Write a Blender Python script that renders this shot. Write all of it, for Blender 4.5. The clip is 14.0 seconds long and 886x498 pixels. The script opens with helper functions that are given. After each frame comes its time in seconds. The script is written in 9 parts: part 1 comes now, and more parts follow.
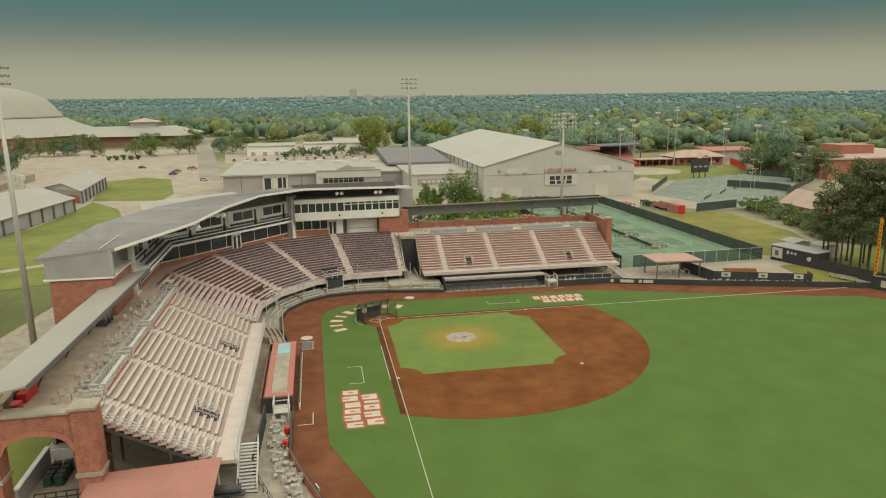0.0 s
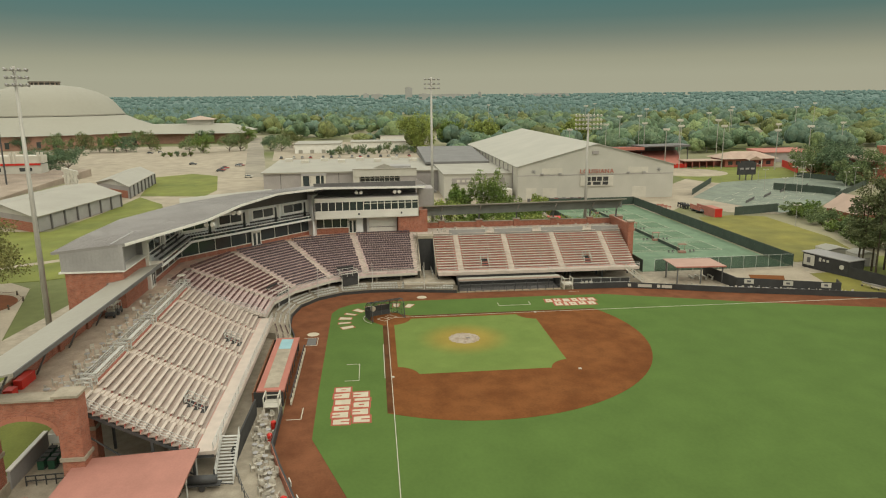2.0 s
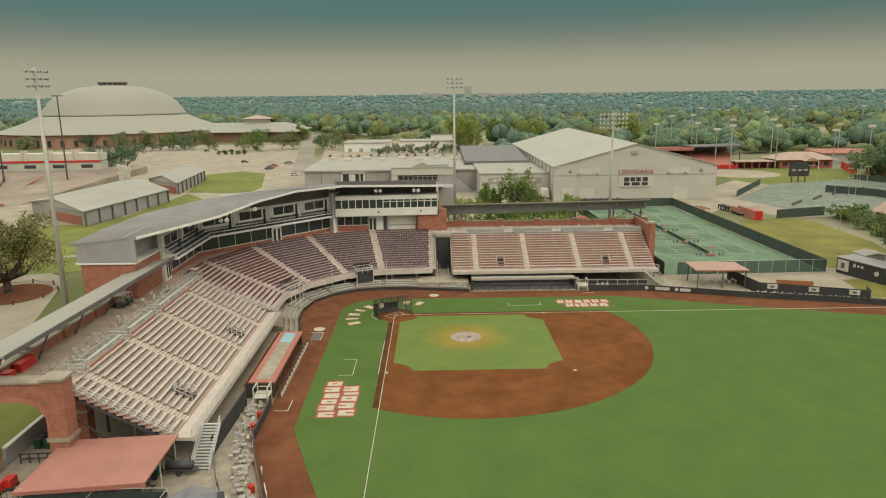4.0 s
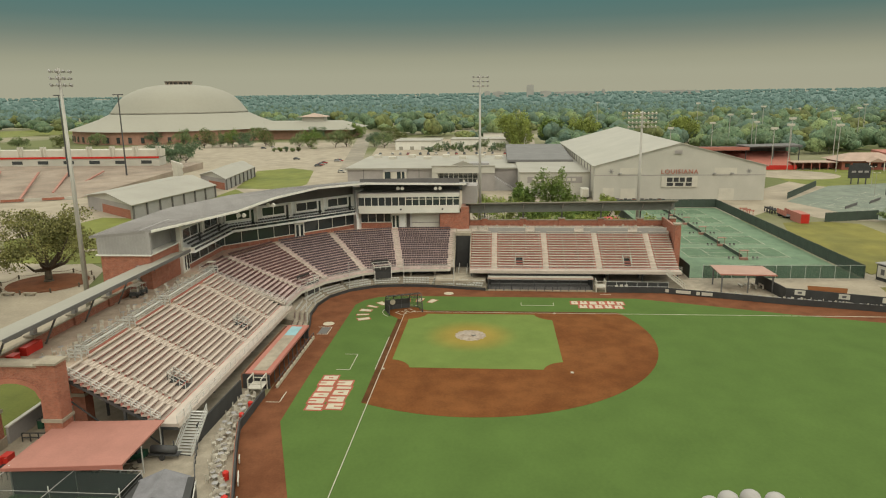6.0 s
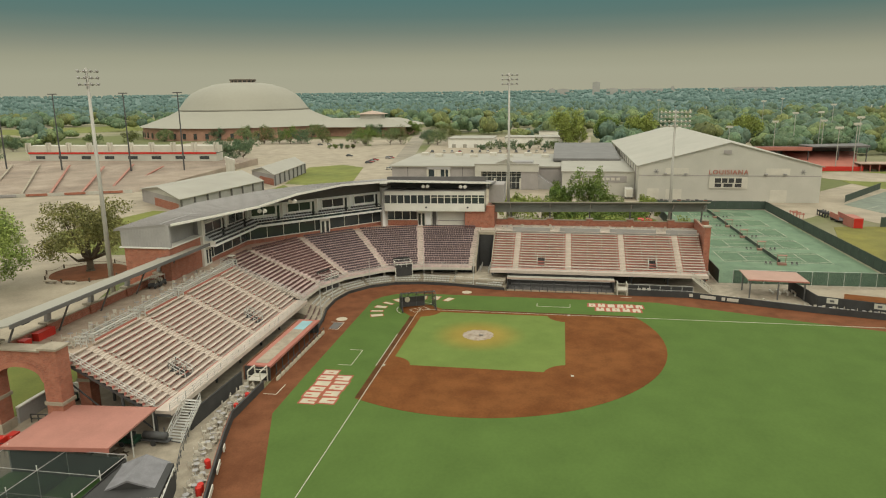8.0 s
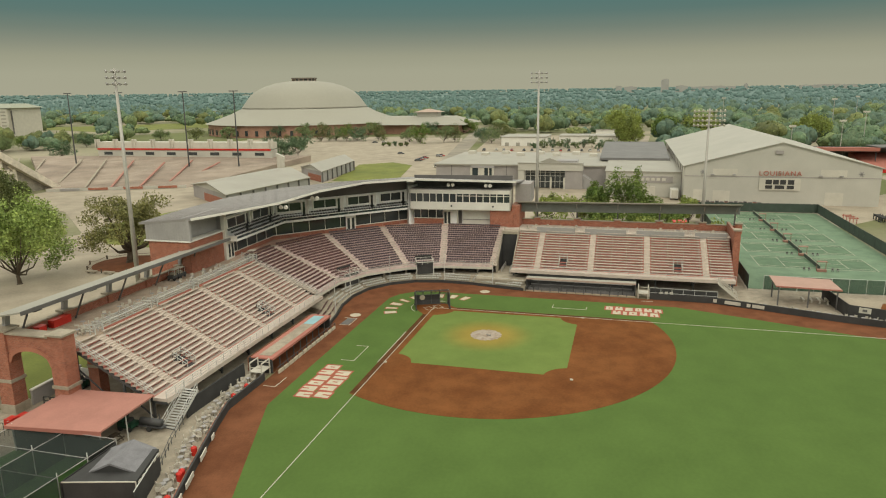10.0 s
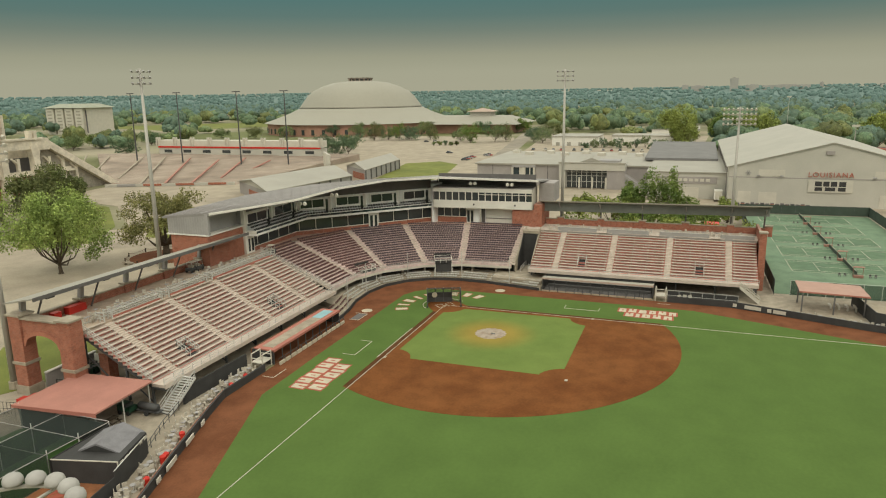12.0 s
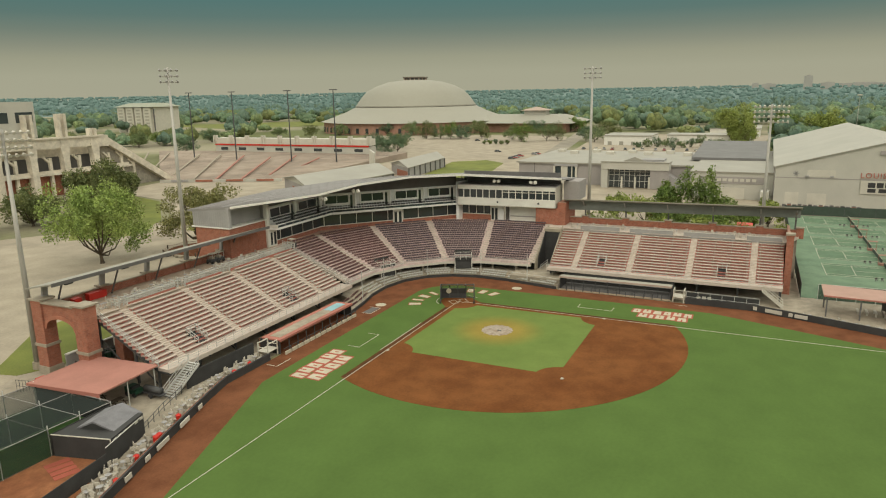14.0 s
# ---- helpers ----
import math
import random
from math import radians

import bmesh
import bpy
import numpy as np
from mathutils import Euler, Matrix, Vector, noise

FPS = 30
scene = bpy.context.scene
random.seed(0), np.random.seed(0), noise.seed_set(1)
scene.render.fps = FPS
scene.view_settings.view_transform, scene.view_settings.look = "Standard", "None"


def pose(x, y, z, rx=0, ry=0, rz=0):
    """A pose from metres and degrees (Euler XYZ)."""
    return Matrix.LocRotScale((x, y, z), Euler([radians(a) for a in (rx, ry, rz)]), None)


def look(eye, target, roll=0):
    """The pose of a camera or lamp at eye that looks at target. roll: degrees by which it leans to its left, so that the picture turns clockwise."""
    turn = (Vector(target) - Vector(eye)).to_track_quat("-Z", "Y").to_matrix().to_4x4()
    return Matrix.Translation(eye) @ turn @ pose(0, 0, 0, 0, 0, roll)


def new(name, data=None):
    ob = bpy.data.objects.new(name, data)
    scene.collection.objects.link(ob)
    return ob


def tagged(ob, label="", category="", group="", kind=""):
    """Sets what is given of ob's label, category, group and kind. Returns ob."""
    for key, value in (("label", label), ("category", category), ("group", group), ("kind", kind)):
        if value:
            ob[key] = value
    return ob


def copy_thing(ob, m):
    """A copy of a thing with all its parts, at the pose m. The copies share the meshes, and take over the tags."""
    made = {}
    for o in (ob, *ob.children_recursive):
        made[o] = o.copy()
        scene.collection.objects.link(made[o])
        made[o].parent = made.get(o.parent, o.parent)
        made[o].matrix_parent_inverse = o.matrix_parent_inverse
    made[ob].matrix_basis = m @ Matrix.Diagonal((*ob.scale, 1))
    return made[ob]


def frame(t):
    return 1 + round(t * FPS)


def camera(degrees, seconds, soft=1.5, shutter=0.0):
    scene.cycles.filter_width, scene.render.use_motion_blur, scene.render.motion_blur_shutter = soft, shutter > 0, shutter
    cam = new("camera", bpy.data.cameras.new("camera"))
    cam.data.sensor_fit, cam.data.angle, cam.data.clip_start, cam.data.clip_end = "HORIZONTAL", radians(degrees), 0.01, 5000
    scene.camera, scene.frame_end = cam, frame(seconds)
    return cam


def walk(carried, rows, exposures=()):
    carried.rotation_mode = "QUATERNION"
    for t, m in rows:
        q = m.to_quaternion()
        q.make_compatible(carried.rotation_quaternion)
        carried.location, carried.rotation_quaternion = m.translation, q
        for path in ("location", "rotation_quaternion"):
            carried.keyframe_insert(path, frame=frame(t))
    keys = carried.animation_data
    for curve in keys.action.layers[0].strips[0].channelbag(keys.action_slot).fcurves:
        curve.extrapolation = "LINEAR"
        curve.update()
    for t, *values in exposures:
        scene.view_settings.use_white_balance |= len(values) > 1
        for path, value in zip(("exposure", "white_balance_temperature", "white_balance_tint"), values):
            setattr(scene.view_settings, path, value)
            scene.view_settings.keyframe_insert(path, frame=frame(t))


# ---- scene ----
cam = camera(65.70, 14.0, soft=1.1)
PATH = [
    (0, (117.384, -9.690, 38.487), (59.737, 0.864, 25.628), -0.65),
    (1, (118.071, -5.990, 38.778), (60.074, 2.334, 25.853), -0.53),
    (2, (118.875, -1.779, 38.882), (60.587, 4.133, 25.936), -0.54),
    (3, (119.569, 2.701, 38.861), (61.082, 6.101, 25.912), -0.59),
    (4, (120.021, 7.276, 38.785), (61.442, 8.097, 25.829), -0.65),
    (5, (120.170, 11.830, 38.714), (61.619, 10.022, 25.733), -0.69),
    (6, (120.010, 16.303, 38.687), (61.614, 11.822, 25.655), -0.71),
    (7, (119.569, 20.682, 38.712), (61.459, 13.496, 25.609), -0.72),
    (8, (118.896, 24.985, 38.769), (61.205, 15.086, 25.589), -0.72),
    (9, (118.049, 29.253, 38.818), (60.900, 16.662, 25.571), -0.74),
    (10, (117.082, 33.525, 38.805), (60.587, 18.298, 25.522), -0.78),
    (11, (116.037, 37.821, 38.688), (60.291, 20.043, 25.410), -0.85),
    (12, (114.940, 42.116, 38.455), (60.027, 21.882, 25.220), -0.93),
    (13, (113.794, 46.314, 38.160), (59.810, 23.692, 24.973), -1.01),
    (14, (112.581, 50.217, 37.957), (59.671, 25.195, 24.747), -1.06),
]
walk(cam, [(t, look(eye, target, roll)) for t, eye, target, roll in PATH],
     exposures=[(0, 0.15, 6780, 9), (14, 0.15, 6780, 9)])

# ---- light and sky ----
SUN_EL, SUN_AZ = 46.0, 26.0     # degrees; azimuth from +x towards +y
world = bpy.data.worlds.new("sky")
scene.world = world
world.use_nodes = True
wn, wl = world.node_tree.nodes, world.node_tree.links
wn.clear()
w_out = wn.new("ShaderNodeOutputWorld")
w_bg = wn.new("ShaderNodeBackground")
w_tc = wn.new("ShaderNodeTexCoord")
w_sep = wn.new("ShaderNodeSeparateXYZ")
w_ramp = wn.new("ShaderNodeValToRGB")
w_sky = wn.new("ShaderNodeTexSky")
w_sky.sky_type = 'NISHITA'
w_sky.sun_disc = False
w_sky.sun_elevation = radians(SUN_EL)
w_sky.sun_rotation = radians(90 - SUN_AZ)
w_sky.dust_density = 4.0
w_mix = wn.new("ShaderNodeMix")
w_mix.data_type = 'RGBA'
w_mix.inputs[0].default_value = 0.015
ramp = w_ramp.color_ramp
ramp.elements[0].position, ramp.elements[0].color = 0.0, (0.338, 0.334, 0.252, 1)
ramp.elements[1].position, ramp.elements[1].color = 1.0, (1.20, 1.22, 1.10, 1)
for pos, col in ((0.03, (0.318, 0.319, 0.237, 1)), (0.052, (0.262, 0.266, 0.192, 1)), (0.068, (0.188, 0.203, 0.152, 1)), (0.085, (0.118, 0.153, 0.119, 1)),
                 (0.105, (0.063, 0.121, 0.102, 1)), (0.127, (0.040, 0.112, 0.099, 1)), (0.135, (0.045, 0.114, 0.101, 1)), (0.17, (0.42, 0.45, 0.39, 1)), (0.30, (1.02, 1.04, 0.92, 1))):
    e = ramp.elements.new(pos)
    e.color = col
wl.new(w_tc.outputs["Generated"], w_sep.inputs[0])
wl.new(w_sep.outputs[2], w_ramp.inputs[0])
wl.new(w_ramp.outputs[0], w_mix.inputs[6])
wl.new(w_sky.outputs[0], w_mix.inputs[7])
wl.new(w_mix.outputs[2], w_bg.inputs[0])
w_bg.inputs[1].default_value = 1.0
wl.new(w_bg.outputs[0], w_out.inputs[0])

sun_data = bpy.data.lights.new("sun", 'SUN')
sun_data.energy = 0.58
sun_data.angle = radians(24)
sun_data.color = (1.0, 0.93, 0.80)
sun = new("sun", sun_data)
sun.matrix_world = look((0, 0, 60), (-math.cos(radians(SUN_EL)) * math.cos(radians(SUN_AZ)),
                                     -math.cos(radians(SUN_EL)) * math.sin(radians(SUN_AZ)), 60 - math.sin(radians(SUN_EL))))


# ---- materials ----
def mat(name, col, rough=0.8, var=0.18, scale=0.6, fine=9.0, bump=0.15, metal=0.0, island=0.0, rnd=0.0, stretch=(1, 1, 1), spec=0.3, relief=0.03):
    """Colour with stains at one scale, grain at a finer one, fine relief, and a shift from piece to piece."""
    m = bpy.data.materials.new(name)
    m.use_nodes = True
    n, l = m.node_tree.nodes, m.node_tree.links
    b = n["Principled BSDF"]
    b.inputs["Roughness"].default_value = rough
    b.inputs["Metallic"].default_value = metal
    b.inputs["Specular IOR Level"].default_value = spec
    tc = n.new("ShaderNodeTexCoord")
    mp = n.new("ShaderNodeMapping")
    mp.inputs["Scale"].default_value = stretch
    geo = n.new("ShaderNodeNewGeometry")
    l.new(geo.outputs["Position"], mp.inputs[0])
    big, small = n.new("ShaderNodeTexNoise"), n.new("ShaderNodeTexNoise")
    big.inputs["Scale"].default_value, big.inputs["Detail"].default_value = scale, 5
    small.inputs["Scale"].default_value, small.inputs["Detail"].default_value = fine, 3
    l.new(mp.outputs[0], big.inputs["Vector"])
    l.new(mp.outputs[0], small.inputs["Vector"])
    add = n.new("ShaderNodeMath")
    add.operation = 'MULTIPLY_ADD'
    l.new(small.outputs[0], add.inputs[0])
    add.inputs[1].default_value = 0.5
    l.new(big.outputs[0], add.inputs[2])
    rng = n.new("ShaderNodeMapRange")
    rng.inputs["From Min"].default_value, rng.inputs["From Max"].default_value = 0.5, 1.0
    rng.inputs["To Min"].default_value, rng.inputs["To Max"].default_value = 1 - var, 1 + var
    l.new(add.outputs[0], rng.inputs["Value"])
    fac = rng.outputs[0]
    for amount, out in ((island, geo.outputs["Random Per Island"]), (rnd, None)):
        if amount:
            if out is None:
                out = n.new("ShaderNodeObjectInfo").outputs["Random"]
            r2 = n.new("ShaderNodeMapRange")
            r2.inputs["To Min"].default_value, r2.inputs["To Max"].default_value = 1 - amount, 1 + amount
            l.new(out, r2.inputs["Value"])
            mul = n.new("ShaderNodeMath")
            mul.operation = 'MULTIPLY'
            l.new(fac, mul.inputs[0])
            l.new(r2.outputs[0], mul.inputs[1])
            fac = mul.outputs[0]
    vm = n.new("ShaderNodeVectorMath")
    vm.operation = 'SCALE'
    vm.inputs[0].default_value = col[:3]
    l.new(fac, vm.inputs["Scale"])
    l.new(vm.outputs[0], b.inputs["Base Color"])
    if bump:
        bp = n.new("ShaderNodeBump")
        bp.inputs["Strength"].default_value = bump
        bp.inputs["Distance"].default_value = relief
        l.new(small.outputs[0], bp.inputs["Height"])
        l.new(bp.outputs[0], b.inputs["Normal"])
    return m


def two_tone(name, col_a, col_b, scale, lo=0.45, hi=0.6, detail=6, rough=0.9, fine=8.0, bump=0.2, stretch=(1, 1, 1), island=0.0, var=0.2, relief=0.03):
    """Two colours in patches, with grain."""
    m = mat(name, col_a, rough, var, scale * 3, fine, bump, island=island, relief=relief)
    n, l = m.node_tree.nodes, m.node_tree.links
    vm = next(q for q in n if q.type == 'VECT_MATH')
    geo = next(q for q in n if q.type == 'NEW_GEOMETRY')
    mp = n.new("ShaderNodeMapping")
    mp.inputs["Scale"].default_value = stretch
    tx = n.new("ShaderNodeTexNoise")
    tx.inputs["Scale"].default_value, tx.inputs["Detail"].default_value = scale, detail
    rg = n.new("ShaderNodeMapRange")
    rg.inputs["From Min"].default_value, rg.inputs["From Max"].default_value = lo, hi
    mx = n.new("ShaderNodeMix")
    mx.data_type = 'RGBA'
    mx.inputs[6].default_value, mx.inputs[7].default_value = (*col_a, 1), (*col_b, 1)
    l.new(geo.outputs["Position"], mp.inputs[0])
    l.new(mp.outputs[0], tx.inputs["Vector"])
    l.new(tx.outputs[0], rg.inputs["Value"])
    l.new(rg.outputs[0], mx.inputs[0])
    l.new(mx.outputs[2], vm.inputs[0])
    return m


def glass(name, col=(0.04, 0.048, 0.05)):
    m = mat(name, col, 0.08, 0.1, 0.3, 2.0, 0.0, spec=0.6)
    return m


M_TURF = two_tone("turf", (0.085, 0.139, 0.036), (0.082, 0.135, 0.035), 0.06, 0.3, 0.7, rough=0.95, fine=2.2, bump=0.3, var=0.10)
M_TURF_IN = two_tone("infield_turf", (0.138, 0.190, 0.051), (0.127, 0.179, 0.047), 0.10, rough=0.95, fine=5.0, var=0.1)
def dusted(m, cx, cy, r0, r1, col):
    """Clay dust that fades out round a point."""
    n, l = m.node_tree.nodes, m.node_tree.links
    vm = next(q for q in n if q.type == 'VECT_MATH')
    geo = next(q for q in n if q.type == 'NEW_GEOMETRY')
    src = vm.inputs[0].links[0].from_socket
    ds = n.new("ShaderNodeVectorMath")
    ds.operation = 'DISTANCE'
    ds.inputs[1].default_value = (cx, cy, 0.08)
    l.new(geo.outputs["Position"], ds.inputs[0])
    rg = n.new("ShaderNodeMapRange")
    rg.interpolation_type = 'SMOOTHSTEP'
    rg.inputs["From Min"].default_value, rg.inputs["From Max"].default_value = r0, r1
    rg.inputs["To Min"].default_value, rg.inputs["To Max"].default_value = 0.75, 0.0
    l.new(ds.outputs["Value"], rg.inputs["Value"])
    mx = n.new("ShaderNodeMix")
    mx.data_type = 'RGBA'
    mx.inputs[7].default_value = (*col, 1)
    l.new(rg.outputs[0], mx.inputs[0])
    l.new(src, mx.inputs[6])
    l.new(mx.outputs[2], vm.inputs[0])


dusted(M_TURF_IN, 12.4, 12.4, 2.5, 8.5, (0.30, 0.20, 0.045))
M_CLAY = two_tone("clay", (0.172, 0.066, 0.022), (0.138, 0.050, 0.016), 0.12, 0.4, 0.62, fine=3.0)
M_CLAY_WORN = two_tone("worn_clay", (0.255, 0.108, 0.052), (0.215, 0.086, 0.042), 0.3, fine=4.0)
M_TRACK = two_tone("warning_track", (0.167, 0.067, 0.033), (0.139, 0.054, 0.026), 0.15, fine=4.0)
M_TRACK_DARK = two_tone("damp_clay", (0.100, 0.044, 0.018), (0.080, 0.034, 0.014), 0.3, fine=4.0)
M_LINE = mat("line_paint", (0.46, 0.435, 0.35), 0.9, 0.12, 1.0, 6.0)
M_LOGO_RED = mat("logo_red", (0.33, 0.085, 0.055), 0.9, 0.15)
M_LOGO_WHITE = mat("logo_white", (0.47, 0.42, 0.32), 0.9, 0.12)
M_MOUND = two_tone("mound_cover", (0.34, 0.285, 0.23), (0.27, 0.205, 0.15), 1.1, 0.45, 0.65, fine=4.0)
M_CONC = two_tone("concrete", (0.337, 0.292, 0.225), (0.302, 0.260, 0.200), 0.25, fine=5.0)
# Darker copy of the concrete, with shade put into its colour.
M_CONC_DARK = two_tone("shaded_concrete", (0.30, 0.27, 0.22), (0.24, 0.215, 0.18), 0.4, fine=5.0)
M_PAVE = two_tone("pavement", (0.338, 0.289, 0.217), (0.307, 0.262, 0.199), 0.05, fine=2.0)
M_ALU = mat("aluminium_plank", (0.515, 0.435, 0.372), 0.5, 0.10, 0.8, 12.0, 0.1, island=0.05, spec=0.4)
M_RED_RISER = mat("red_riser", (0.54, 0.205, 0.170), 0.7, 0.15, 0.7)
M_SEAT_DARK = mat("dark_seats", (0.098, 0.073, 0.082), 0.5, 0.15, 0.8, 9, 0.1, island=0.25)
M_SEAT_RED = mat("maroon_seats", (0.125, 0.062, 0.058), 0.5, 0.15, 0.8, 9, 0.1, island=0.25)
M_BRICK = mat("brick", (0.318, 0.112, 0.068), 0.85, 0.18, 1.2, 14.0, 0.3)
def courses(m, mortar, depth):
    """Brick courses: paler joints and a brick-to-brick shift over the material's colour."""
    n, l = m.node_tree.nodes, m.node_tree.links
    vm = next(q for q in n if q.type == 'VECT_MATH')
    geo = next(q for q in n if q.type == 'NEW_GEOMETRY')
    sp, ad, cb, bk = n.new("ShaderNodeSeparateXYZ"), n.new("ShaderNodeMath"), n.new("ShaderNodeCombineXYZ"), n.new("ShaderNodeTexBrick")
    l.new(geo.outputs["Position"], sp.inputs[0])
    l.new(sp.outputs[0], ad.inputs[0])
    l.new(sp.outputs[1], ad.inputs[1])
    l.new(ad.outputs[0], cb.inputs[0])
    l.new(sp.outputs[2], cb.inputs[1])
    l.new(cb.outputs[0], bk.inputs["Vector"])
    base = tuple(vm.inputs[0].default_value)
    bk.inputs["Color1"].default_value = (*[c * 1.18 for c in base], 1)
    bk.inputs["Color2"].default_value = (*[c * 0.80 for c in base], 1)
    bk.inputs["Mortar"].default_value = (*mortar, 1)
    bk.inputs["Scale"].default_value = 1.0
    bk.inputs["Brick Width"].default_value, bk.inputs["Row Height"].default_value = 0.30, 0.10
    bk.inputs["Mortar Size"].default_value = depth
    l.new(bk.outputs["Color"], vm.inputs[0])


courses(M_BRICK, (0.36, 0.20, 0.15), 0.010)
M_PAVER = two_tone("brick_pavers", (0.50, 0.335, 0.265), (0.46, 0.35, 0.285), 0.25, fine=6.0)
M_AISLE = two_tone("aisle_concrete", (0.50, 0.43, 0.365), (0.43, 0.37, 0.31), 0.6, fine=6.0)
M_WHITE = mat("white_metal", (0.528, 0.496, 0.424), 0.55, 0.08, 0.3, 3.0, 0.05)
M_ROOF_GREY = mat("grey_roof", (0.275, 0.258, 0.247), 0.6, 0.10, 0.15, 2.0, 0.05, stretch=(1, 1, 1))
M_ROOF_PALE = mat("pale_metal_roof", (0.315, 0.297, 0.25), 0.55, 0.10, 0.1, 2.0, 0.05)
M_GREY = mat("grey_cladding", (0.323, 0.309, 0.299), 0.65, 0.10, 0.3, 3.0, 0.05)
M_GREY_MID = mat("grey_wall", (0.323, 0.297, 0.281), 0.75, 0.12, 0.2, 3.0, 0.05)
M_CREAM = mat("cream_metal_wall", (0.46, 0.44, 0.385), 0.6, 0.08, 0.15, 3.0, 0.05)
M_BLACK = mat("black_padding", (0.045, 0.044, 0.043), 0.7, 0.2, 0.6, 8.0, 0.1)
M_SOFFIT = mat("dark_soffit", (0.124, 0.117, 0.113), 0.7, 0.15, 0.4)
M_VALANCE = mat("grey_shade_cloth", (0.185, 0.195, 0.18), 0.8, 0.15, 0.4)
# Brighter copy of the white trim: light put into colour under the roof.
M_TRIM_BRIGHT = mat("brightened_white_trim", (0.80, 0.79, 0.76), 0.5, 0.06, 0.4, 4.0, 0.05)
M_PANEL = mat("light_grey_panel", (0.74, 0.74, 0.73), 0.6, 0.08, 0.3, 3.0, 0.05)
M_TRIM = mat("white_trim", (0.68, 0.66, 0.60), 0.55, 0.07, 0.4, 4.0, 0.05)
M_STEEL = mat("galvanised_steel", (0.52, 0.51, 0.475), 0.45, 0.12, 0.5, 8, 0.05, metal=0.15)
M_POLE = mat("pole_steel", (0.40, 0.38, 0.34), 0.5, 0.10, 0.4, 5, 0.05, metal=0.3)
M_LAMP = mat("lamp_dome", (0.36, 0.345, 0.32), 0.6, 0.12, 0.8, 6.0, 0.05)
M_DARKROOF = mat("dark_grey_roof", (0.165, 0.16, 0.155), 0.7, 0.12, 0.2, 2.0, 0.05)
# Treads darker than the planks: shadow between benches put into the colour.
M_TREAD = mat("shade_toned_tread", (0.365, 0.30, 0.255), 0.6, 0.15, 0.6, 9.0, 0.1)
M_DARKSTEEL = mat("dark_steel", (0.07, 0.07, 0.07), 0.5, 0.15, 0.5, 8, 0.05)
M_DOME = mat("dome_membrane", (0.318, 0.305, 0.252), 0.8, 0.05, 0.02, 0.4, 0.0)
# Haze over the far skyline is put into this facade colour.
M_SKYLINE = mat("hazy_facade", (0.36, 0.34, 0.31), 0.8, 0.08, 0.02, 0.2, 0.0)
M_GLASS = glass("window_glass")
M_GLASS_BLUE = glass("tinted_glass", (0.03, 0.045, 0.05))
M_RED_ROOF = mat("red_canvas", (0.387, 0.149, 0.113), 0.75, 0.10, 0.3, 4.0, 0.1)
M_RED = mat("red_paint", (0.50, 0.03, 0.02), 0.5, 0.10)
M_COURT = two_tone("court_green", (0.148, 0.222, 0.141), (0.130, 0.201, 0.127), 0.1, fine=2.0, rough=0.85)
M_COURT_GREY = two_tone("court_grey", (0.185, 0.211, 0.167), (0.158, 0.185, 0.150), 0.1, fine=2.0)
M_LAWN = two_tone("lawn", (0.165, 0.18, 0.038), (0.13, 0.15, 0.032), 0.05, fine=3.0)
M_DECK_TAN = two_tone("tan_deck", (0.45, 0.355, 0.275), (0.40, 0.31, 0.24), 0.25, fine=4.0, rough=0.85)
M_LAWN_DRY = two_tone("dry_lawn", (0.195, 0.178, 0.040), (0.155, 0.146, 0.036), 0.06, fine=3.0)
M_WINDSCREEN = mat("windscreen_mesh", (0.055, 0.074, 0.058), 0.8, 0.15, 0.5)
M_GROUND = two_tone("ground", (0.270, 0.240, 0.165), (0.120, 0.135, 0.045), 0.006, 0.42, 0.58, fine=0.5)
M_ASPHALT = two_tone("old_asphalt", (0.281, 0.250, 0.195), (0.234, 0.207, 0.164), 0.03, fine=2.0)
M_WOOD_TRUNK = mat("bark", (0.085, 0.065, 0.045), 0.9, 0.3, 2.0, 14.0, 0.5)


for m_ in (M_TURF, M_TURF_IN, M_CLAY, M_CLAY_WORN, M_TRACK, M_TRACK_DARK):
    m_.node_tree.nodes["Principled BSDF"].inputs["Specular IOR Level"].default_value = 0.08


def foliage(name, a, b, island=0.3, var=0.42, relief=0.6):
    m = two_tone(name, a, b, 0.25, 0.4, 0.6, rough=0.75, fine=1.3, bump=0.8, island=island, var=var, relief=relief)
    return m


def sheer(name, col, clear):
    """Netting fine enough to look through."""
    m = mat(name, col, 0.9, 0.15, 0.5, 6.0, 0.0)
    n, l = m.node_tree.nodes, m.node_tree.links
    tr, mx = n.new("ShaderNodeBsdfTransparent"), n.new("ShaderNodeMixShader")
    mx.inputs[0].default_value = clear
    l.new(n["Principled BSDF"].outputs[0], mx.inputs[1])
    l.new(tr.outputs[0], mx.inputs[2])
    l.new(mx.outputs[0], n["Material Output"].inputs[0])
    return m


M_MESH = sheer("green_mesh", (0.05, 0.085, 0.06), 0.45)
M_NET = sheer("dark_netting", (0.025, 0.035, 0.03), 0.62)
M_LEAF = foliage("oak_leaves", (0.115, 0.140, 0.050), (0.155, 0.170, 0.060))
M_LEAF_YEL = foliage("spring_leaves", (0.225, 0.275, 0.068), (0.265, 0.305, 0.074))
M_LEAF_GREEN = foliage("green_leaves", (0.120, 0.185, 0.042), (0.165, 0.220, 0.052))
M_LEAF_DARK = foliage("dark_leaves", (0.095, 0.156, 0.085), (0.130, 0.181, 0.096))
M_LEAF_PINE = foliage("pine_needles", (0.108, 0.132, 0.057), (0.142, 0.155, 0.065))
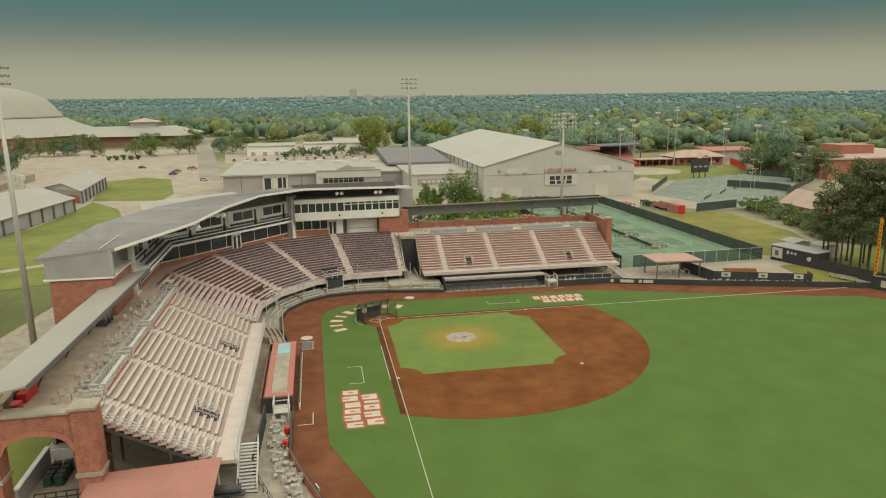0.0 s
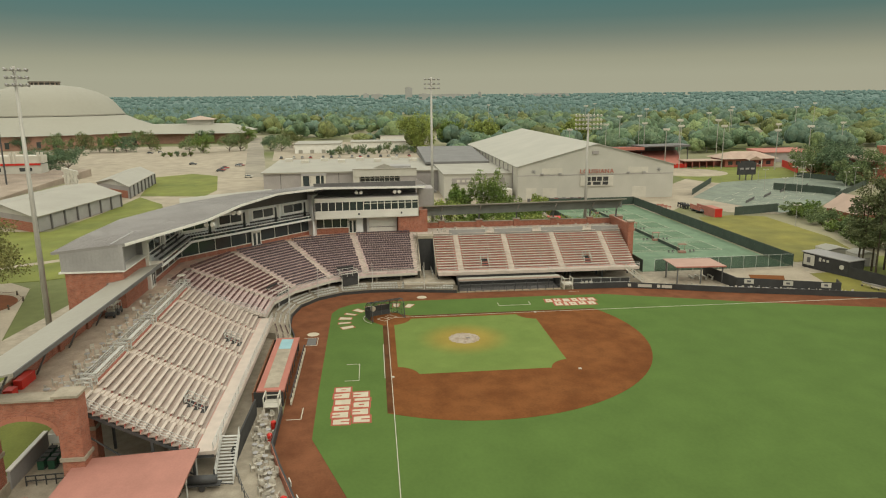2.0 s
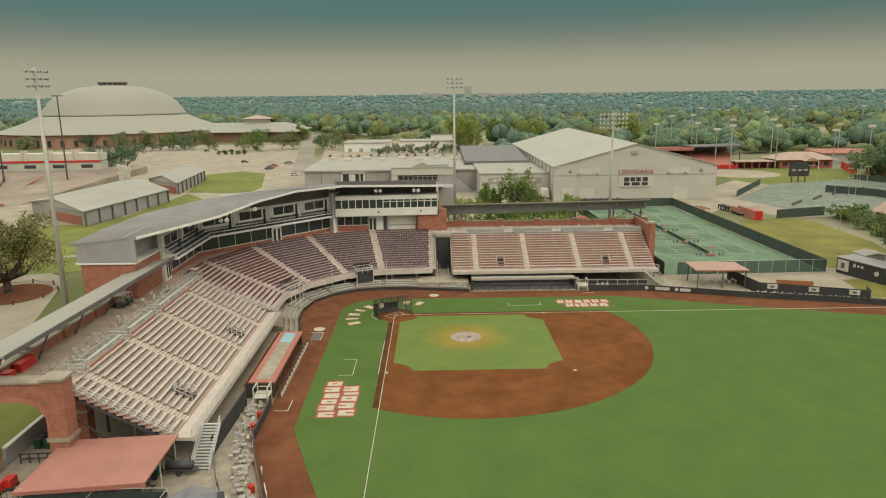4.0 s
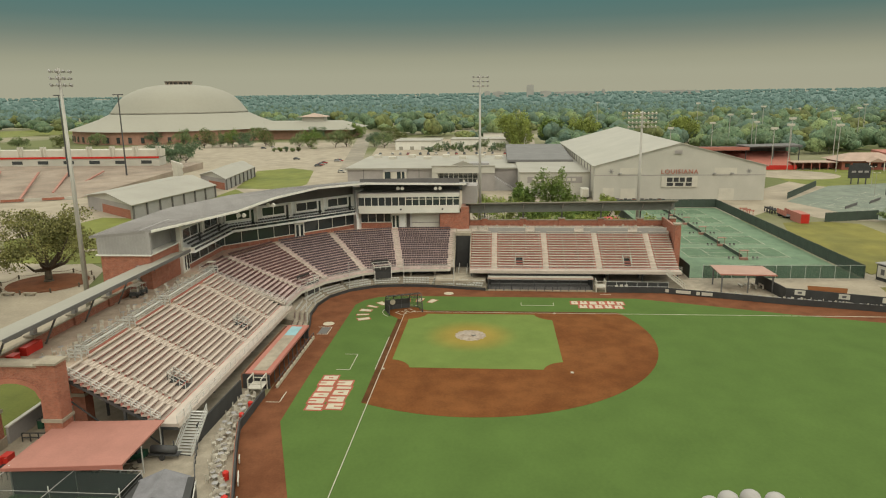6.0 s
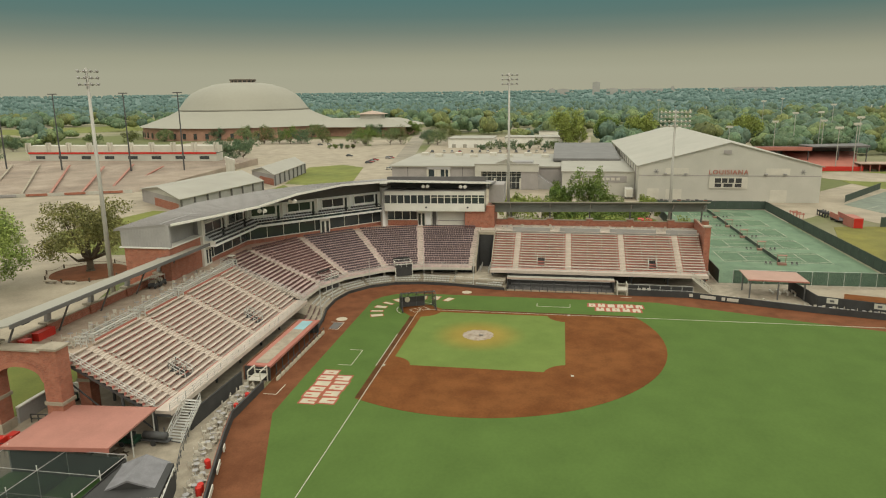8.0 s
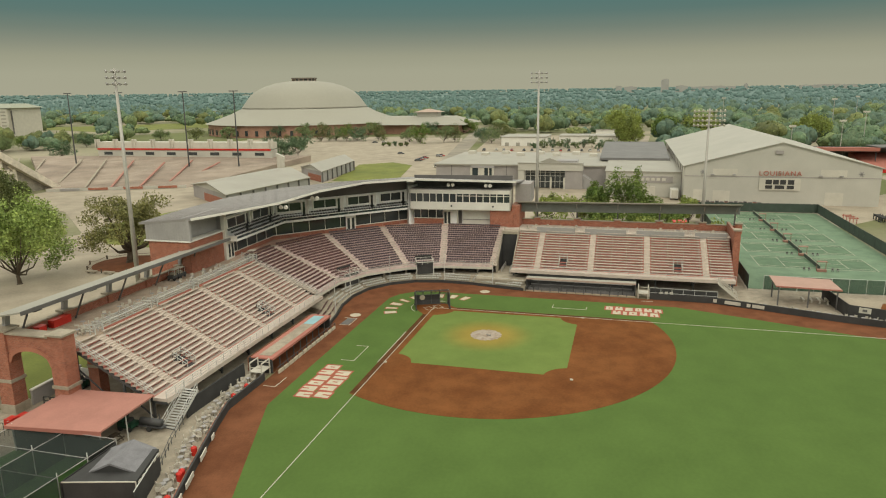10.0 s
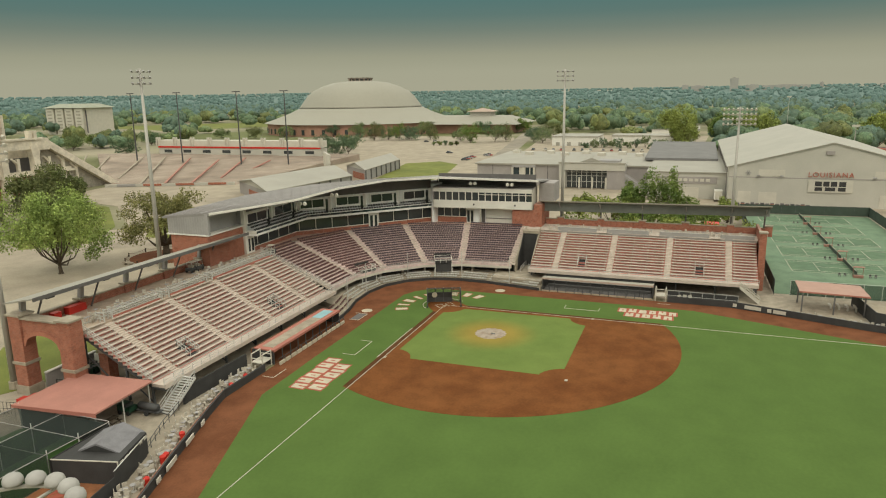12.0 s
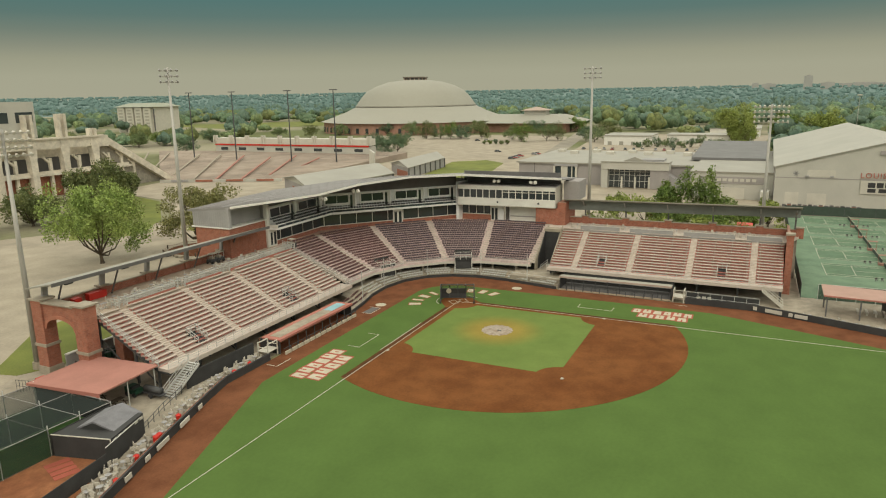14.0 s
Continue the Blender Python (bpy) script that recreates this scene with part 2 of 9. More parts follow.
# Haze is put into these leaf colours: paler and bluer with distance.
M_LEAF_FAR = foliage("hazed_leaves", (0.088, 0.144, 0.105), (0.112, 0.159, 0.107), 0.16, 0.3, 0.3)
M_LEAF_FAR2 = foliage("hazed_distant_leaves", (0.103, 0.172, 0.156), (0.116, 0.180, 0.158), 0.10, 0.2, 0.0)


# ---- building helpers ----
class G:
    """Vertices and faces in world metres."""

    def __init__(self):
        self.v, self.f = [], []

    def add(self, verts, faces):
        o = len(self.v)
        self.v += [tuple(p) for p in verts]
        self.f += [tuple(i + o for i in q) for q in faces]
        return self

    def box(self, x0, x1, y0, y1, z0, z1):
        return self.prism([(x0, y0), (x1, y0), (x1, y1), (x0, y1)], z0, z1)

    def prism(self, poly, z0, z1):
        """A flat polygon (counter-clockwise) raised from z0 to z1; either may be a list of heights."""
        n = len(poly)
        za = z0 if isinstance(z0, (list, tuple)) else [z0] * n
        zb = z1 if isinstance(z1, (list, tuple)) else [z1] * n
        vs = [(p[0], p[1], a) for p, a in zip(poly, za)] + [(p[0], p[1], b) for p, b in zip(poly, zb)]
        fs = [tuple(range(n))[::-1], tuple(range(n, 2 * n))] + [(i, (i + 1) % n, n + (i + 1) % n, n + i) for i in range(n)]
        return self.add(vs, fs)

    def beam(self, a, b, w, h, up=(0, 0, 1)):
        """A bar of width w and height h from a to b."""
        a, b = Vector(a), Vector(b)
        d = (b - a).normalized()
        s = d.cross(Vector(up))
        if s.length < 1e-4:
            s = d.cross(Vector((1, 0, 0)))
        s.normalize()
        u = s.cross(d)
        s, u = s * w / 2, u * h / 2
        vs = [p + q for p in (a, b) for q in (-s - u, s - u, s + u, -s + u)]
        return self.add(vs, [(0, 3, 2, 1), (4, 5, 6, 7), (0, 1, 5, 4), (1, 2, 6, 5), (2, 3, 7, 6), (3, 0, 4, 7)])

    def tube(self, a, b, r0, r1=None, n=8):
        a, b = Vector(a), Vector(b)
        r1 = r0 if r1 is None else r1
        d = (b - a).normalized()
        s = d.orthogonal().normalized()
        u = d.cross(s)
        ring = [s * math.cos(6.28319 * i / n) + u * math.sin(6.28319 * i / n) for i in range(n)]
        vs = [a + q * r0 for q in ring] + [b + q * r1 for q in ring]
        fs = [(i, (i + 1) % n, n + (i + 1) % n, n + i) for i in range(n)] + [tuple(range(n))[::-1], tuple(range(n, 2 * n))]
        return self.add(vs, fs)

    def strip(self, line, w, z0, z1):
        """A wall of thickness w along a line of (x, y), to the line's left."""
        inner = offset(line, w)
        for i in range(len(line) - 1):
            self.prism([line[i], line[i + 1], inner[i + 1], inner[i]], z0, z1)
        return self

    def quad(self, *p):
        return self.add(p, [tuple(range(len(p)))])


def offset(line, d):
    """The line moved d to its left, mitred."""
    out = []
    for i, p in enumerate(line):
        dirs = []
        if i:
            dirs.append((Vector(p) - Vector(line[i - 1])).normalized())
        if i < len(line) - 1:
            dirs.append((Vector(line[i + 1]) - Vector(p)).normalized())
        t = sum(dirs, Vector((0, 0))).normalized()
        nrm = Vector((-t.y, t.x))
        k = d / max(0.4, nrm.dot(Vector((-dirs[0].y, dirs[0].x))))
        out.append((p[0] + nrm.x * k, p[1] + nrm.y * k))
    return out


def lerp(a, b, t):
    return tuple(p + (q - p) * t for p, q in zip(a, b))


def along(line, step, first=0.0):
    """Points every step metres along a line, each with the direction there."""
    out, want, done = [], first, 0.0
    for a, b in zip(line, line[1:]):
        a, b = Vector(a), Vector(b)
        ln = (b - a).length
        while want <= done + ln + 1e-6:
            out.append((a + (b - a) * ((want - done) / ln), (b - a) / ln))
            want += step
        done += ln
    return out


def mesh_of(name, g, material, base=(0, 0, 0), smooth=False):
    me = bpy.data.meshes.new(name)
    me.from_pydata([(p[0] - base[0], p[1] - base[1], p[2] - base[2]) for p in g.v], [], g.f)
    me.materials.append(material)
    if smooth:
        me.shade_smooth()
    me.update()
    return me


BASE = {}


def thing(name, at, label, category, group="", kind=""):
    ob = new(name)
    ob.empty_display_size = 0.2
    ob.location = at
    BASE[ob.name] = at
    return tagged(ob, label, category, group, kind)


def part(name, g, material, parent, label="", smooth=False):
    base = BASE[parent.name]
    ob = new(name, mesh_of(name, g, material, base, smooth))
    BASE[ob.name] = base
    ob.parent = parent
    return tagged(ob, label)


def sub(name, g, material, parent, label=""):
    """A part of a part, in the same space."""
    ob = new(name, mesh_of(name, g, material, BASE[parent.name]))
    ob.parent = parent
    return tagged(ob, label)


def solo(name, g, material, label, category, group="", kind="", at=None, smooth=False):
    """A thing that is one mesh."""
    at = at or g.v[0]
    ob = new(name, mesh_of(name, g, material, at, smooth))
    ob.location = at
    BASE[ob.name] = at
    return tagged(ob, label, category, group, kind)


def setting(name, g, material, label, category="ground"):
    return solo(name, g, material, label, category, kind="structure", at=(0, 0, 0))


def disc(cx, cy, r, n=48, a0=0.0, a1=360.0):
    return [(cx + r * math.cos(radians(a0 + (a1 - a0) * i / n)), cy + r * math.sin(radians(a0 + (a1 - a0) * i / n))) for i in range(n + (a1 - a0 < 360))]


# ---- the ground and the field ----
setting("ground", G().prism(disc(0, 0, 4600, 64), -1.0, -0.06), M_GROUND, "pale dusty ground with scattered grass to the horizon")

WALL_1B = [(97, 2.5), (88, 0.6), (72, -5.2), (61.5, -9.0), (51.5, -12.4), (46.5, -13.9), (36.5, -14.0), (14.5, -14.6)]
WALL_HOME = [(14.5, -14.6), (8, -15.6), (3, -16.8), (-3, -17.1), (-8.5, -16), (-13, -13), (-16, -8.5), (-17.1, -3), (-16.8, 3), (-15.8, 8), (-14.6, 14.5)]
WALL_3B = [(-14.6, 14.5), (-14.1, 36.5), (-13.8, 50), (-10.9, 59), (-7.4, 69.2), (-3.7, 83), (-0.2, 94.5), (1.4, 99.4)]
WALL_OF = [(1.4, 99.4), (14, 106), (32, 113), (52, 114.5), (72, 108), (89, 95), (100, 76), (103.5, 52), (100, 28), (98, 10), (97, 2.5)]
FENCE_LINE = WALL_1B + WALL_HOME[1:] + WALL_3B[1:] + WALL_OF[1:-1]
setting("warning_track", G().prism(FENCE_LINE[::-1], -0.3, 0.0), M_TRACK, "reddish-brown clay warning track round the field", "track")
TURF = [(92, 6.5), (84, 4.3), (70, -0.6), (56.3, -5.5), (44.2, -9.8), (31, -10.0), (-4, -10.1), (-7, -8.9), (-9.2, -6.6), (-10.2, -3.5),
        (-10.0, 31), (-9.8, 43.5), (-5.5, 56.3), (-0.6, 70), (3.6, 84), (6.3, 94), (17, 102), (33, 108), (52, 109.5), (70, 103.5), (86, 91.5), (95.5, 74), (98.6, 52), (95.4, 29.5), (93.6, 12)]
setting("outfield_turf", G().prism(TURF[::-1], -0.3, 0.03), M_TURF, "green artificial turf of the ball field", "turf")

ARC = [(13.04 + 28.96 * math.cos(radians(a)), 13.04 + 28.96 * math.sin(radians(a))) for a in np.linspace(-28.5, 118.5, 56)]
DIRT = [(38.5, -0.85)] + [p for p in ARC if p[0] > -0.4 and p[1] > -0.4] + [(-0.85, 38.5), (-0.85, 4.0), (-2.2, 2.4), (-3.4, 0.6), (-3.4, -1.6),
       (-1.6, -3.4), (0.6, -3.4), (2.4, -2.2), (4.0, -0.85)]
setting("infield_clay", G().prism(DIRT, -0.3, 0.05), M_CLAY, "brown clay of the infield with its rounded edge", "infield")


def cut(cx, cy, r, a0, a1, n=8):
    return [(cx + r * math.cos(radians(a0 + (a1 - a0) * i / n)), cy + r * math.sin(radians(a0 + (a1 - a0) * i / n))) for i in range(n + 1)]


E0, E1 = 1.02, 26.5
INFIELD = cut(0.4, 0.4, 3.9, 79, 11) + cut(27.0, 0.4, 3.6, 170, 98) + cut(27.2, 27.2, 3.8, 260, 190) + cut(0.4, 27.0, 3.6, 352, 280)
INFIELD = [(min(max(x, E0), E1), min(max(y, E0), E1)) for x, y in INFIELD]
setting("infield_turf", G().prism(INFIELD, -0.3, 0.075), M_TURF_IN, "light green turf square inside the bases", "turf")
# damp darker strips beside the foul lines
setting("base_path_first", G().box(4.2, 38.5, -0.85, -0.1, 0.0, 0.058), M_TRACK_DARK, "dark damp clay strip beside the first base line", "infield")
setting("base_path_third", G().box(-0.85, -0.1, 4.2, 38.5, 0.0, 0.058), M_TRACK_DARK, "dark damp clay strip beside the third base line", "infield")
g = G()
g.box(1.2, 92.5, -0.045, 0.045, 0.0, 0.085)
setting("foul_line_first", g, M_LINE, "white chalk foul line to right field", "line")
setting("foul_line_third", G().box(-0.045, 0.045, 1.2, 98, 0.0, 0.085), M_LINE, "white chalk foul line to left field", "line")
setting("runner_lane_first", G().box(13.7, 27.4, -0.98, -0.88, 0.0, 0.085), M_LINE, "white line of the runner's lane", "line")
# coaches' boxes: three-sided
for nm, pts in (("coach_box_first", [(21.6, -6.6), (21.6, -4.6), (27.7, -4.6), (27.7, -6.6)]), ("coach_box_third", [(-6.6, 21.4), (-4.7, 21.4), (-4.7, 27.5), (-6.6, 27.5)])):
    g = G()
    for a, b in zip(pts, pts[1:]):
        g.beam((*a, 0.042), (*b, 0.042), 0.09, 0.05)
    setting(nm, g, M_LINE, "white painted coach's box on the turf", "line")
# pitcher's mound with a pale cover
g = G()
n = 40
rings = [(2.74, 0.05), (2.0, 0.14), (1.0, 0.25), (0.0001, 0.27)]
vs = [(12.4 + r * math.cos(6.28319 * i / n), 12.4 + r * math.sin(6.28319 * i / n), z + (0.02 * math.sin(i * 2.3) if r > 2.5 else 0)) for r, z in rings for i in range(n)]
g.add(vs, [(k * n + i, k * n + (i + 1) % n, (k + 1) * n + (i + 1) % n, (k + 1) * n + i) for k in range(3) for i in range(n)])
g.prism(disc(12.4, 12.4, 2.74, n), -0.1, 0.05)
mound = solo("pitching_mound", g, M_MOUND, "low round pitching mound of pale scuffed clay", "mound", at=(12.4, 12.4, 0))
g = G().box(12.75, 13.1, 12.6, 13.3, 0.27, 0.30)
solo("pitcher_plate", g, M_DARKSTEEL, "dark worn pitcher's plate on the mound", "base", at=(12.9, 12.9, 0.27))
for x, y in ((27.2, 0.2), (27.43, 27.43), (0.2, 27.2)):
    g = G().prism([(x - .2, y - .2), (x + .2, y - .2), (x + .2, y + .2), (x - .2, y + .2)], 0.05, 0.16)
    solo("base_bag", g, M_LINE, "white square base bag on the clay", "base", "bases", at=(x, y, 0.05))

# ---- seating ----
M_TERRACE = two_tone("stained_concrete", (0.60, 0.47, 0.44), (0.52, 0.41, 0.385), 0.4, fine=5.0)


def railing(g, line, h=1.05, step=1.8, r=0.03, bars=2):
    """Posts and horizontal pipes along a line of (x, y, z)."""
    for j_, (a, b) in enumerate(zip(line, line[1:])):
        ln = (Vector(b) - Vector(a)).length
        k = max(1, round(ln / step))
        for i in range(0 if j_ == 0 else 1, k + 1):
            p = lerp(a, b, i / k)
            g.beam(p, (p[0], p[1], p[2] + h), r * 2, r * 2)
        for j in range(bars):
            z = h * (j + 1) / bars
            g.beam((a[0], a[1], a[2] + z), (b[0], b[1], b[2] + z), r * 2, r * 2)
    return g


def straight_stand(name, m, length, aisles, rows, depth, rise, z0, label, openings=()):
    """A stand whose rows run along u from 0 to length and climb along v. m turns (u, v, z) into the world."""
    st = thing(name, tuple(m @ Vector((0, 0, 0))), label, "grandstand")

    def W(u, v, z):
        return tuple(m @ Vector((u, v, z)))

    def wbox(g, u0, u1, v0, v1, za, zb):
        vs = [W(u, v, z) for z in (za, zb) for u, v in ((u0, v0), (u1, v0), (u1, v1), (u0, v1))]
        flip = m.to_3x3().determinant() < 0
        fs = [(3, 2, 1, 0), (4, 5, 6, 7), (0, 1, 5, 4), (1, 2, 6, 5), (2, 3, 7, 6), (3, 0, 4, 7)]
        g.add(vs, [q[::-1] for q in fs] if flip else fs)

    # terraces: thin stepped deck, open underneath
    for r in range(rows):
        g = G()
        wbox(g, 0, length, 2.0 + r * depth, 2.0 + (r + 1) * depth + 0.05, z0 + r * rise - 0.12, z0 + r * rise)
        part("tread", g, M_TREAD, st)
        g = G()
        wbox(g, 0, length, 2.0 + r * depth - 0.02, 2.0 + r * depth + 0.03, z0 + (r - 1) * rise, z0 + r * rise - 0.02)
        part("riser_board", g, M_RED_RISER, st, "dusty red riser board")
    g = G()
    wbox(g, 0, length, 0, 2.05, z0 - 0.5, z0 - 0.1)
    part("front_walkway", g, M_ALU, st)
    g = G()
    wbox(g, 0, length, -0.12, 0.0, z0 - 0.62, z0 - 0.02)
    part("front_fascia", g, M_ALU, st)
    # benches, one a row and section
    cuts = [0.15] + [c for a in aisles for c in (a - 0.75, a + 0.75)] + [length - 0.15]
    spans = [(cuts[i], cuts[i + 1]) for i in range(0, len(cuts), 2)]
    for r in range(rows):
        for u0, u1 in spans:
            pieces = [(u0, u1)]
            for ou, ow, r0, r1 in openings:
                if r0 <= r <= r1:
                    pieces = [q for a, b in pieces for q in (((a, min(b, ou - ow / 2)), (max(a, ou + ow / 2), b)) if a < ou < b else ((a, b),))]
            for a, b in pieces:
                if b - a < 0.5:
                    continue
                v = 2.0 + r * depth
                zz = z0 + r * rise
                bench = G()
                wbox(bench, a, b, v + 0.36, v + 0.70, zz + 0.34, zz + 0.44)
                k = max(2, round((b - a) / 2.4))
                for i in range(k):
                    u = a + 0.3 + (b - a - 0.6) * i / (k - 1)
                    wbox(bench, u - 0.04, u + 0.04, v + 0.5, v + 0.62, zz, zz + 0.38)
                part("bench", bench, M_ALU, st)
    for a in aisles:
        for r in range(rows):
            g = G()
            v, zz = 2.0 + r * depth, z0 + r * rise
            wbox(g, a - 0.6, a + 0.6, v - depth / 2, v - 0.03, zz - rise, zz - rise / 2)
            wbox(g, a - 0.6, a + 0.6, v - 0.03, v + depth, zz - 0.02, zz + 0.03)
            wbox(g, a - 0.6, a + 0.6, v - 0.06, v - 0.025, zz - rise, zz + 0.03)
            part("aisle_step", g, M_ALU, st)
        g = G()
        for r0 in range(1, rows - 2, 4):
            pa, pb = W(a, 2.0 + r0 * depth, z0 + r0 * rise), W(a, 2.0 + (r0 + 2) * depth, z0 + (r0 + 2) * rise)
            part("aisle_handrail", railing(G(), [pa, pb], 0.85, 1.5, 0.022, 1), M_WHITE, st)
    g = G()
    railing(g, [W(0, 0.06, z0 - 0.1), W(length, 0.06, z0 - 0.1)], 1.0, 1.8, 0.03, 3)
    part("front_railing", g, M_STEEL, st)
    for ou, ow, r0, r1 in openings:
        g = G()
        v0, v1 = 2.0 + r0 * depth, 2.0 + (r1 + 1) * depth
        za, zb = z0 + r0 * rise, z0 + (r1 + 1) * rise + 0.9
        hu = ow / 2 + 0.1
        for pa, pb in ((W(ou - hu, v0, za), W(ou - hu, v1, zb - 0.9)), (W(ou - hu, v1, zb - 0.9), W(ou + hu, v1, zb - 0.9)), (W(ou + hu, v1, zb - 0.9), W(ou + hu, v0, za))):
            part("entry_railing", railing(G(), [pa, pb], 1.0, 1.0, 0.035, 2), M_STEEL, st)
        # Black sheets on wall and treads stand for the tunnel mouth's shade.
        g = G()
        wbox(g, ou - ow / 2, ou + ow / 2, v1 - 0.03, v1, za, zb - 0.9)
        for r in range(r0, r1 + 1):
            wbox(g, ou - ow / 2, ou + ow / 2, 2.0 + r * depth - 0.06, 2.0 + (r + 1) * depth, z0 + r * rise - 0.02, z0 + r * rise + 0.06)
        part("entry_shadow_gap", g, M_BLACK, st, "black sheets standing for the shade of a tunnel mouth")
    # raking frames and columns below
    n = max(3, round(length / 7.2))
    top_v, top_z = 2.0 + rows * depth, z0 + rows * rise
    for i in range(n + 1):
        u = 0.25 + (length - 0.5) * i / n
        g = G()
        g.beam(W(u, 2.1, z0 - 0.75), W(u, top_v, top_z - 0.75), 0.22, 0.35)
        g.beam(W(u, 0.1, z0 - 0.75), W(u, 2.1, z0 - 0.75), 0.22, 0.35)
        for v in (2.2, 6.2, top_v - 0.3):
            zz = z0 - 0.75 + (top_z - z0) * max(0.0, v - 2.1) / (top_v - 2.1)
            g.beam(W(u, v, 0), W(u, v, zz), 0.26, 0.26)
        g.beam(W(u, 2.2, 0.2), W(u, 6.2, 3.2), 0.14, 0.14)
        g.beam(W(u, 6.2, 0.4), W(u, top_v - 0.3, 5.6), 0.14, 0.14)
        part("raking_frame", g, M_DARKSTEEL, st)
    return st, W, wbox


# u, v, z of the stands: first base runs along +x and climbs towards -y; third base mirrors it
M_1B = Matrix(((1, 0, 0, 6.6), (0, -1, 0, -19.2), (0, 0, 1, 0), (0, 0, 0, 1)))
M_3B = Matrix(((0, -1, 0, -19.2), (1, 0, 0, 11.2), (0, 0, 1, 0), (0, 0, 0, 1)))
ROWS1, DEP, RISE, Z0 = 15, 0.74, 0.385, 3.1
TOP = Z0 + ROWS1 * RISE
stand_1b, W1, wbox1 = straight_stand("first_base_grandstand", M_1B, 44.6, [6.8, 17.6, 28.6, 40.2], ROWS1, DEP, RISE, Z0,
                                     "open steel grandstand with pale aluminium benches on dusty red risers",
                                     openings=[(13.5, 1.6, 1, 3), (35.5, 1.6, 1, 3)])
stand_3b, W3, wbox3 = straight_stand("third_base_grandstand", M_3B, 43.4, [5.1, 16.0, 27.1, 38.3], ROWS1, DEP, RISE, Z0,
                                     "open grandstand with pale benches and red riser boards",
                                     openings=[(10.4, 1.4, 1, 3), (33.0, 1.4, 1, 3)])

# home stand: wedges between aisles
HF = [(5.4, -20.6), (-3.6, -20.3), (-10.8, -17.3), (-17.6, -10.8), (-20.7, -3.7), (-21.6, 7.0)]
HB = [(4.2, -36.6), (-6.2, -36.0), (-19.6, -30.4), (-29.6, -20.6), (-34.8, -6.8), (-35.4, 6.9)]
HROWS, HZ0, HZ1 = 18, 3.2, 8.7
home_stand = thing("home_plate_grandstand", (-12, -12, 0), "curved concrete grandstand with rows of dark and maroon folding seats", "grandstand")


def hp(i, r, side=0.0):
    """On aisle i at row r (0 front, HROWS back), moved side metres towards the next aisle."""
    p = lerp(HF[i], HB[i], r / HROWS)
    return p


def chair(g, p, d, z):
    """A folding seat at p facing along d's right-hand normal to the field."""
    t = Vector((d[0], d[1], 0))
    f = Vector((d[1], -d[0], 0))
    p = Vector((p[0], p[1], z))
    w, up = t * 0.235, Vector((0, 0, 1))
    back = -f * 0.12
    # back shell
    a = p + back + up * 0.38
    b = p + back - f * 0.05 + up * 0.62
    th = -f * 0.05
    vs = [a - w, a + w, b + w * 0.92, b - w * 0.92]
    vs += [q + th for q in vs]
    g.add(vs, [(0, 1, 2, 3), (7, 6, 5, 4), (0, 4, 5, 1), (1, 5, 6, 2), (2, 6, 7, 3), (3, 7, 4, 0)])
    # tipped seat
    c = p - f * 0.04 + up * 0.34
    e = p + f * 0.05 + up * 0.50
    vs = [c - w, c + w, e + w, e - w]
    vs += [q - up * 0.05 for q in vs]
    g.add(vs, [(0, 1, 2, 3), (7, 6, 5, 4), (0, 4, 5, 1), (1, 5, 6, 2), (2, 6, 7, 3), (3, 7, 4, 0)])


for i in range(len(HF) - 1):
    seats = G()
    gap = 0.62
    for r in range(HROWS):
        z = HZ0 + (HZ1 - HZ0) * r / (HROWS - 1)
        zp = z - (HZ1 - HZ0) / (HROWS - 1)
        a0, b0, a1, b1 = hp(i, r), hp(i + 1, r), hp(i, r + 1), hp(i + 1, r + 1)
        part("terrace_step", G().prism([a0, a1, b1, b0], zp - 0.15, z), M_TERRACE, home_stand)
        d = (Vector(b0) - Vector(a0))
        ln = d.length
        d.normalize()
        m0, m1 = lerp(a0, a1, 0.62), lerp(b0, b1, 0.62)
        dd = Vector(m1) - Vector(m0)
        L = dd.length
        dd.normalize()
        k = int((L - 2 * gap) / 0.53)
        s0 = (L - k * 0.53) / 2 + 0.265
        for j in range(k):
            q = Vector(m0) + dd * (s0 + 0.53 * j)
            chair(seats, q, (dd[0], dd[1]), z)
    ob = part("seat_block", seats, M_SEAT_RED if i < 2 else M_SEAT_DARK, home_stand, "rows of maroon folding seats" if i < 2 else "rows of dark grey folding seats")
    ob["kind"] = "stuff"
for i in range(len(HF)):
    for r in range(HROWS):
        g = G()
        z = HZ0 + (HZ1 - HZ0) * r / (HROWS - 1)
        hz = (HZ1 - HZ0) / (HROWS - 1)
        p, q = Vector(hp(i, r)), Vector(hp(i, r + 1))
        d = (q - p).normalized()
        s = Vector((-d.y, d.x)) * (0.62 if 0 < i < 5 else 0.8)
        h = (p + q) / 2
        g.prism([tuple(p - s), tuple(h - s), tuple(h + s), tuple(p + s)][::-1], z - 0.1, z + 0.02)
        g.prism([tuple(h - s), tuple(q - s), tuple(q + s), tuple(h + s)][::-1], z - 0.1, z + hz / 2)
        part("aisle_step", g, M_AISLE, home_stand)
g = G()
g.strip([(p[0], p[1]) for p in HF], 0.9, HZ0 - 0.95, HZ0 - 0.45)
part("front_edge", g, M_WHITE, home_stand, "pale front edge beam")
g = G()
rail_line = [(x, y, HZ0 - 0.45) for x, y in offset(HF, 0.05)]
railing(g, rail_line, 1.0, 1.6, 0.03, 3)
part("front_railing", g, M_STEEL, home_stand)
for p, d in along(offset(HF, 1.2), 5.2, 1.5):
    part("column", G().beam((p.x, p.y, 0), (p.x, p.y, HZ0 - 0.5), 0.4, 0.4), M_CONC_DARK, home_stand)
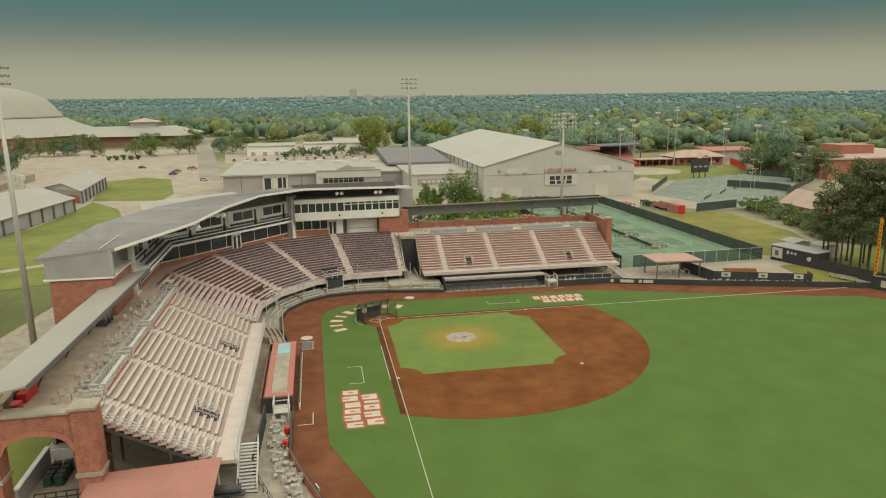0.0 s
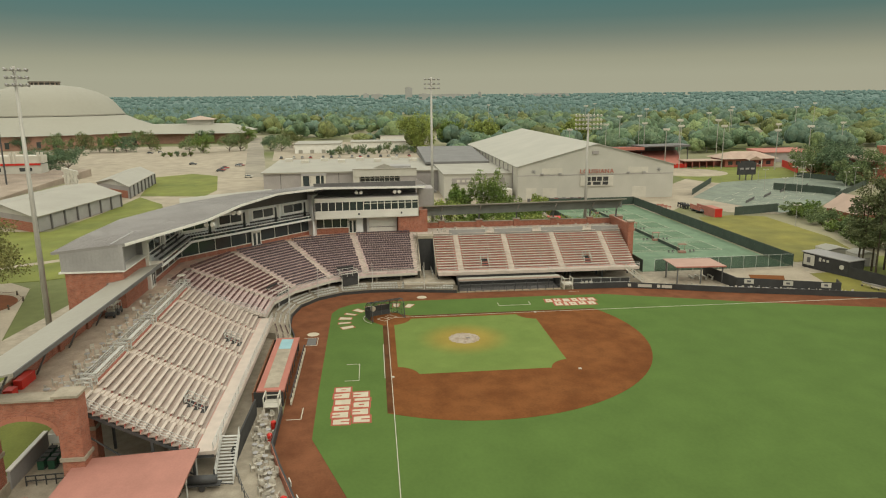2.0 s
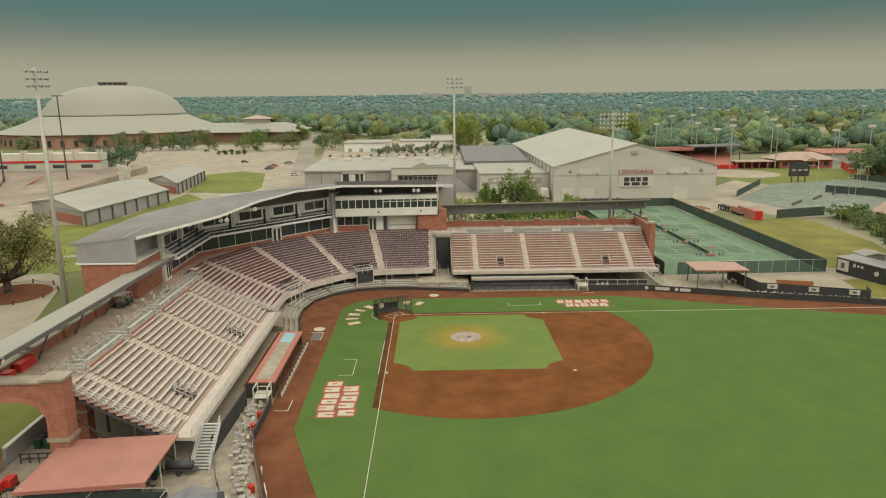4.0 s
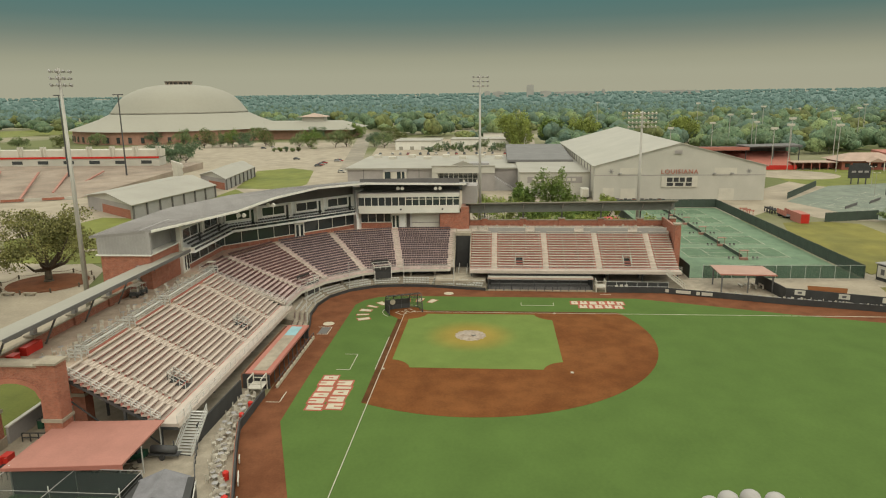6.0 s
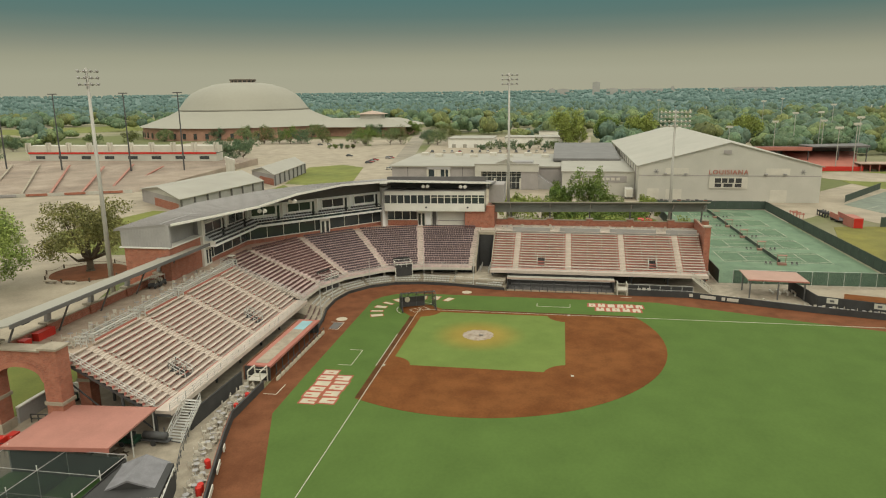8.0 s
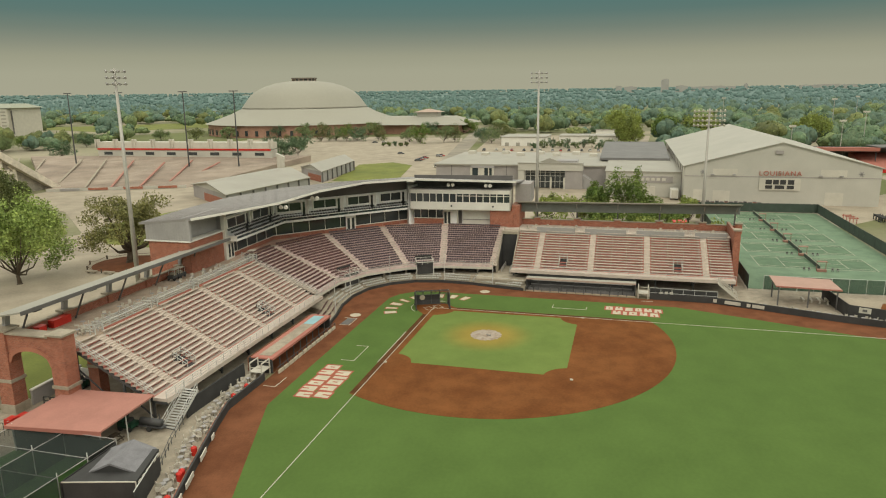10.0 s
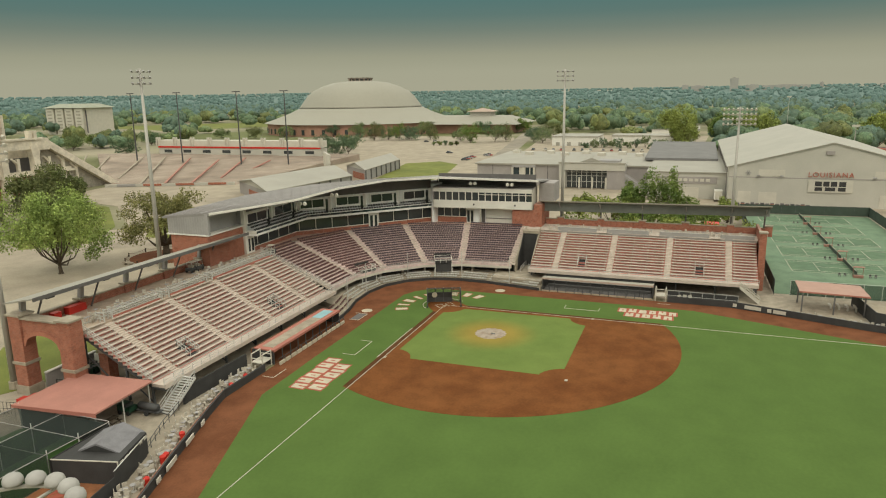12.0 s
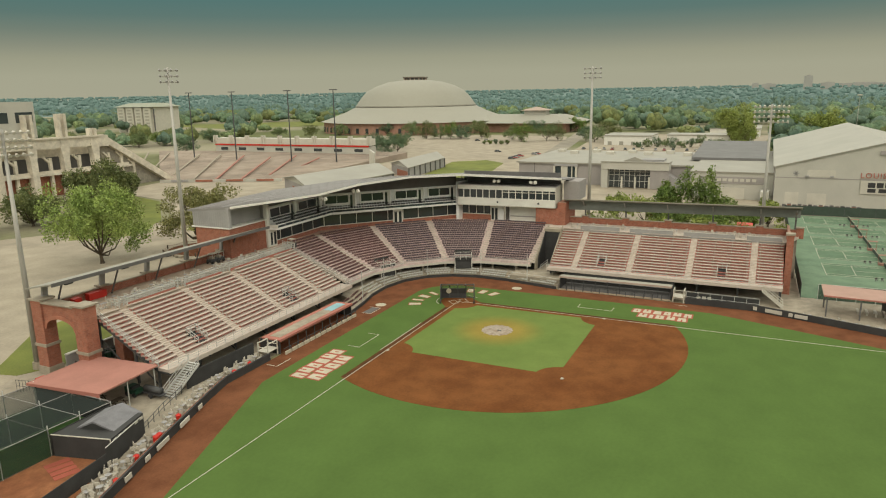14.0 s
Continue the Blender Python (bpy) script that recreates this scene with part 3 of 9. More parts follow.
# Black wall stands in for the dark shade under the seats.
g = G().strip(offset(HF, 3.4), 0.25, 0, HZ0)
part("under_wall", g, M_BLACK, home_stand, "black wall put in for the shade below the seats")
g = G()
railing(g, [(*lerp((6.3, -20.5), (5.2, -36), t), Z0 + 0.2 + t * 5.7) for t in (0, 0.25, 0.5, 0.75, 1.0)], 1.1, 1.5, 0.035, 3)
part("side_railing", g, M_STEEL, home_stand)

# camera platforms hung in the front rows
for (x, y), ang in (((-19.2, -7.3), 205), ((-7.5, -19.6), 245)):
    pl = thing("camera_platform", (x, y, HZ0), "open steel camera platform set into the front rows", "platform", "camera platforms")
    f = Vector((math.cos(radians(ang)), math.sin(radians(ang))))
    s = Vector((-f.y, f.x))
    c = Vector((x, y)) + f * 0.6
    q = [tuple(c + s * 1.8 - f * 1.2), tuple(c - s * 1.8 - f * 1.2), tuple(c - s * 1.8 + f * 1.2), tuple(c + s * 1.8 + f * 1.2)]
    part("deck", G().prism(q[::-1], HZ0 - 0.3, HZ0 + 0.05), M_DARKSTEEL, pl)
    g = G()
    railing(g, [(*p, HZ0 + 0.05) for p in q + q[:1]], 1.1, 1.2, 0.04, 2)
    part("guard_rail", g, M_TRIM, pl)
    part("front_screen", G().prism([q[0], q[1], tuple(Vector(q[1]) + f * 0.08), tuple(Vector(q[0]) + f * 0.08)][::-1], HZ0 - 1.9, HZ0 + 0.55), M_BLACK, pl)
    for p in q[:2]:
        part("leg", G().beam((*p, 0.4), (*p, HZ0), 0.14, 0.14), M_TRIM, pl)
    part("back_panel", G().prism([q[2], q[3], tuple(Vector(q[3]) + f * 0.1), tuple(Vector(q[2]) + f * 0.1)], HZ0, HZ0 + 1.6), M_BLACK, pl)

# concourse behind the seats
CONC_BACK = [(18.5, -41.5), (5.2, -41.8), (-13.0, -40.0), (-26, -28.5), (-38.0, -17.5), (-39.5, 9.0)]
g = G()
g.prism([(5.2, -36.2)] + HB[1:] + [(-35.4, 9.0)] + CONC_BACK[::-1][:-1] + [(5.2, -41.8)], 8.3, 8.72)
setting("concourse_home", g, M_PAVER, "reddish brick-paved concourse behind the home seats", "floor")
g = G()
g.prism([(51.2, -41.2), (51.2, -32.2), (6.6, -32.3), (5.2, -36.2), (5.2, -41.8)][::-1], 8.3, 8.74)
setting("concourse_first", g, M_DECK_TAN, "tan paved concourse deck above the first base seats", "floor")
g = G()
g.prism([(-32.3, 11.2), (-32.3, 54.7), (-40.2, 57.5), (-40.2, 9.2), (-35.4, 9.2), (-35.4, 7.0), (-32.3, 7.0)], 8.3, 8.74)
setting("concourse_third", g, M_AISLE, "pale concourse deck above the third base seats", "floor")
# substructure under the concourses, its shade put into the concrete colour
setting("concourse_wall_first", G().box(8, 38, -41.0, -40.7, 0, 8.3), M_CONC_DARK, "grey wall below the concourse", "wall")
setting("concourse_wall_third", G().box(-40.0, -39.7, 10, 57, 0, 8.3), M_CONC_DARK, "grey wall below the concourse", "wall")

# ---- suite building and press box ----
suites = thing("suite_building", (-20, -35, 0), "long curved grandstand building with suites, balcony and a grey metal roof", "building")
SWALL = [(16.6, -38.7), (6.3, -38.7), (-12.2, -38.7), (-24.4, -27.6), (-36.6, -16.5)]
BALC = [(5.9, -36.2), (-12.9, -36.3), (-35.3, -15.2)]
low = SWALL[1:]
# lower storey: brick base, window band in white frames, doors
part("brick_base", G().strip(low, 0.35, 8.7, 9.55), M_BRICK, suites)
part("lower_window_band", G().strip(offset(low, 0.15), 0.2, 9.55, 12.35), M_GLASS, suites, "dark glass window band")
for z in (9.55, 12.0):
    g = G()
    for a, b in zip(offset(low, 0.03), offset(low, 0.03)[1:]):
        g.beam((*a, z + 0.06), (*b, z + 0.06), 0.14, 0.14)
    part("window_rail", g, M_TRIM, suites)
for p, d in along(offset(low, 0.05), 3.75, 0.4):
    part("lower_mullion", G().beam((p.x, p.y, 9.55), (p.x, p.y, 12.3), 0.10, 0.10), M_TRIM, suites)
for c, dv in (((5.0, -38.66), (-1, 0)), ((-25.4, -26.6), (-0.74, 0.672))):
    d = Vector(dv)
    nv = Vector((d.y, -d.x)) * -1.0
    nv = Vector((-d.y, d.x)) if Vector((-d.y, d.x)).dot(Vector((1, 1))) > 0 else Vector((d.y, -d.x))
    c = Vector(c) + nv * 0.22
    dr = part("double_door", G().beam((*(c - d * 1.15), 10.4), (*(c + d * 1.15), 10.4), 0.3, 3.35), M_TRIM, suites, "white framed double door")
    for s in (-0.55, 0.55):
        q = c + d * s + nv * 0.16
        sub("door_pane", G().beam((*(q - d * 0.32), 10.35), (*(q + d * 0.32), 10.35), 0.05, 2.5), M_GLASS, dr)
# balcony slab, glass front and rail
g = G()
bk = [SWALL[1], SWALL[2], SWALL[4]]
for i in range(2):
    g.prism([BALC[i], BALC[i + 1], bk[i + 1], bk[i]], 12.3, 12.72)
part("balcony_slab", g, M_TRIM_BRIGHT, suites, "pale balcony edge")
part("balcony_glass", G().strip(offset(BALC, 0.07), 0.05, 12.72, 13.2), M_GLASS_BLUE, suites)
g = G()
for a, b in zip(offset(BALC, 0.08), offset(BALC, 0.08)[1:]):
    g.beam((*a, 13.26), (*b, 13.26), 0.16, 0.14)
part("balcony_handrail", g, M_TRIM_BRIGHT, suites)
for p, d in along(offset(BALC, 0.1), 2.4, 0.1):
    part("rail_post", G().beam((p.x, p.y, 12.72), (p.x, p.y, 13.2), 0.08, 0.08), M_TRIM, suites)
part("balcony_end", G().beam((6.0, -38.6, 13.0), (6.0, -36.2, 13.0), 0.15, 0.6), M_TRIM, suites)
g = G()
for off, z in ((0.55, 12.98), (1.25, 13.45), (1.9, 13.85)):
    for p, d in along(offset(BALC, off), 0.62, 0.5):
        chair(g, p, (d.x, d.y), z)
ob = part("balcony_seating", g, M_BLACK, suites, "three rows of near-black balcony seats")
ob["kind"] = "stuff"
# upper wall with wide windows, doors and piers
part("upper_wall", G().strip(low, 0.3, 12.72, 16.75), M_PANEL, suites, "light grey panelled upper wall")
# Shade below the eave is put into the colour of this band.
fz, fi, ft = offset(low, 0.1), offset(low, 0.35), (17.8, 18.1, 19.0, 19.2)
for i in range(3):
    part("dark_frieze", G().prism([fz[i], fz[i + 1], fi[i + 1], fi[i]], 16.75, [ft[i], ft[i + 1], ft[i + 1], ft[i]]), M_SOFFIT, suites, "dark band below the roof with the eave shade in its colour")
for a, b in zip(low, low[1:]):
    A, B = Vector(a), Vector(b)
    L = (B - A).length
    d = (B - A) / L
    nrm = Vector((d.y, -d.x)) if Vector((d.y, -d.x)).dot(Vector((1, 1))) > 0 else Vector((-d.y, d.x))
    k = max(1, round(L / 8.2))
    w = L / k
    for j in range(k):
        c0, c1 = A + d * (w * j + 0.9), A + d * (w * (j + 1) - 1.7)
        n0 = nrm * 0.06
        win = part("suite_window", G().beam((*(c0 + n0), 15.4), (*(c1 + n0), 15.4), 0.12, 1.8), M_GLASS, suites, "wide dark suite window")
        n1 = nrm * 0.14
        p0, p1 = c0 + n1, c1 + n1
        fr = G()
        for z, h in ((14.40, 0.34), (16.40, 0.26)):
            fr.beam((*p0, z), (*p1, z), 0.2, h)
        for t in (0, 1):
            q = p0 + (p1 - p0) * t
            fr.beam((*q, 14.3), (*q, 16.48), 0.3, 0.3)
        q = (p0 + p1) / 2
        fr.beam((*q, 14.5), (*q, 16.3), 0.1, 0.1)
        sub("window_frame", fr, M_TRIM_BRIGHT, win)
        e0 = A + d * (w * (j + 1) - 1.45) + nrm * 0.08
        part("balcony_door", G().beam((*e0, 14.6), (*(e0 + d * 0.75), 14.6), 0.1, 3.3), M_GLASS, suites)
        e0 = A + d * (w * (j + 1) - 0.5) + nrm * 0.25
        part("pilaster", G().beam((*e0, 12.72), (*e0, 16.75), 0.7, 0.5), M_TRIM_BRIGHT, suites)
part("end_pilaster", G().box(5.9, 6.7, -39.0, -38.2, 8.7, 17.3), M_TRIM, suites, "tall pale end pilaster")
# grey end block over brick
part("end_block", G().prism([(16.9, -47.3), (16.9, -39.0), (16.4, -39.0), (16.4, -47.3)], 14.5, [17.6, 18.3, 18.3, 17.6]), M_GREY, suites, "grey ribbed end wall")
part("recess_wall", G().prism([(16.4, -40.4), (6.3, -40.4), (6.3, -40.1), (16.4, -40.1)][::-1], 14.5, 18.4), M_GREY, suites)
part("recess_end", G().box(5.9, 6.3, -41.0, -38.9, 14.5, 18.4), M_GREY, suites)
part("corner_post", G().box(16.4, 17.0, -39.0, -38.4, 14.5, 18.3), M_GREY, suites)
part("eave_beam", G().beam((16.7, -38.6, 18.0), (6.3, -38.6, 18.0), 0.3, 0.7), M_GREY, suites)
for i in range(16):
    y = -47.1 + i * 0.52
    part("cladding_rib", G().box(16.9, 16.94, y, y + 0.08, 14.6, 17.5), M_GREY, suites)
part("end_brick_wall", G().prism([(16.8, -46.9), (16.8, -38.7), (6.4, -38.7), (6.4, -46.9)], 0, 14.3), M_BRICK, suites, "red brick end wall")
part("end_ledge", G().prism([(17.1, -47.6), (17.1, -38.4), (6.3, -38.4), (6.3, -47.6)], 14.3, 14.52), M_TRIM, suites, "pale ledge")
# roof: lofted between front and back edges
RF = [(16.9, -38.0, 18.45), (9.0, -34.4, 18.6), (0.6, -30.0, 18.95), (-8.2, -25.8, 20.1), (-21, -20.8, 20.3), (-30.8, -12.6, 20.0), (-34.2, 9.9, 19.4)]
RB = [(17.0, -48.4, 17.5), (7, -48.2, 17.8), (-7, -46.9, 18.2), (-22, -40.5, 18.6), (-33, -32, 18.7), (-45, -18, 18.7), (-48, 9.9, 18.1)]
g = G()
n = len(RF)
NU, NV = 8, 6
fr_, bk_ = [], []
for i in range(n - 1):
    for j in range(NU):
        fr_.append(lerp(RF[i], RF[i + 1], j / NU))
        bk_.append(lerp(RB[i], RB[i + 1], j / NU))
fr_.append(RF[-1])
bk_.append(RB[-1])
top = [lerp(a, b, k / NV) for a, b in zip(fr_, bk_) for k in range(NV + 1)]
m_ = NV + 1
tot_ = len(top)
vs = top + [(p[0], p[1], p[2] - 0.35) for p in top]
fs = []
for i in range(len(fr_) - 1):
    for k in range(NV):
        q = (i * m_ + k, i * m_ + k + 1, (i + 1) * m_ + k + 1, (i + 1) * m_ + k)
        fs += [q, tuple(x + tot_ for x in q[::-1])]
    for k in (0, NV):
        a, b = i * m_ + k, (i + 1) * m_ + k
        fs.append((a, b, b + tot_, a + tot_))
for k in range(NV):
    for a in (k, (len(fr_) - 1) * m_ + k):
        fs.append((a, a + 1, a + 1 + tot_, a + tot_))
g.add(vs, fs)
part("roof", g, M_ROOF_GREY, suites, "grey standing-seam metal roof", smooth=False)
g = G()
for a, b in zip(RF, RF[1:]):
    g.beam((a[0], a[1], a[2] - 0.12), (b[0], b[1], b[2] - 0.12), 0.12, 0.42)
part("eave_fascia", g, M_TRIM, suites, "pale eave fascia")
g = G()
for i in range(n - 1):
    k = 16
    for j in range(k):
        a, b = lerp(RF[i], RF[i + 1], j / k), lerp(RB[i], RB[i + 1], j / k)
        g.beam((a[0], a[1], a[2] + 0.03), (b[0], b[1], b[2] + 0.03), 0.06, 0.06)
part("roof_seams", g, M_ROOF_GREY, suites)
part("link_wall", G().prism([(-34.0, -15.4), (-34.6, -15.0), (-41.5, -14.0), (-41.0, -19.5), (-36.6, -16.6)], 8.7, 17.9), M_PANEL, suites)
for i in range(2, n - 1):
    a, b = RF[i], lerp(RF[i], RB[i], 0.35)
    part("roof_bracket", G().beam((a[0], a[1], a[2] - 0.45), (b[0], b[1], b[2] - 1.2), 0.18, 0.22), M_SOFFIT, suites)
for x, y, z in ((-34.0, 3.0, 18.4), (-33.4, -5.5, 18.5), (-8.5, -27.3, 18.6), (-1.5, -30.6, 17.8)):
    for dy in (0, 1.0):
        part("floodlight", G().tube((x + 0.2 - dy * 0.1, y + dy, z), (x + 0.5 - dy * 0.1, y + dy, z - 0.05), 0.42, 0.36, 12), M_TRIM, suites, "round white floodlight")

# press box
press = thing("press_box", (-36, -4, 8.7), "white press box with a long window band above the home seats", "press box")
X0 = -34.2
PB0, PB1 = (-33.6, -14.9), (-35.2, 8.4)
d = (Vector(PB1) - Vector(PB0)).normalized()
nr = Vector((d.y, -d.x))
pbb = [tuple(Vector(PB0) - nr * 7), tuple(Vector(PB1) - nr * 7)]


def press_wall(name, t0, t1, z0, z1, out, m, label="", th=0.2):
    a, b = Vector(lerp(PB0, PB1, t0)) + nr * out, Vector(lerp(PB0, PB1, t1)) + nr * out
    return part(name, G().prism([tuple(a), tuple(a - nr * th), tuple(b - nr * th), tuple(b)][::-1], z0, z1), m, press, label)


press_wall("sill_panel", 0, 1, 12.7, 14.4, 0, M_TRIM, "white sill panel")
press_wall("glass_band", 0.01, 0.99, 14.4, 16.3, -0.12, M_GLASS, "dark press window band")
press_wall("header", 0, 1, 16.3, 17.2, 0, M_TRIM)
for i in range(16):
    t = i / 15
    press_wall("mullion", max(0, t - 0.004) if i else 0, min(1, t + 0.004), 14.4, 16.3, -0.02, M_TRIM, th=0.16)
press_wall("transom", 0.46, 1, 15.75, 15.9, -0.04, M_WHITE, th=0.1)
part("box_floor", G().prism([PB0, PB1, pbb[1], pbb[0]], 12.55, 12.7), M_WHITE, press)
part("box_top", G().prism([PB0, PB1, pbb[1], pbb[0]], 17.2, 17.4), M_GREY, press)
part("box_end", G().prism([PB1, tuple(Vector(PB1) - nr * 7), tuple(Vector(PB1) - nr * 7 - d * 0.2), tuple(Vector(PB1) - d * 0.2)], 12.55, 17.2), M_WHITE, press)
part("box_end", G().prism([PB0, tuple(Vector(PB0) - nr * 7), tuple(Vector(PB0) - nr * 7 + d * 0.2), tuple(Vector(PB0) + d * 0.2)][::-1], 12.55, 17.2), M_GREY_MID, press)
# Dark panel put in for the shade between press box and roof.
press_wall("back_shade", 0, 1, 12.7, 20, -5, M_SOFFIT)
# lower storey below the box
press_wall("brick_base", 0, 0.32, 8.7, 10.1, -2.6, M_BRICK, th=0.3)
press_wall("lower_glass", 0, 0.32, 10.1, 12.55, -2.75, M_GLASS, "dark lower window band", th=0.15)
for t in (0.0, 0.08, 0.16, 0.24, 0.31):
    press_wall("lower_mullion", t, t + 0.006, 10.1, 12.4, -2.58, M_TRIM, th=0.16)
press_wall("sill_rail", 0, 0.32, 10.05, 10.2, -2.5, M_TRIM, th=0.14)
press_wall("door_frame", 0.32, 0.40, 8.7, 12.3, -2.3, M_TRIM, "white framed double door", th=0.5)
press_wall("door_glass", 0.328, 0.352, 9.0, 11.7, -2.22, M_GLASS, th=0.15)
press_wall("door_glass", 0.366, 0.390, 9.0, 11.7, -2.22, M_GLASS, th=0.15)
press_wall("lower_pier", 0.40, 0.455, 8.7, 12.55, -2.1, M_PANEL, th=0.7)
press_wall("lower_wall", 0.455, 0.80, 8.7, 12.55, -3.4, M_PANEL)
press_wall("dark_door", 0.465, 0.50, 8.8, 12.0, -3.3, M_SOFFIT, th=0.15)
press_wall("roll_door", 0.52, 0.79, 8.9, 12.1, -2.6, M_TRIM, "broad white panel", th=0.3)
press_wall("panel_shelf", 0.52, 0.79, 9.9, 10.05, -2.4, M_GREY_MID, th=0.25)
press_wall("brick_tower", 0.80, 1.03, 8.7, 12.55, -0.4, M_BRICK, "red brick tower wall", th=6)
for t in (0.42, 0.83):
    a = Vector(lerp(PB0, PB1, t)) + nr * 0.05
    part("round_vent", G().tube((a.x, a.y, 13.5), (a.x + 0.1, a.y, 13.5), 0.22, 0.22, 12), M_BLACK, press)
# end tower right of the box
tower = thing("stair_tower", (-41, 10, 0), "red brick stair tower with pale metal upper wall", "tower")
part("brick_shaft", G().box(-44.5, -35.8, 8.6, 10.4, 0, 13.8), M_BRICK, tower)
part("upper_cladding", G().box(-47, -40.5, 8.7, 12.2, 13.8, 18.1), M_GREY_MID, tower)

# ---- trees ----
M_LEAF_WOOD = foliage("wood_leaves", (0.140, 0.192, 0.081), (0.178, 0.221, 0.092))
M_LEAF_OAK = foliage("thin_oak_leaves", (0.165, 0.165, 0.058), (0.22, 0.21, 0.07))
M_LEAF_FRESH = foliage("fresh_leaves", (0.225, 0.31, 0.082), (0.285, 0.355, 0.095))
def crown(g, lobes, count, size, rng, hollow=0.55):
    """Leaf clumps near the surfaces of several uneven lobes (x, y, z, rx, ry, rz)."""
    vol = np.array([q[3] * q[4] * q[5] for q in lobes]) ** 0.67
    for q, n in zip(lobes, (count * vol / vol.sum()).astype(int)):
        d = rng.normal(size=(n, 3))
        d /= np.linalg.norm(d, axis=1)[:, None]
        r = hollow + (1.08 - hollow) * rng.random(n) ** 0.6
        wob = 1 + 0.18 * np.sin(d[:, 0] * 5 + q[0]) * np.sin(d[:, 1] * 6 + q[1]) + 0.1 * np.sin(d[:, 2] * 9)
        c = np.array(q[:3]) + d * np.array(q[3:]) * (r * wob)[:, None]
        a, b = rng.normal(size=(n, 3)), rng.normal(size=(n, 3))
        a /= np.linalg.norm(a, axis=1)[:, None]
        b -= a * (a * b).sum(1)[:, None]
        b /= np.linalg.norm(b, axis=1)[:, None]
        k = (size * rng.uniform(0.6, 1.3, n))[:, None]
        quads = np.stack([c - a * k * 0.5, c - b * k * 0.38 + a * 0.08 * k, c + a * k * 0.55, c + b * k * 0.34], 1).reshape(-1, 3)
        o = len(g.v)
        g.v += list(map(tuple, quads))
        g.f += [(o + 4 * i, o + 4 * i + 1, o + 4 * i + 2, o + 4 * i + 3) for i in range(n)]
    return g


def tree(x, y, h, spread, leaf, label, seed=0, trunk=0.3, count=900, size=0.8, lean=0.0, clear=0.3, lobes=7, name="tree", flat=0.42, group="", low=0.35, limb=0.5):
    rng = np.random.default_rng(seed)
    t = thing(name, (x, y, -0.06), label, "tree", group)
    g = G()
    top = h * clear
    p0, p1 = (x, y, -0.1), (x + lean, y + lean * 0.5, top)
    g.tube(p0, (x, y, 0.4), trunk * 1.5, trunk, 9)
    g.tube((x, y, 0.4), p1, trunk, trunk * 0.75, 9)
    lb = []
    for i in range(lobes):
        a = 6.28319 * i / lobes + rng.uniform(-0.4, 0.4)
        rr = spread * rng.uniform(0.38, 0.62) if i else 0.0
        cz = top + (h - top) * rng.uniform(low, 0.75) if i else h - (h - top) * 0.38
        c = (x + lean + rr * math.cos(a), y + rr * math.sin(a), cz)
        lb.append((*c, spread * rng.uniform(0.42, 0.6), spread * rng.uniform(0.42, 0.6), (h - top) * rng.uniform(flat - 0.1, flat + 0.05)))
        mid = lerp(p1, c, 0.55)
        mid = (mid[0], mid[1], mid[2] - 0.08 * h)
        g.tube(p1, mid, trunk * limb, trunk * limb * 0.64, 6)
        g.tube(mid, c, trunk * limb * 0.64, trunk * 0.08, 6)
    part("trunk", g, M_WOOD_TRUNK, t)
    clumps = []
    for cx, cy, cz, ax, ay, az in lb:
        for _ in range(6):
            dv = rng.normal(size=3)
            dv[2] = abs(dv[2]) * 0.9 - 0.35
            dv /= np.linalg.norm(dv)
            f = rng.uniform(0.30, 0.48)
            clumps.append((cx + dv[0] * ax * 0.72, cy + dv[1] * ay * 0.72, cz + dv[2] * az * 0.72, ax * f, ay * f, az * f * 0.85))
    part("crown", crown(G(), clumps, count, size, rng, 0.35), leaf, t)
    return t


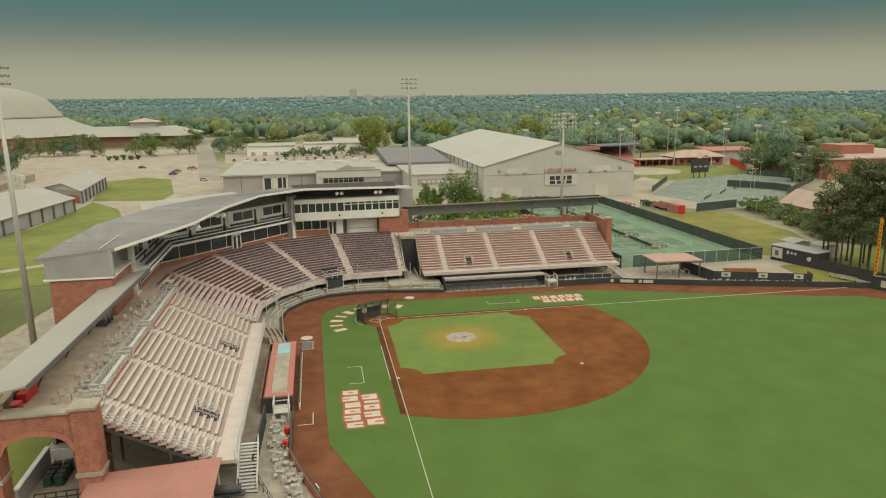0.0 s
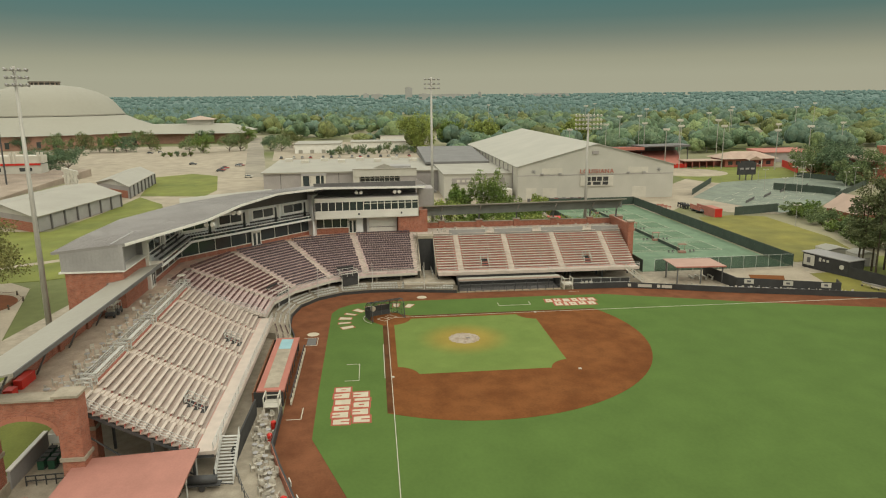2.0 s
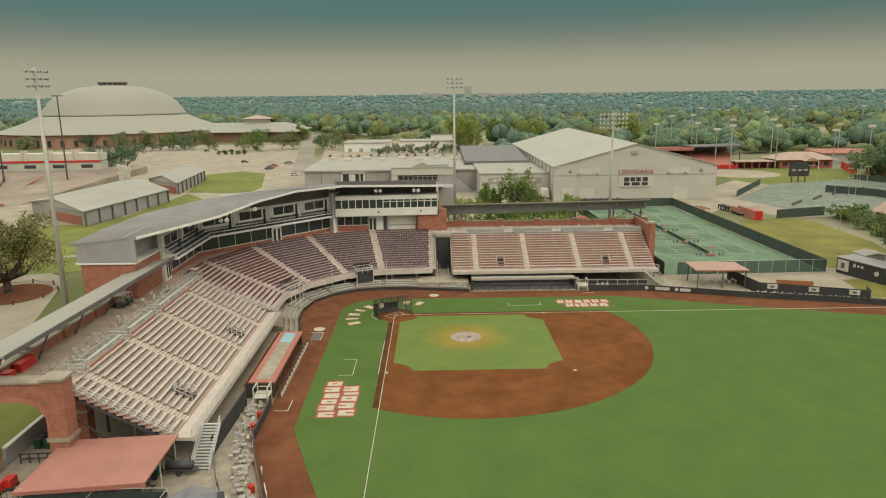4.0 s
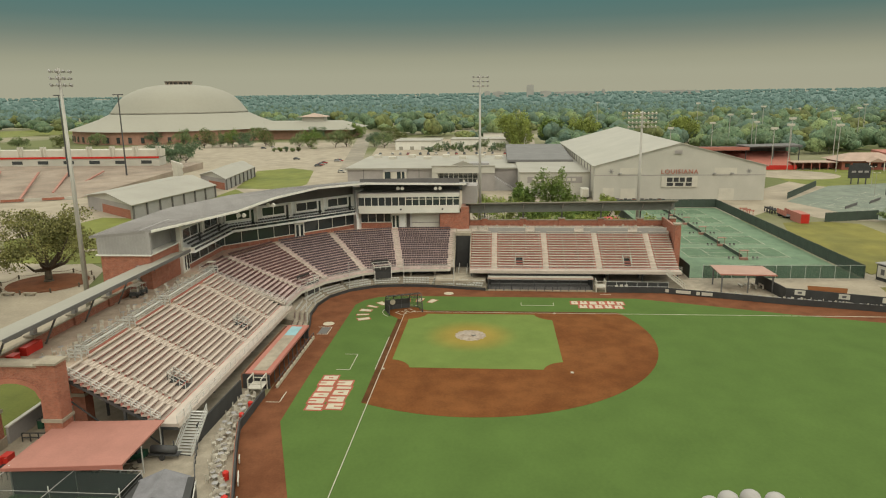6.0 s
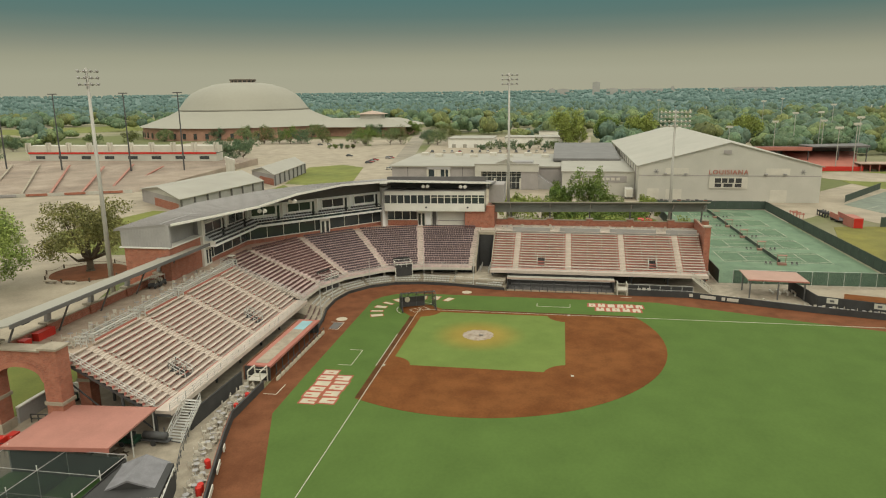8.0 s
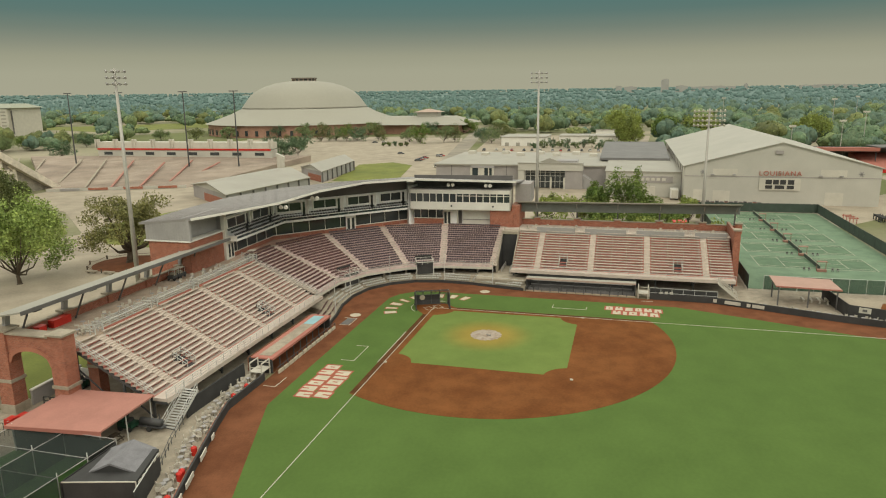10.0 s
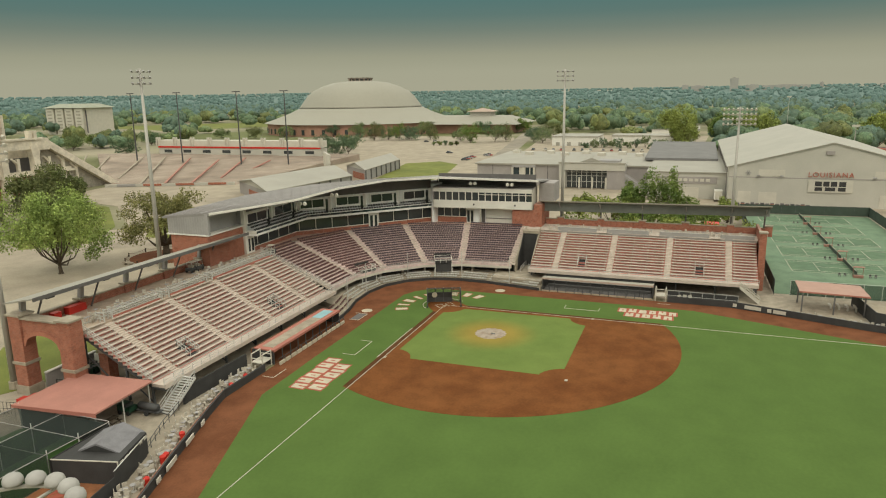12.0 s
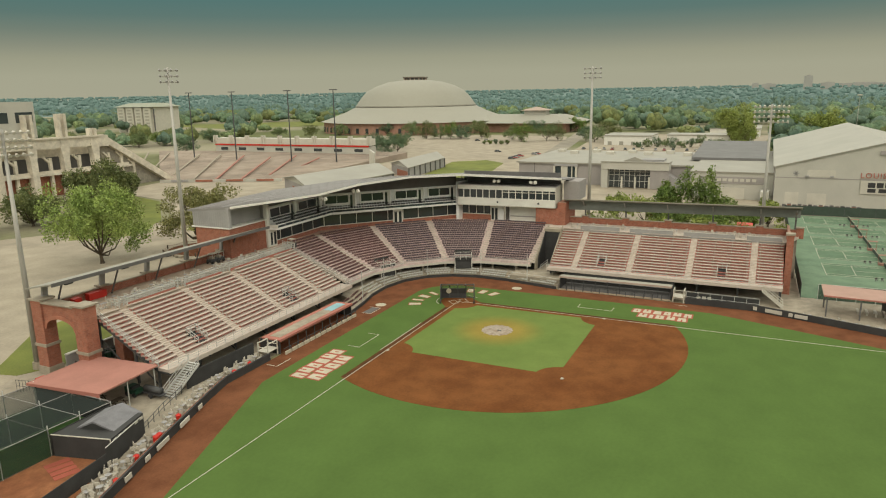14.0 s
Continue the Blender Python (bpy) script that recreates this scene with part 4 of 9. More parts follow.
def woods(name, places, leaf, label, seed, lobes=5, quads=40, size=1.3, k=8, rings=((-0.75, 0.62), (-0.2, 0.98), (0.35, 0.92), (0.74, 0.64), (0.96, 0.22))):
    """A far wood: crowns of several lumpy lobes roughened with leaf clumps, one object. Places are x, y, height, radius, ground."""
    rng = np.random.default_rng(seed)
    P = np.array(places, float)
    n = len(P)
    cen = np.repeat(P[:, None, :2], lobes, 1)
    rad, hgt, gnd = P[:, 3:4], P[:, 2:3], P[:, 4:5]
    ang = np.arange(lobes) * 6.28319 / max(1, lobes - 1) + rng.uniform(0, 6.28, (n, 1)) + rng.uniform(-0.5, 0.5, (n, lobes))
    first = np.arange(lobes) == 0
    off = np.where(first, 0.0, rng.uniform(0.38, 0.66, (n, lobes))) * rad
    lr = np.where(first, 0.66, rng.uniform(0.36, 0.54, (n, lobes))) * rad
    lh = np.where(first, 0.44, rng.uniform(0.22, 0.33, (n, lobes))) * hgt
    cz = np.where(first, 0.54, rng.uniform(0.36, 0.66, (n, lobes))) * hgt + gnd
    C = np.concatenate([cen + off[..., None] * np.stack([np.cos(ang), np.sin(ang)], -1), cz[..., None]], -1).reshape(-1, 3)
    R = np.stack([lr, lr, lh], -1).reshape(-1, 3)
    m = len(C)
    a = np.arange(k) * 6.28319 / k
    T = np.array([(q * math.cos(t), q * math.sin(t), z) for z, q in rings for t in a])
    nv = len(T)
    spin = rng.uniform(0, 6.28, m)
    c_, s_ = np.cos(spin)[:, None], np.sin(spin)[:, None]
    S = np.stack([T[:, 0] * c_ - T[:, 1] * s_, T[:, 0] * s_ + T[:, 1] * c_, np.broadcast_to(T[:, 2], (m, nv))], -1)
    S = S * (1 + rng.uniform(-0.17, 0.17, (m, nv, 1)))
    V = (C[:, None] + S * R[:, None]).reshape(-1, 3)
    q = [(j * k + i, j * k + (i + 1) % k, (j + 1) * k + (i + 1) % k, (j + 1) * k + i) for j in range(len(rings) - 1) for i in range(k)]
    t0 = (len(rings) - 1) * k
    q += [(t0, t0 + i, t0 + i + 1, t0 + i + 2) for i in range(1, k - 2, 2)]
    F = (np.array(q)[None] + (np.arange(m) * nv)[:, None, None]).reshape(-1, 4)
    if quads:
        w = rng.integers(0, m, n * quads)
        d = rng.normal(size=(len(w), 3))
        d[:, 2] = np.abs(d[:, 2]) * 0.9 - 0.15
        d /= np.linalg.norm(d, axis=1)[:, None]
        p = C[w] + d * R[w] * rng.uniform(0.93, 1.13, (len(w), 1))
        u, v = rng.normal(size=(len(w), 3)) * size * 0.4, rng.normal(size=(len(w), 3)) * size * 0.4
        o = len(V)
        V = np.concatenate([V, np.stack([p - u, p - v, p + u, p + v], 1).reshape(-1, 3)])
        F = np.concatenate([F, o + np.arange(len(w) * 4).reshape(-1, 4)])
    me = bpy.data.meshes.new(name)
    me.from_pydata(V.tolist(), [], F.tolist())
    me.shade_smooth()
    me.materials.append(leaf)
    ob = new(name, me)
    return tagged(ob, label, "woods", kind="stuff")


# ---- grounds round the stadium ----
setting("stadium_apron", G().prism([(80, -60), (80, 0), (47, -14), (-18, -18), (-16, 50), (3, 100), (-24, 104), (-60, 62), (-75, -20), (-30, -60), (20, -66)][::-1], -0.4, -0.02), M_CONC, "pale concrete apron round the stadium", "pavement")
setting("car_park_far", G().prism([(-110, -75), (-270, -62), (-480, -108), (-500, -280), (-300, -330), (-250, -150), (-120, -135)][::-1], -0.4, -0.03), M_PAVE, "wide pale concrete car park", "pavement")
setting("yard_west", G().prism([(-40, -45), (-60, 60), (-130, 122), (-150, 115), (-330, 30), (-270, -62), (-110, -75), (-60, -75)], -0.4, -0.025), M_PAVE, "pale paved service yard", "pavement")
setting("street", G().prism([(-240, -67), (-240, -56), (-640, -118), (-640, -132)][::-1], -0.3, 0.0), M_ASPHALT, "pale asphalt street leading away", "road")
setting("path_south", G().prism([(78, -62), (60, -42), (40, -52), (10, -62), (-30, -75), (-60, -110), (20, -160), (90, -120)], -0.3, 0.0), M_PAVE, "pale pavement and lot beside the stadium", "pavement")
setting("lawn_ring", G().prism([(-175, -98), (-247, -113), (-262, -98), (-248, -82), (-190, -70), (-170, -71)][::-1], -0.3, 0.02), M_LAWN, "rounded green lawn", "lawn")
setting("lawn_strip", G().prism([(-44, -62), (-80, -60), (-150, -82), (-172, -97), (-130, -97), (-97, -100), (-100, -116), (-60, -122), (-36, -104), (-34, -89), (-36.5, -75)][::-1], -0.3, 0.03), M_LAWN, "green lawn strip", "lawn")
setting("lawn_corner", G().prism([(56, -44), (51, -41.5), (26, -41.6), (20, -56), (22, -62), (42, -60), (57, -48)][::-1], -0.3, 0.035), M_LAWN, "small green lawn beside the pavement", "lawn")
setting("lawn_south", G().prism([(-24, -112), (-46, -125), (-76, -158), (-84, -182), (-62, -178), (-36, -152), (-12, -124)][::-1], -0.3, 0.03), M_LAWN, "green lawn below the football stand", "lawn")
setting("bowl_forecourt", G().prism([(-30, -108), (-48, -122), (-78, -156), (-90, -200), (-122, -206), (-146, -150), (-130, -118), (-96, -102), (-60, -124)], -0.3, 0.012), M_PAVE, "pale paved forecourt below the football stand", "pavement")
setting("street_yard", G().prism([(-335, -66), (-335, 44), (-520, 52), (-520, -88)], -0.3, 0.005), M_PAVE, "pale paved yards round the warehouses", "pavement")
setting("lawn_walk", G().prism([(-50, -93), (-66, -68), (-63.4, -66.6), (-47.5, -91.5)][::-1], -0.2, 0.045), M_PAVE, "pale footpath across the lawn", "pavement")
setting("oak_bed", G().prism(disc(-17.6, -80.6, 8.2, 32), -0.2, 0.09), M_TRACK, "round reddish mulch bed under the oak", "bed")
M_ROPE = mat("brown_rope", (0.16, 0.09, 0.06), 0.9, 0.2)
for i in range(10):
    a0, a1 = radians(36 * i), radians(36 * i + 36)
    p, q = (-17.6 + 9.2 * math.cos(a0), -80.6 + 9.2 * math.sin(a0)), (-17.6 + 9.2 * math.cos(a1), -80.6 + 9.2 * math.sin(a1))
    b = thing("rope_post", (*p, 0), "short dark timber post with a hanging rope", "post", "rope posts")
    part("post", G().tube((*p, -0.02), (*p, 0.95), 0.17, 0.15, 8), M_WOOD_TRUNK, b)
    g = G()
    pts = [(*lerp(p, q, k / 6), 0.78 - 0.35 * (1 - (k / 3 - 1) ** 2)) for k in range(7)]
    for u, v in zip(pts, pts[1:]):
        g.tube(u, v, 0.045, n=5)
    part("rope", g, M_ROPE, b)
for x, y in ((-7.9, -78.2), (-7.8, -82.8)):
    b = thing("concrete_bench", (x, y, 0), "plain pale concrete bench beside the mulch bed", "bench", "concrete benches")
    part("slab", G().box(x - 0.4, x + 0.4, y - 1.4, y + 1.4, 0.45, 0.65), M_CONC, b)
    for s in (-0.9, 0.9):
        part("support", G().box(x - 0.3, x + 0.3, y + s - 0.15, y + s + 0.15, -0.02, 0.45), M_CONC, b)
setting("dry_field", G().prism([(-92, 103.5), (-70, 97.2), (-30, 97.5), (-36, 118), (-56, 124), (-90, 125), (-94, 116)], -0.3, 0.02), M_LAWN_DRY, "yellowish dry grass field", "lawn")
setting("third_base_bank", G().prism([(-19, 90), (-2.5, 92.5), (0.5, 99), (-8, 103), (-20, 100)], -0.3, 0.03), M_LAWN_DRY, "dull grass bank by the bullpen", "lawn")
setting("far_lawn", G().prism([(-16, 102), (30, 118), (30, 160), (-30, 150), (-34, 112)], -0.3, 0.03), M_LAWN, "grass under the pines", "lawn")
setting("far_meadow", G().prism([(-560, -560), (-760, -420), (-900, -500), (-640, -760)], -0.3, 0.03), M_LAWN, "far green meadow", "lawn")

# green tennis courts
M_FADED_BENCH = mat("faded_sunshade", (0.30, 0.16, 0.12), 0.8, 0.1)
M_COURT_IN = two_tone("court_play_green", (0.105, 0.170, 0.100), (0.092, 0.152, 0.092), 0.15, fine=2.0, rough=0.85)
setting("tennis_court_slab", G().prism([(-26, 57.9), (-26.6, 93.6), (-120.6, 92.2), (-119.4, 56.5)], -0.4, 0.02), M_COURT, "pale green apron of the tennis courts", "court")
for c in range(5):
    g = G()
    x0 = -45.2 - c * 15.2

    def cp(u, v):
        return (x0 - u, 63.3 - 0.028 * (15.2 * c + u) + v, 0.034)
    q = [cp(0, 0), cp(0, 23.77), cp(10.97, 23.77), cp(10.97, 0)]
    setting("court_surface", G().prism([p[:2] for p in q], -0.2, 0.028), M_COURT_IN, "darker green playing surface of a tennis court", "court")
    for a, b in (((0, 0), (10.97, 0)), ((0, 23.77), (10.97, 23.77)), ((0, 0), (0, 23.77)), ((10.97, 0), (10.97, 23.77)), ((1.37, 0), (1.37, 23.77)),
                 ((9.6, 0), (9.6, 23.77)), ((1.37, 5.5), (9.6, 5.5)), ((1.37, 18.3), (9.6, 18.3)), ((5.49, 5.5), (5.49, 18.3))):
        g.beam(cp(*a), cp(*b), 0.11, 0.02)
    setting("court_lines", g, M_LINE, "white tennis court lines", "line")
    net = thing("tennis_net", cp(-0.9, 11.9), "dark tennis net between two posts", "tennis net", "tennis nets")
    p, q = cp(-0.9, 11.9), cp(11.9, 11.9)
    part("net_mesh", G().beam((p[0], p[1], 0.5), (q[0], q[1], 0.5), 0.03, 0.85), M_WINDSCREEN, net)
    part("net_tape", G().beam((p[0], p[1], 0.96), (q[0], q[1], 0.96), 0.06, 0.08), M_LINE, net)
    for e in (p, q):
        part("net_post", G().tube((e[0], e[1], 0.02), (e[0], e[1], 1.07), 0.05), M_DARKSTEEL, net)
    bx = cp(-2.1, 11.9)
    st = thing("court_bench", bx, "reddish bench with a sunshade between the courts", "bench", "court benches")
    part("seat_box", G().box(bx[0] - 0.5, bx[0] + 0.5, bx[1] - 0.9, bx[1] + 0.9, 0.02, 0.5), M_FADED_BENCH, st)
    for sy in (-0.9, 0.9):
        part("shade_post", G().beam((bx[0] - 0.4, bx[1] + sy, 0.02), (bx[0] - 0.4, bx[1] + sy, 2.2), 0.09, 0.09), M_FADED_BENCH, st)
    part("shade_roof", G().box(bx[0] - 0.6, bx[0] + 0.6, bx[1] - 1.0, bx[1] + 1.0, 2.2, 2.28), M_FADED_BENCH, st)
    for dy in (-3.4, -2.4, 2.2, 3.2):
        cx, cy = bx[0], bx[1] + dy
        ch = thing("court_chair", (cx, cy, 0.02), "small dark players' chair on the court", "chair", "court chairs")
        part("seat", G().box(cx - 0.2, cx + 0.2, cy - 0.2, cy + 0.2, 0.36, 0.41), M_SOFFIT, ch)
        part("backrest", G().box(cx - 0.22, cx - 0.18, cy - 0.2, cy + 0.2, 0.41, 0.75), M_SOFFIT, ch)
        for ex in (-0.17, 0.17):
            for ey in (-0.17, 0.17):
                part("leg", G().box(cx + ex - 0.02, cx + ex + 0.02, cy + ey - 0.02, cy + ey + 0.02, 0.02, 0.36), M_SOFFIT, ch)


def screen_fence(name, line, h, label, step=3.0, mesh=M_WINDSCREEN):
    f = thing(name, (*line[0], 0), label, "fence", "court fences")
    for a, b in zip(line, line[1:]):
        g = G().beam((*a, h * 0.5 + 0.05), (*b, h * 0.5 + 0.05), 0.03, h - 0.25)
        part("windscreen", g, mesh, f, "dark green mesh windscreen")
        ln = (Vector(b) - Vector(a)).length
        k = max(1, round(ln / step))
        for i in range(k + 1):
            p = lerp(a, b, i / k)
            part("post", G().tube((*p, -0.05), (*p, h), 0.05, n=6), M_DARKSTEEL if mesh is M_WINDSCREEN else M_STEEL, f)
        part("top_rail", G().tube((*a, h), (*b, h), 0.035, n=6), M_DARKSTEEL if mesh is M_WINDSCREEN else M_STEEL, f)
    return f


screen_fence("court_fence", [(-25.2, 60.6), (-25.9, 94.0)], 3.0, "tall court fence with see-through green windscreen", 3.0, M_MESH)
screen_fence("court_fence", [(-25.2, 57.8), (-119.4, 56.3)], 3.0, "long court fence with dark windscreen", 4.0)
screen_fence("court_fence", [(-25.9, 94.0), (-120.8, 92.4)], 3.0, "long court fence with dark windscreen", 4.0)
screen_fence("court_fence", [(-120.8, 92.4), (-119.4, 56.3)], 3.0, "court fence with dark windscreen", 4.0)

# grey courts beyond
setting("court_paving", G().prism([(-100, 118), (-94, 132), (-104, 150), (-160, 160), (-182, 166), (-198, 150), (-150, 110), (-132, 106)][::-1], -0.4, 0.0), M_PAVE, "pale paving round the far courts", "pavement")
setting("grey_courts", G().prism([(-96, 134), (-102, 150), (-122, 172), (-160, 214), (-192, 202), (-178, 156), (-135, 122)][::-1], -0.4, 0.02), M_COURT_GREY, "grey-green hard courts", "court")
for i, (cx, cy) in enumerate(((-122, 138), (-134, 152), (-146, 166), (-156, 182))):
    u, w_ = Vector((-0.74, 0.67)), Vector((0.67, 0.74))
    def court_pt(a, b):
        q = Vector((cx, cy)) + u * a + w_ * b
        return (q.x, q.y)
    g = G()
    for a0, b0, a1, b1 in ((-5.5, -11.9, 5.5, -11.9), (-5.5, 11.9, 5.5, 11.9), (-5.5, -11.9, -5.5, 11.9), (5.5, -11.9, 5.5, 11.9), (-4.1, -6.4, 4.1, -6.4), (-4.1, 6.4, 4.1, 6.4), (0, -6.4, 0, 6.4)):
        g.beam((*court_pt(a0, b0), 0.024), (*court_pt(a1, b1), 0.024), 0.14, 0.012)
    solo("court_lines", g, M_LINE, "faded white lines of a grey tennis court", "court lines", "far court lines", at=(cx, cy, 0.02))
    nt = thing("tennis_net", (cx, cy, 0.02), "dark sagging net across a grey tennis court", "net", "far court nets")
    part("mesh", G().beam((*court_pt(-6.2, 0), 0.52), (*court_pt(6.2, 0), 0.52), 0.05, 0.95), M_SOFFIT, nt)
    for a in (-6.3, 6.3):
        part("post", G().tube((*court_pt(a, 0), 0.0), (*court_pt(a, 0), 1.1), 0.07, n=8), M_DARKSTEEL, nt)
screen_fence("court_fence", [(-92.6, 116), (-97.5, 134)], 3.0, "fence with grey windscreen at the far courts", 4.0)
screen_fence("court_fence", [(-150, 164), (-136, 176), (-128, 178)], 3.0, "fence with grey windscreen between far courts", 4.0)
screen_fence("court_fence", [(-176, 150), (-140, 124)], 2.6, "fence with grey windscreen at the far courts", 4.0)
screen_fence("court_fence", [(-190, 200), (-160, 214), (-122, 172)], 2.4, "open fence behind the far courts", 4.0)


def court_light(x, y, h, group="court lights"):
    p = thing("court_light", (x, y, 0), "slim grey court light pole with white lamp heads", "light pole", group)
    part("pole", G().tube((x, y, 0), (x, y, h), 0.11 if h < 15 else 0.26, 0.07 if h < 15 else 0.18, 7), M_POLE, p)
    part("crossarm", G().beam((x, y - 1.0, h), (x, y + 1.0, h), 0.1, 0.1), M_POLE, p)
    if h > 15:
        part("lamp_bank", G().box(x - 0.3, x + 0.3, y - 1.8, y + 1.8, h + 0.3, h + 1.3), M_WHITE, p)
    for s in (-0.9, 0.9):
        part("lamp_head", G().box(x - 0.3, x + 0.3, y + s - 0.25, y + s + 0.25, h + 0.02, h + 0.22), M_WHITE, p)
    return p


for x, y in ((-150, 160), (-140, 170), (-128, 160), (-165, 190), (-150, 200), (-135, 185), (-120, 150), (-172, 170), (-158, 178), (-145, 205), (-178, 195)):
    court_light(x, y, 8.5)
court_light(-72, 124, 6.5)

# ---- the tall floodlight masts ----
def mast(x, y, h, rows, cols, face, group="floodlight masts", lamp=M_WHITE, width=4.2, lr=0.22):
    m = thing("floodlight_mast", (x, y, 0), "tall grey steel floodlight mast with banks of lamps", "floodlight", group)
    part("base", G().tube((x, y, -0.1), (x, y, 1.1), 0.75, 0.7, 12), M_CONC, m)
    part("pole", G().tube((x, y, 1.0), (x, y, h + 0.6), 0.48, 0.2, 12), M_POLE, m, smooth=True)
    f = Vector((math.cos(radians(face)), math.sin(radians(face)), 0))
    s = Vector((-f.y, f.x, 0))
    c = Vector((x, y, h))
    for r in range(rows):
        z = -r * 1.02
        a, b = c - s * width / 2 + Vector((0, 0, z)), c + s * width / 2 + Vector((0, 0, z))
        part("crossarm", G().beam(a, b, 0.16, 0.16), M_POLE, m)
        for i in range(cols):
            p = c + s * (width * (i / (cols - 1) - 0.5)) + Vector((0, 0, z + 0.15)) + f * 0.35
            part("lamp", G().tube(p - f * 0.3 + Vector((0, 0, 0.12)), p + f * 0.22 - Vector((0, 0, 0.14)), lr * 0.6, lr, 9), lamp, m)
    return m


mast(16.8, -50.0, 43.0, 3, 4, 60, lamp=M_GREY, width=3.0)
mast(-48.4, 12.7, 43.0, 3, 4, 20, lamp=M_GREY, width=3.6)
mast(-45.0, 50.4, 34.2, 4, 8, 0, width=6.2, lr=0.26)
mast(52.9, -43.6, 33.8, 4, 8, 70, width=6.2, lr=0.26)
RX, RY = 103.22, 23.96
rm = thing("ring_floodlight", (RX, RY, 0), "tall steel mast crowned by a ring of pale lamp domes", "floodlight")
part("base", G().tube((RX, RY, -0.1), (RX, RY, 1.1), 0.75, 0.7, 12), M_CONC, rm)
part("pole", G().tube((RX, RY, 1.0), (RX, RY, 26.75), 0.48, 0.22, 12), M_POLE, rm, smooth=True)
ring_pts = [(RX + 2.2 * math.cos(6.28319 * i / 40), RY + 2.2 * math.sin(6.28319 * i / 40), 26.62) for i in range(41)]
g = G()
for p, q in zip(ring_pts, ring_pts[1:]):
    g.tube(p, q, 0.07, n=6)
part("ring_tube", g, M_POLE, rm)
for i in range(4):
    part("spoke", G().tube((RX, RY, 26.62), ring_pts[i * 10], 0.06, n=6), M_POLE, rm)
for i in range(20):
    lx, ly, _ = ring_pts[i * 2]
    prof = [(0.30, 26.78), (0.31, 26.84), (0.30, 26.92), (0.25, 27.02), (0.15, 27.09), (0.05, 27.11)]
    g = G().add([(lx + r * math.cos(6.28319 * k / 16), ly + r * math.sin(6.28319 * k / 16), z) for r, z in prof for k in range(16)],
                [(j * 16 + k, j * 16 + (k + 1) % 16, (j + 1) * 16 + (k + 1) % 16, (j + 1) * 16 + k) for j in range(5) for k in range(16)] + [tuple(range(16))[::-1], tuple(range(80, 96))])
    lm_ = part("lamp", g, M_LAMP, rm, smooth=True)
    sub("bracket", G().tube((lx, ly, 26.6), (lx, ly, 26.8), 0.06, n=6), M_POLE, lm_)
for x, y in ((-206, -268), (-205, -234), (-205, -194), (-210, -167)):
    m = thing("stadium_light", (x, y, 2), "dark slim football stadium light pole", "light pole", "football stadium lights")
    part("pole", G().tube((x, y, 0), (x, y, 41.6), 0.42, 0.26, 8), M_DARKSTEEL, m)
    part("lamp_rack", G().beam((x, y - 2.6, 41.4), (x, y + 2.6, 41.4), 0.3, 0.45), M_DARKSTEEL, m)

# ---- indoor practice hall ----
M_HALL_ROOF = mat("cream_metal_roof", (0.36, 0.343, 0.292), 0.55, 0.08, 0.1, 2.0, 0.05)
hall = thing("practice_hall", (-200, 84, 0), "huge cream metal practice hall with a shallow gable roof", "building")
HX0, HX1, HY0, HY1, HE, HA = -138.0, -272.0, 53.2, 114.8, 12.7, 20.9
part("front_wall", G().add([(HX0, HY0, 0), (HX0, HY1, 0), (HX0, HY1, HE), (HX0, 84, HA), (HX0, HY0, HE), (HX0 - 0.4, HY0, 0), (HX0 - 0.4, HY1, 0), (HX0 - 0.4, HY1, HE), (HX0 - 0.4, 84, HA), (HX0 - 0.4, HY0, HE)],
     [(0, 1, 2, 3, 4), (9, 8, 7, 6, 5), (0, 5, 6, 1), (1, 6, 7, 2), (2, 7, 8, 3), (3, 8, 9, 4), (4, 9, 5, 0)]), M_CREAM, hall, "cream ribbed metal gable wall")
part("side_wall", G().box(HX1, HX0 - 0.4, HY0, HY0 + 0.4, 0, HE), M_CREAM, hall)
part("side_wall", G().box(HX1, HX0 - 0.4, HY1 - 0.4, HY1, 0, HE), M_CREAM, hall)
part("back_wall", G().box(HX1 - 0.4, HX1, HY0, HY1, 0, HE), M_CREAM, hall)
for ya, yb in ((HY0 - 0.7, 84), (HY1 + 0.7, 84)):
    za = HE - 0.2
    part("roof_slope", G().add([(HX0 + 0.5, ya, za), (HX1 - 0.5, ya, za), (HX1 - 0.5, yb, HA), (HX0 + 0.5, yb, HA),
         (HX0 + 0.5, ya, za + 0.3), (HX1 - 0.5, ya, za + 0.3), (HX1 - 0.5, yb, HA + 0.3), (HX0 + 0.5, yb, HA + 0.3)],
         [(0, 1, 2, 3), (7, 6, 5, 4), (0, 4, 5, 1), (1, 5, 6, 2), (2, 6, 7, 3), (3, 7, 4, 0)]), M_HALL_ROOF, hall, "pale metal roof slope")
for i in range(14):
    x = HX0 - 5 - i * 9.3
    part("clerestory_panel", G().box(x - 3.2, x + 3.2, HY0 - 0.1, HY0 - 0.02, 9.2, 12.2), M_WHITE, hall)
    part("rib", G().box(x - 4.8, x - 4.4, HY0 - 0.3, HY0, 0, HE), M_GREY_MID, hall)
for y0, y1, z0, z1 in ((56.5, 60.5, 0, 4.6), (63, 68.5, 0, 4.4), (98.5, 104, 0, 4.4)):
    part("roll_up_door", G().box(HX0, HX0 + 0.12, y0, y1, z0, z1), M_WHITE, hall)
part("louvre", G().box(HX0, HX0 + 0.5, 82, 84.5, 17.2, 18.4), M_GREY_MID, hall)
part("wall_band", G().box(HX0, HX0 + 0.08, HY0, HY1, 9.2, 9.5), M_GREY_MID, hall)
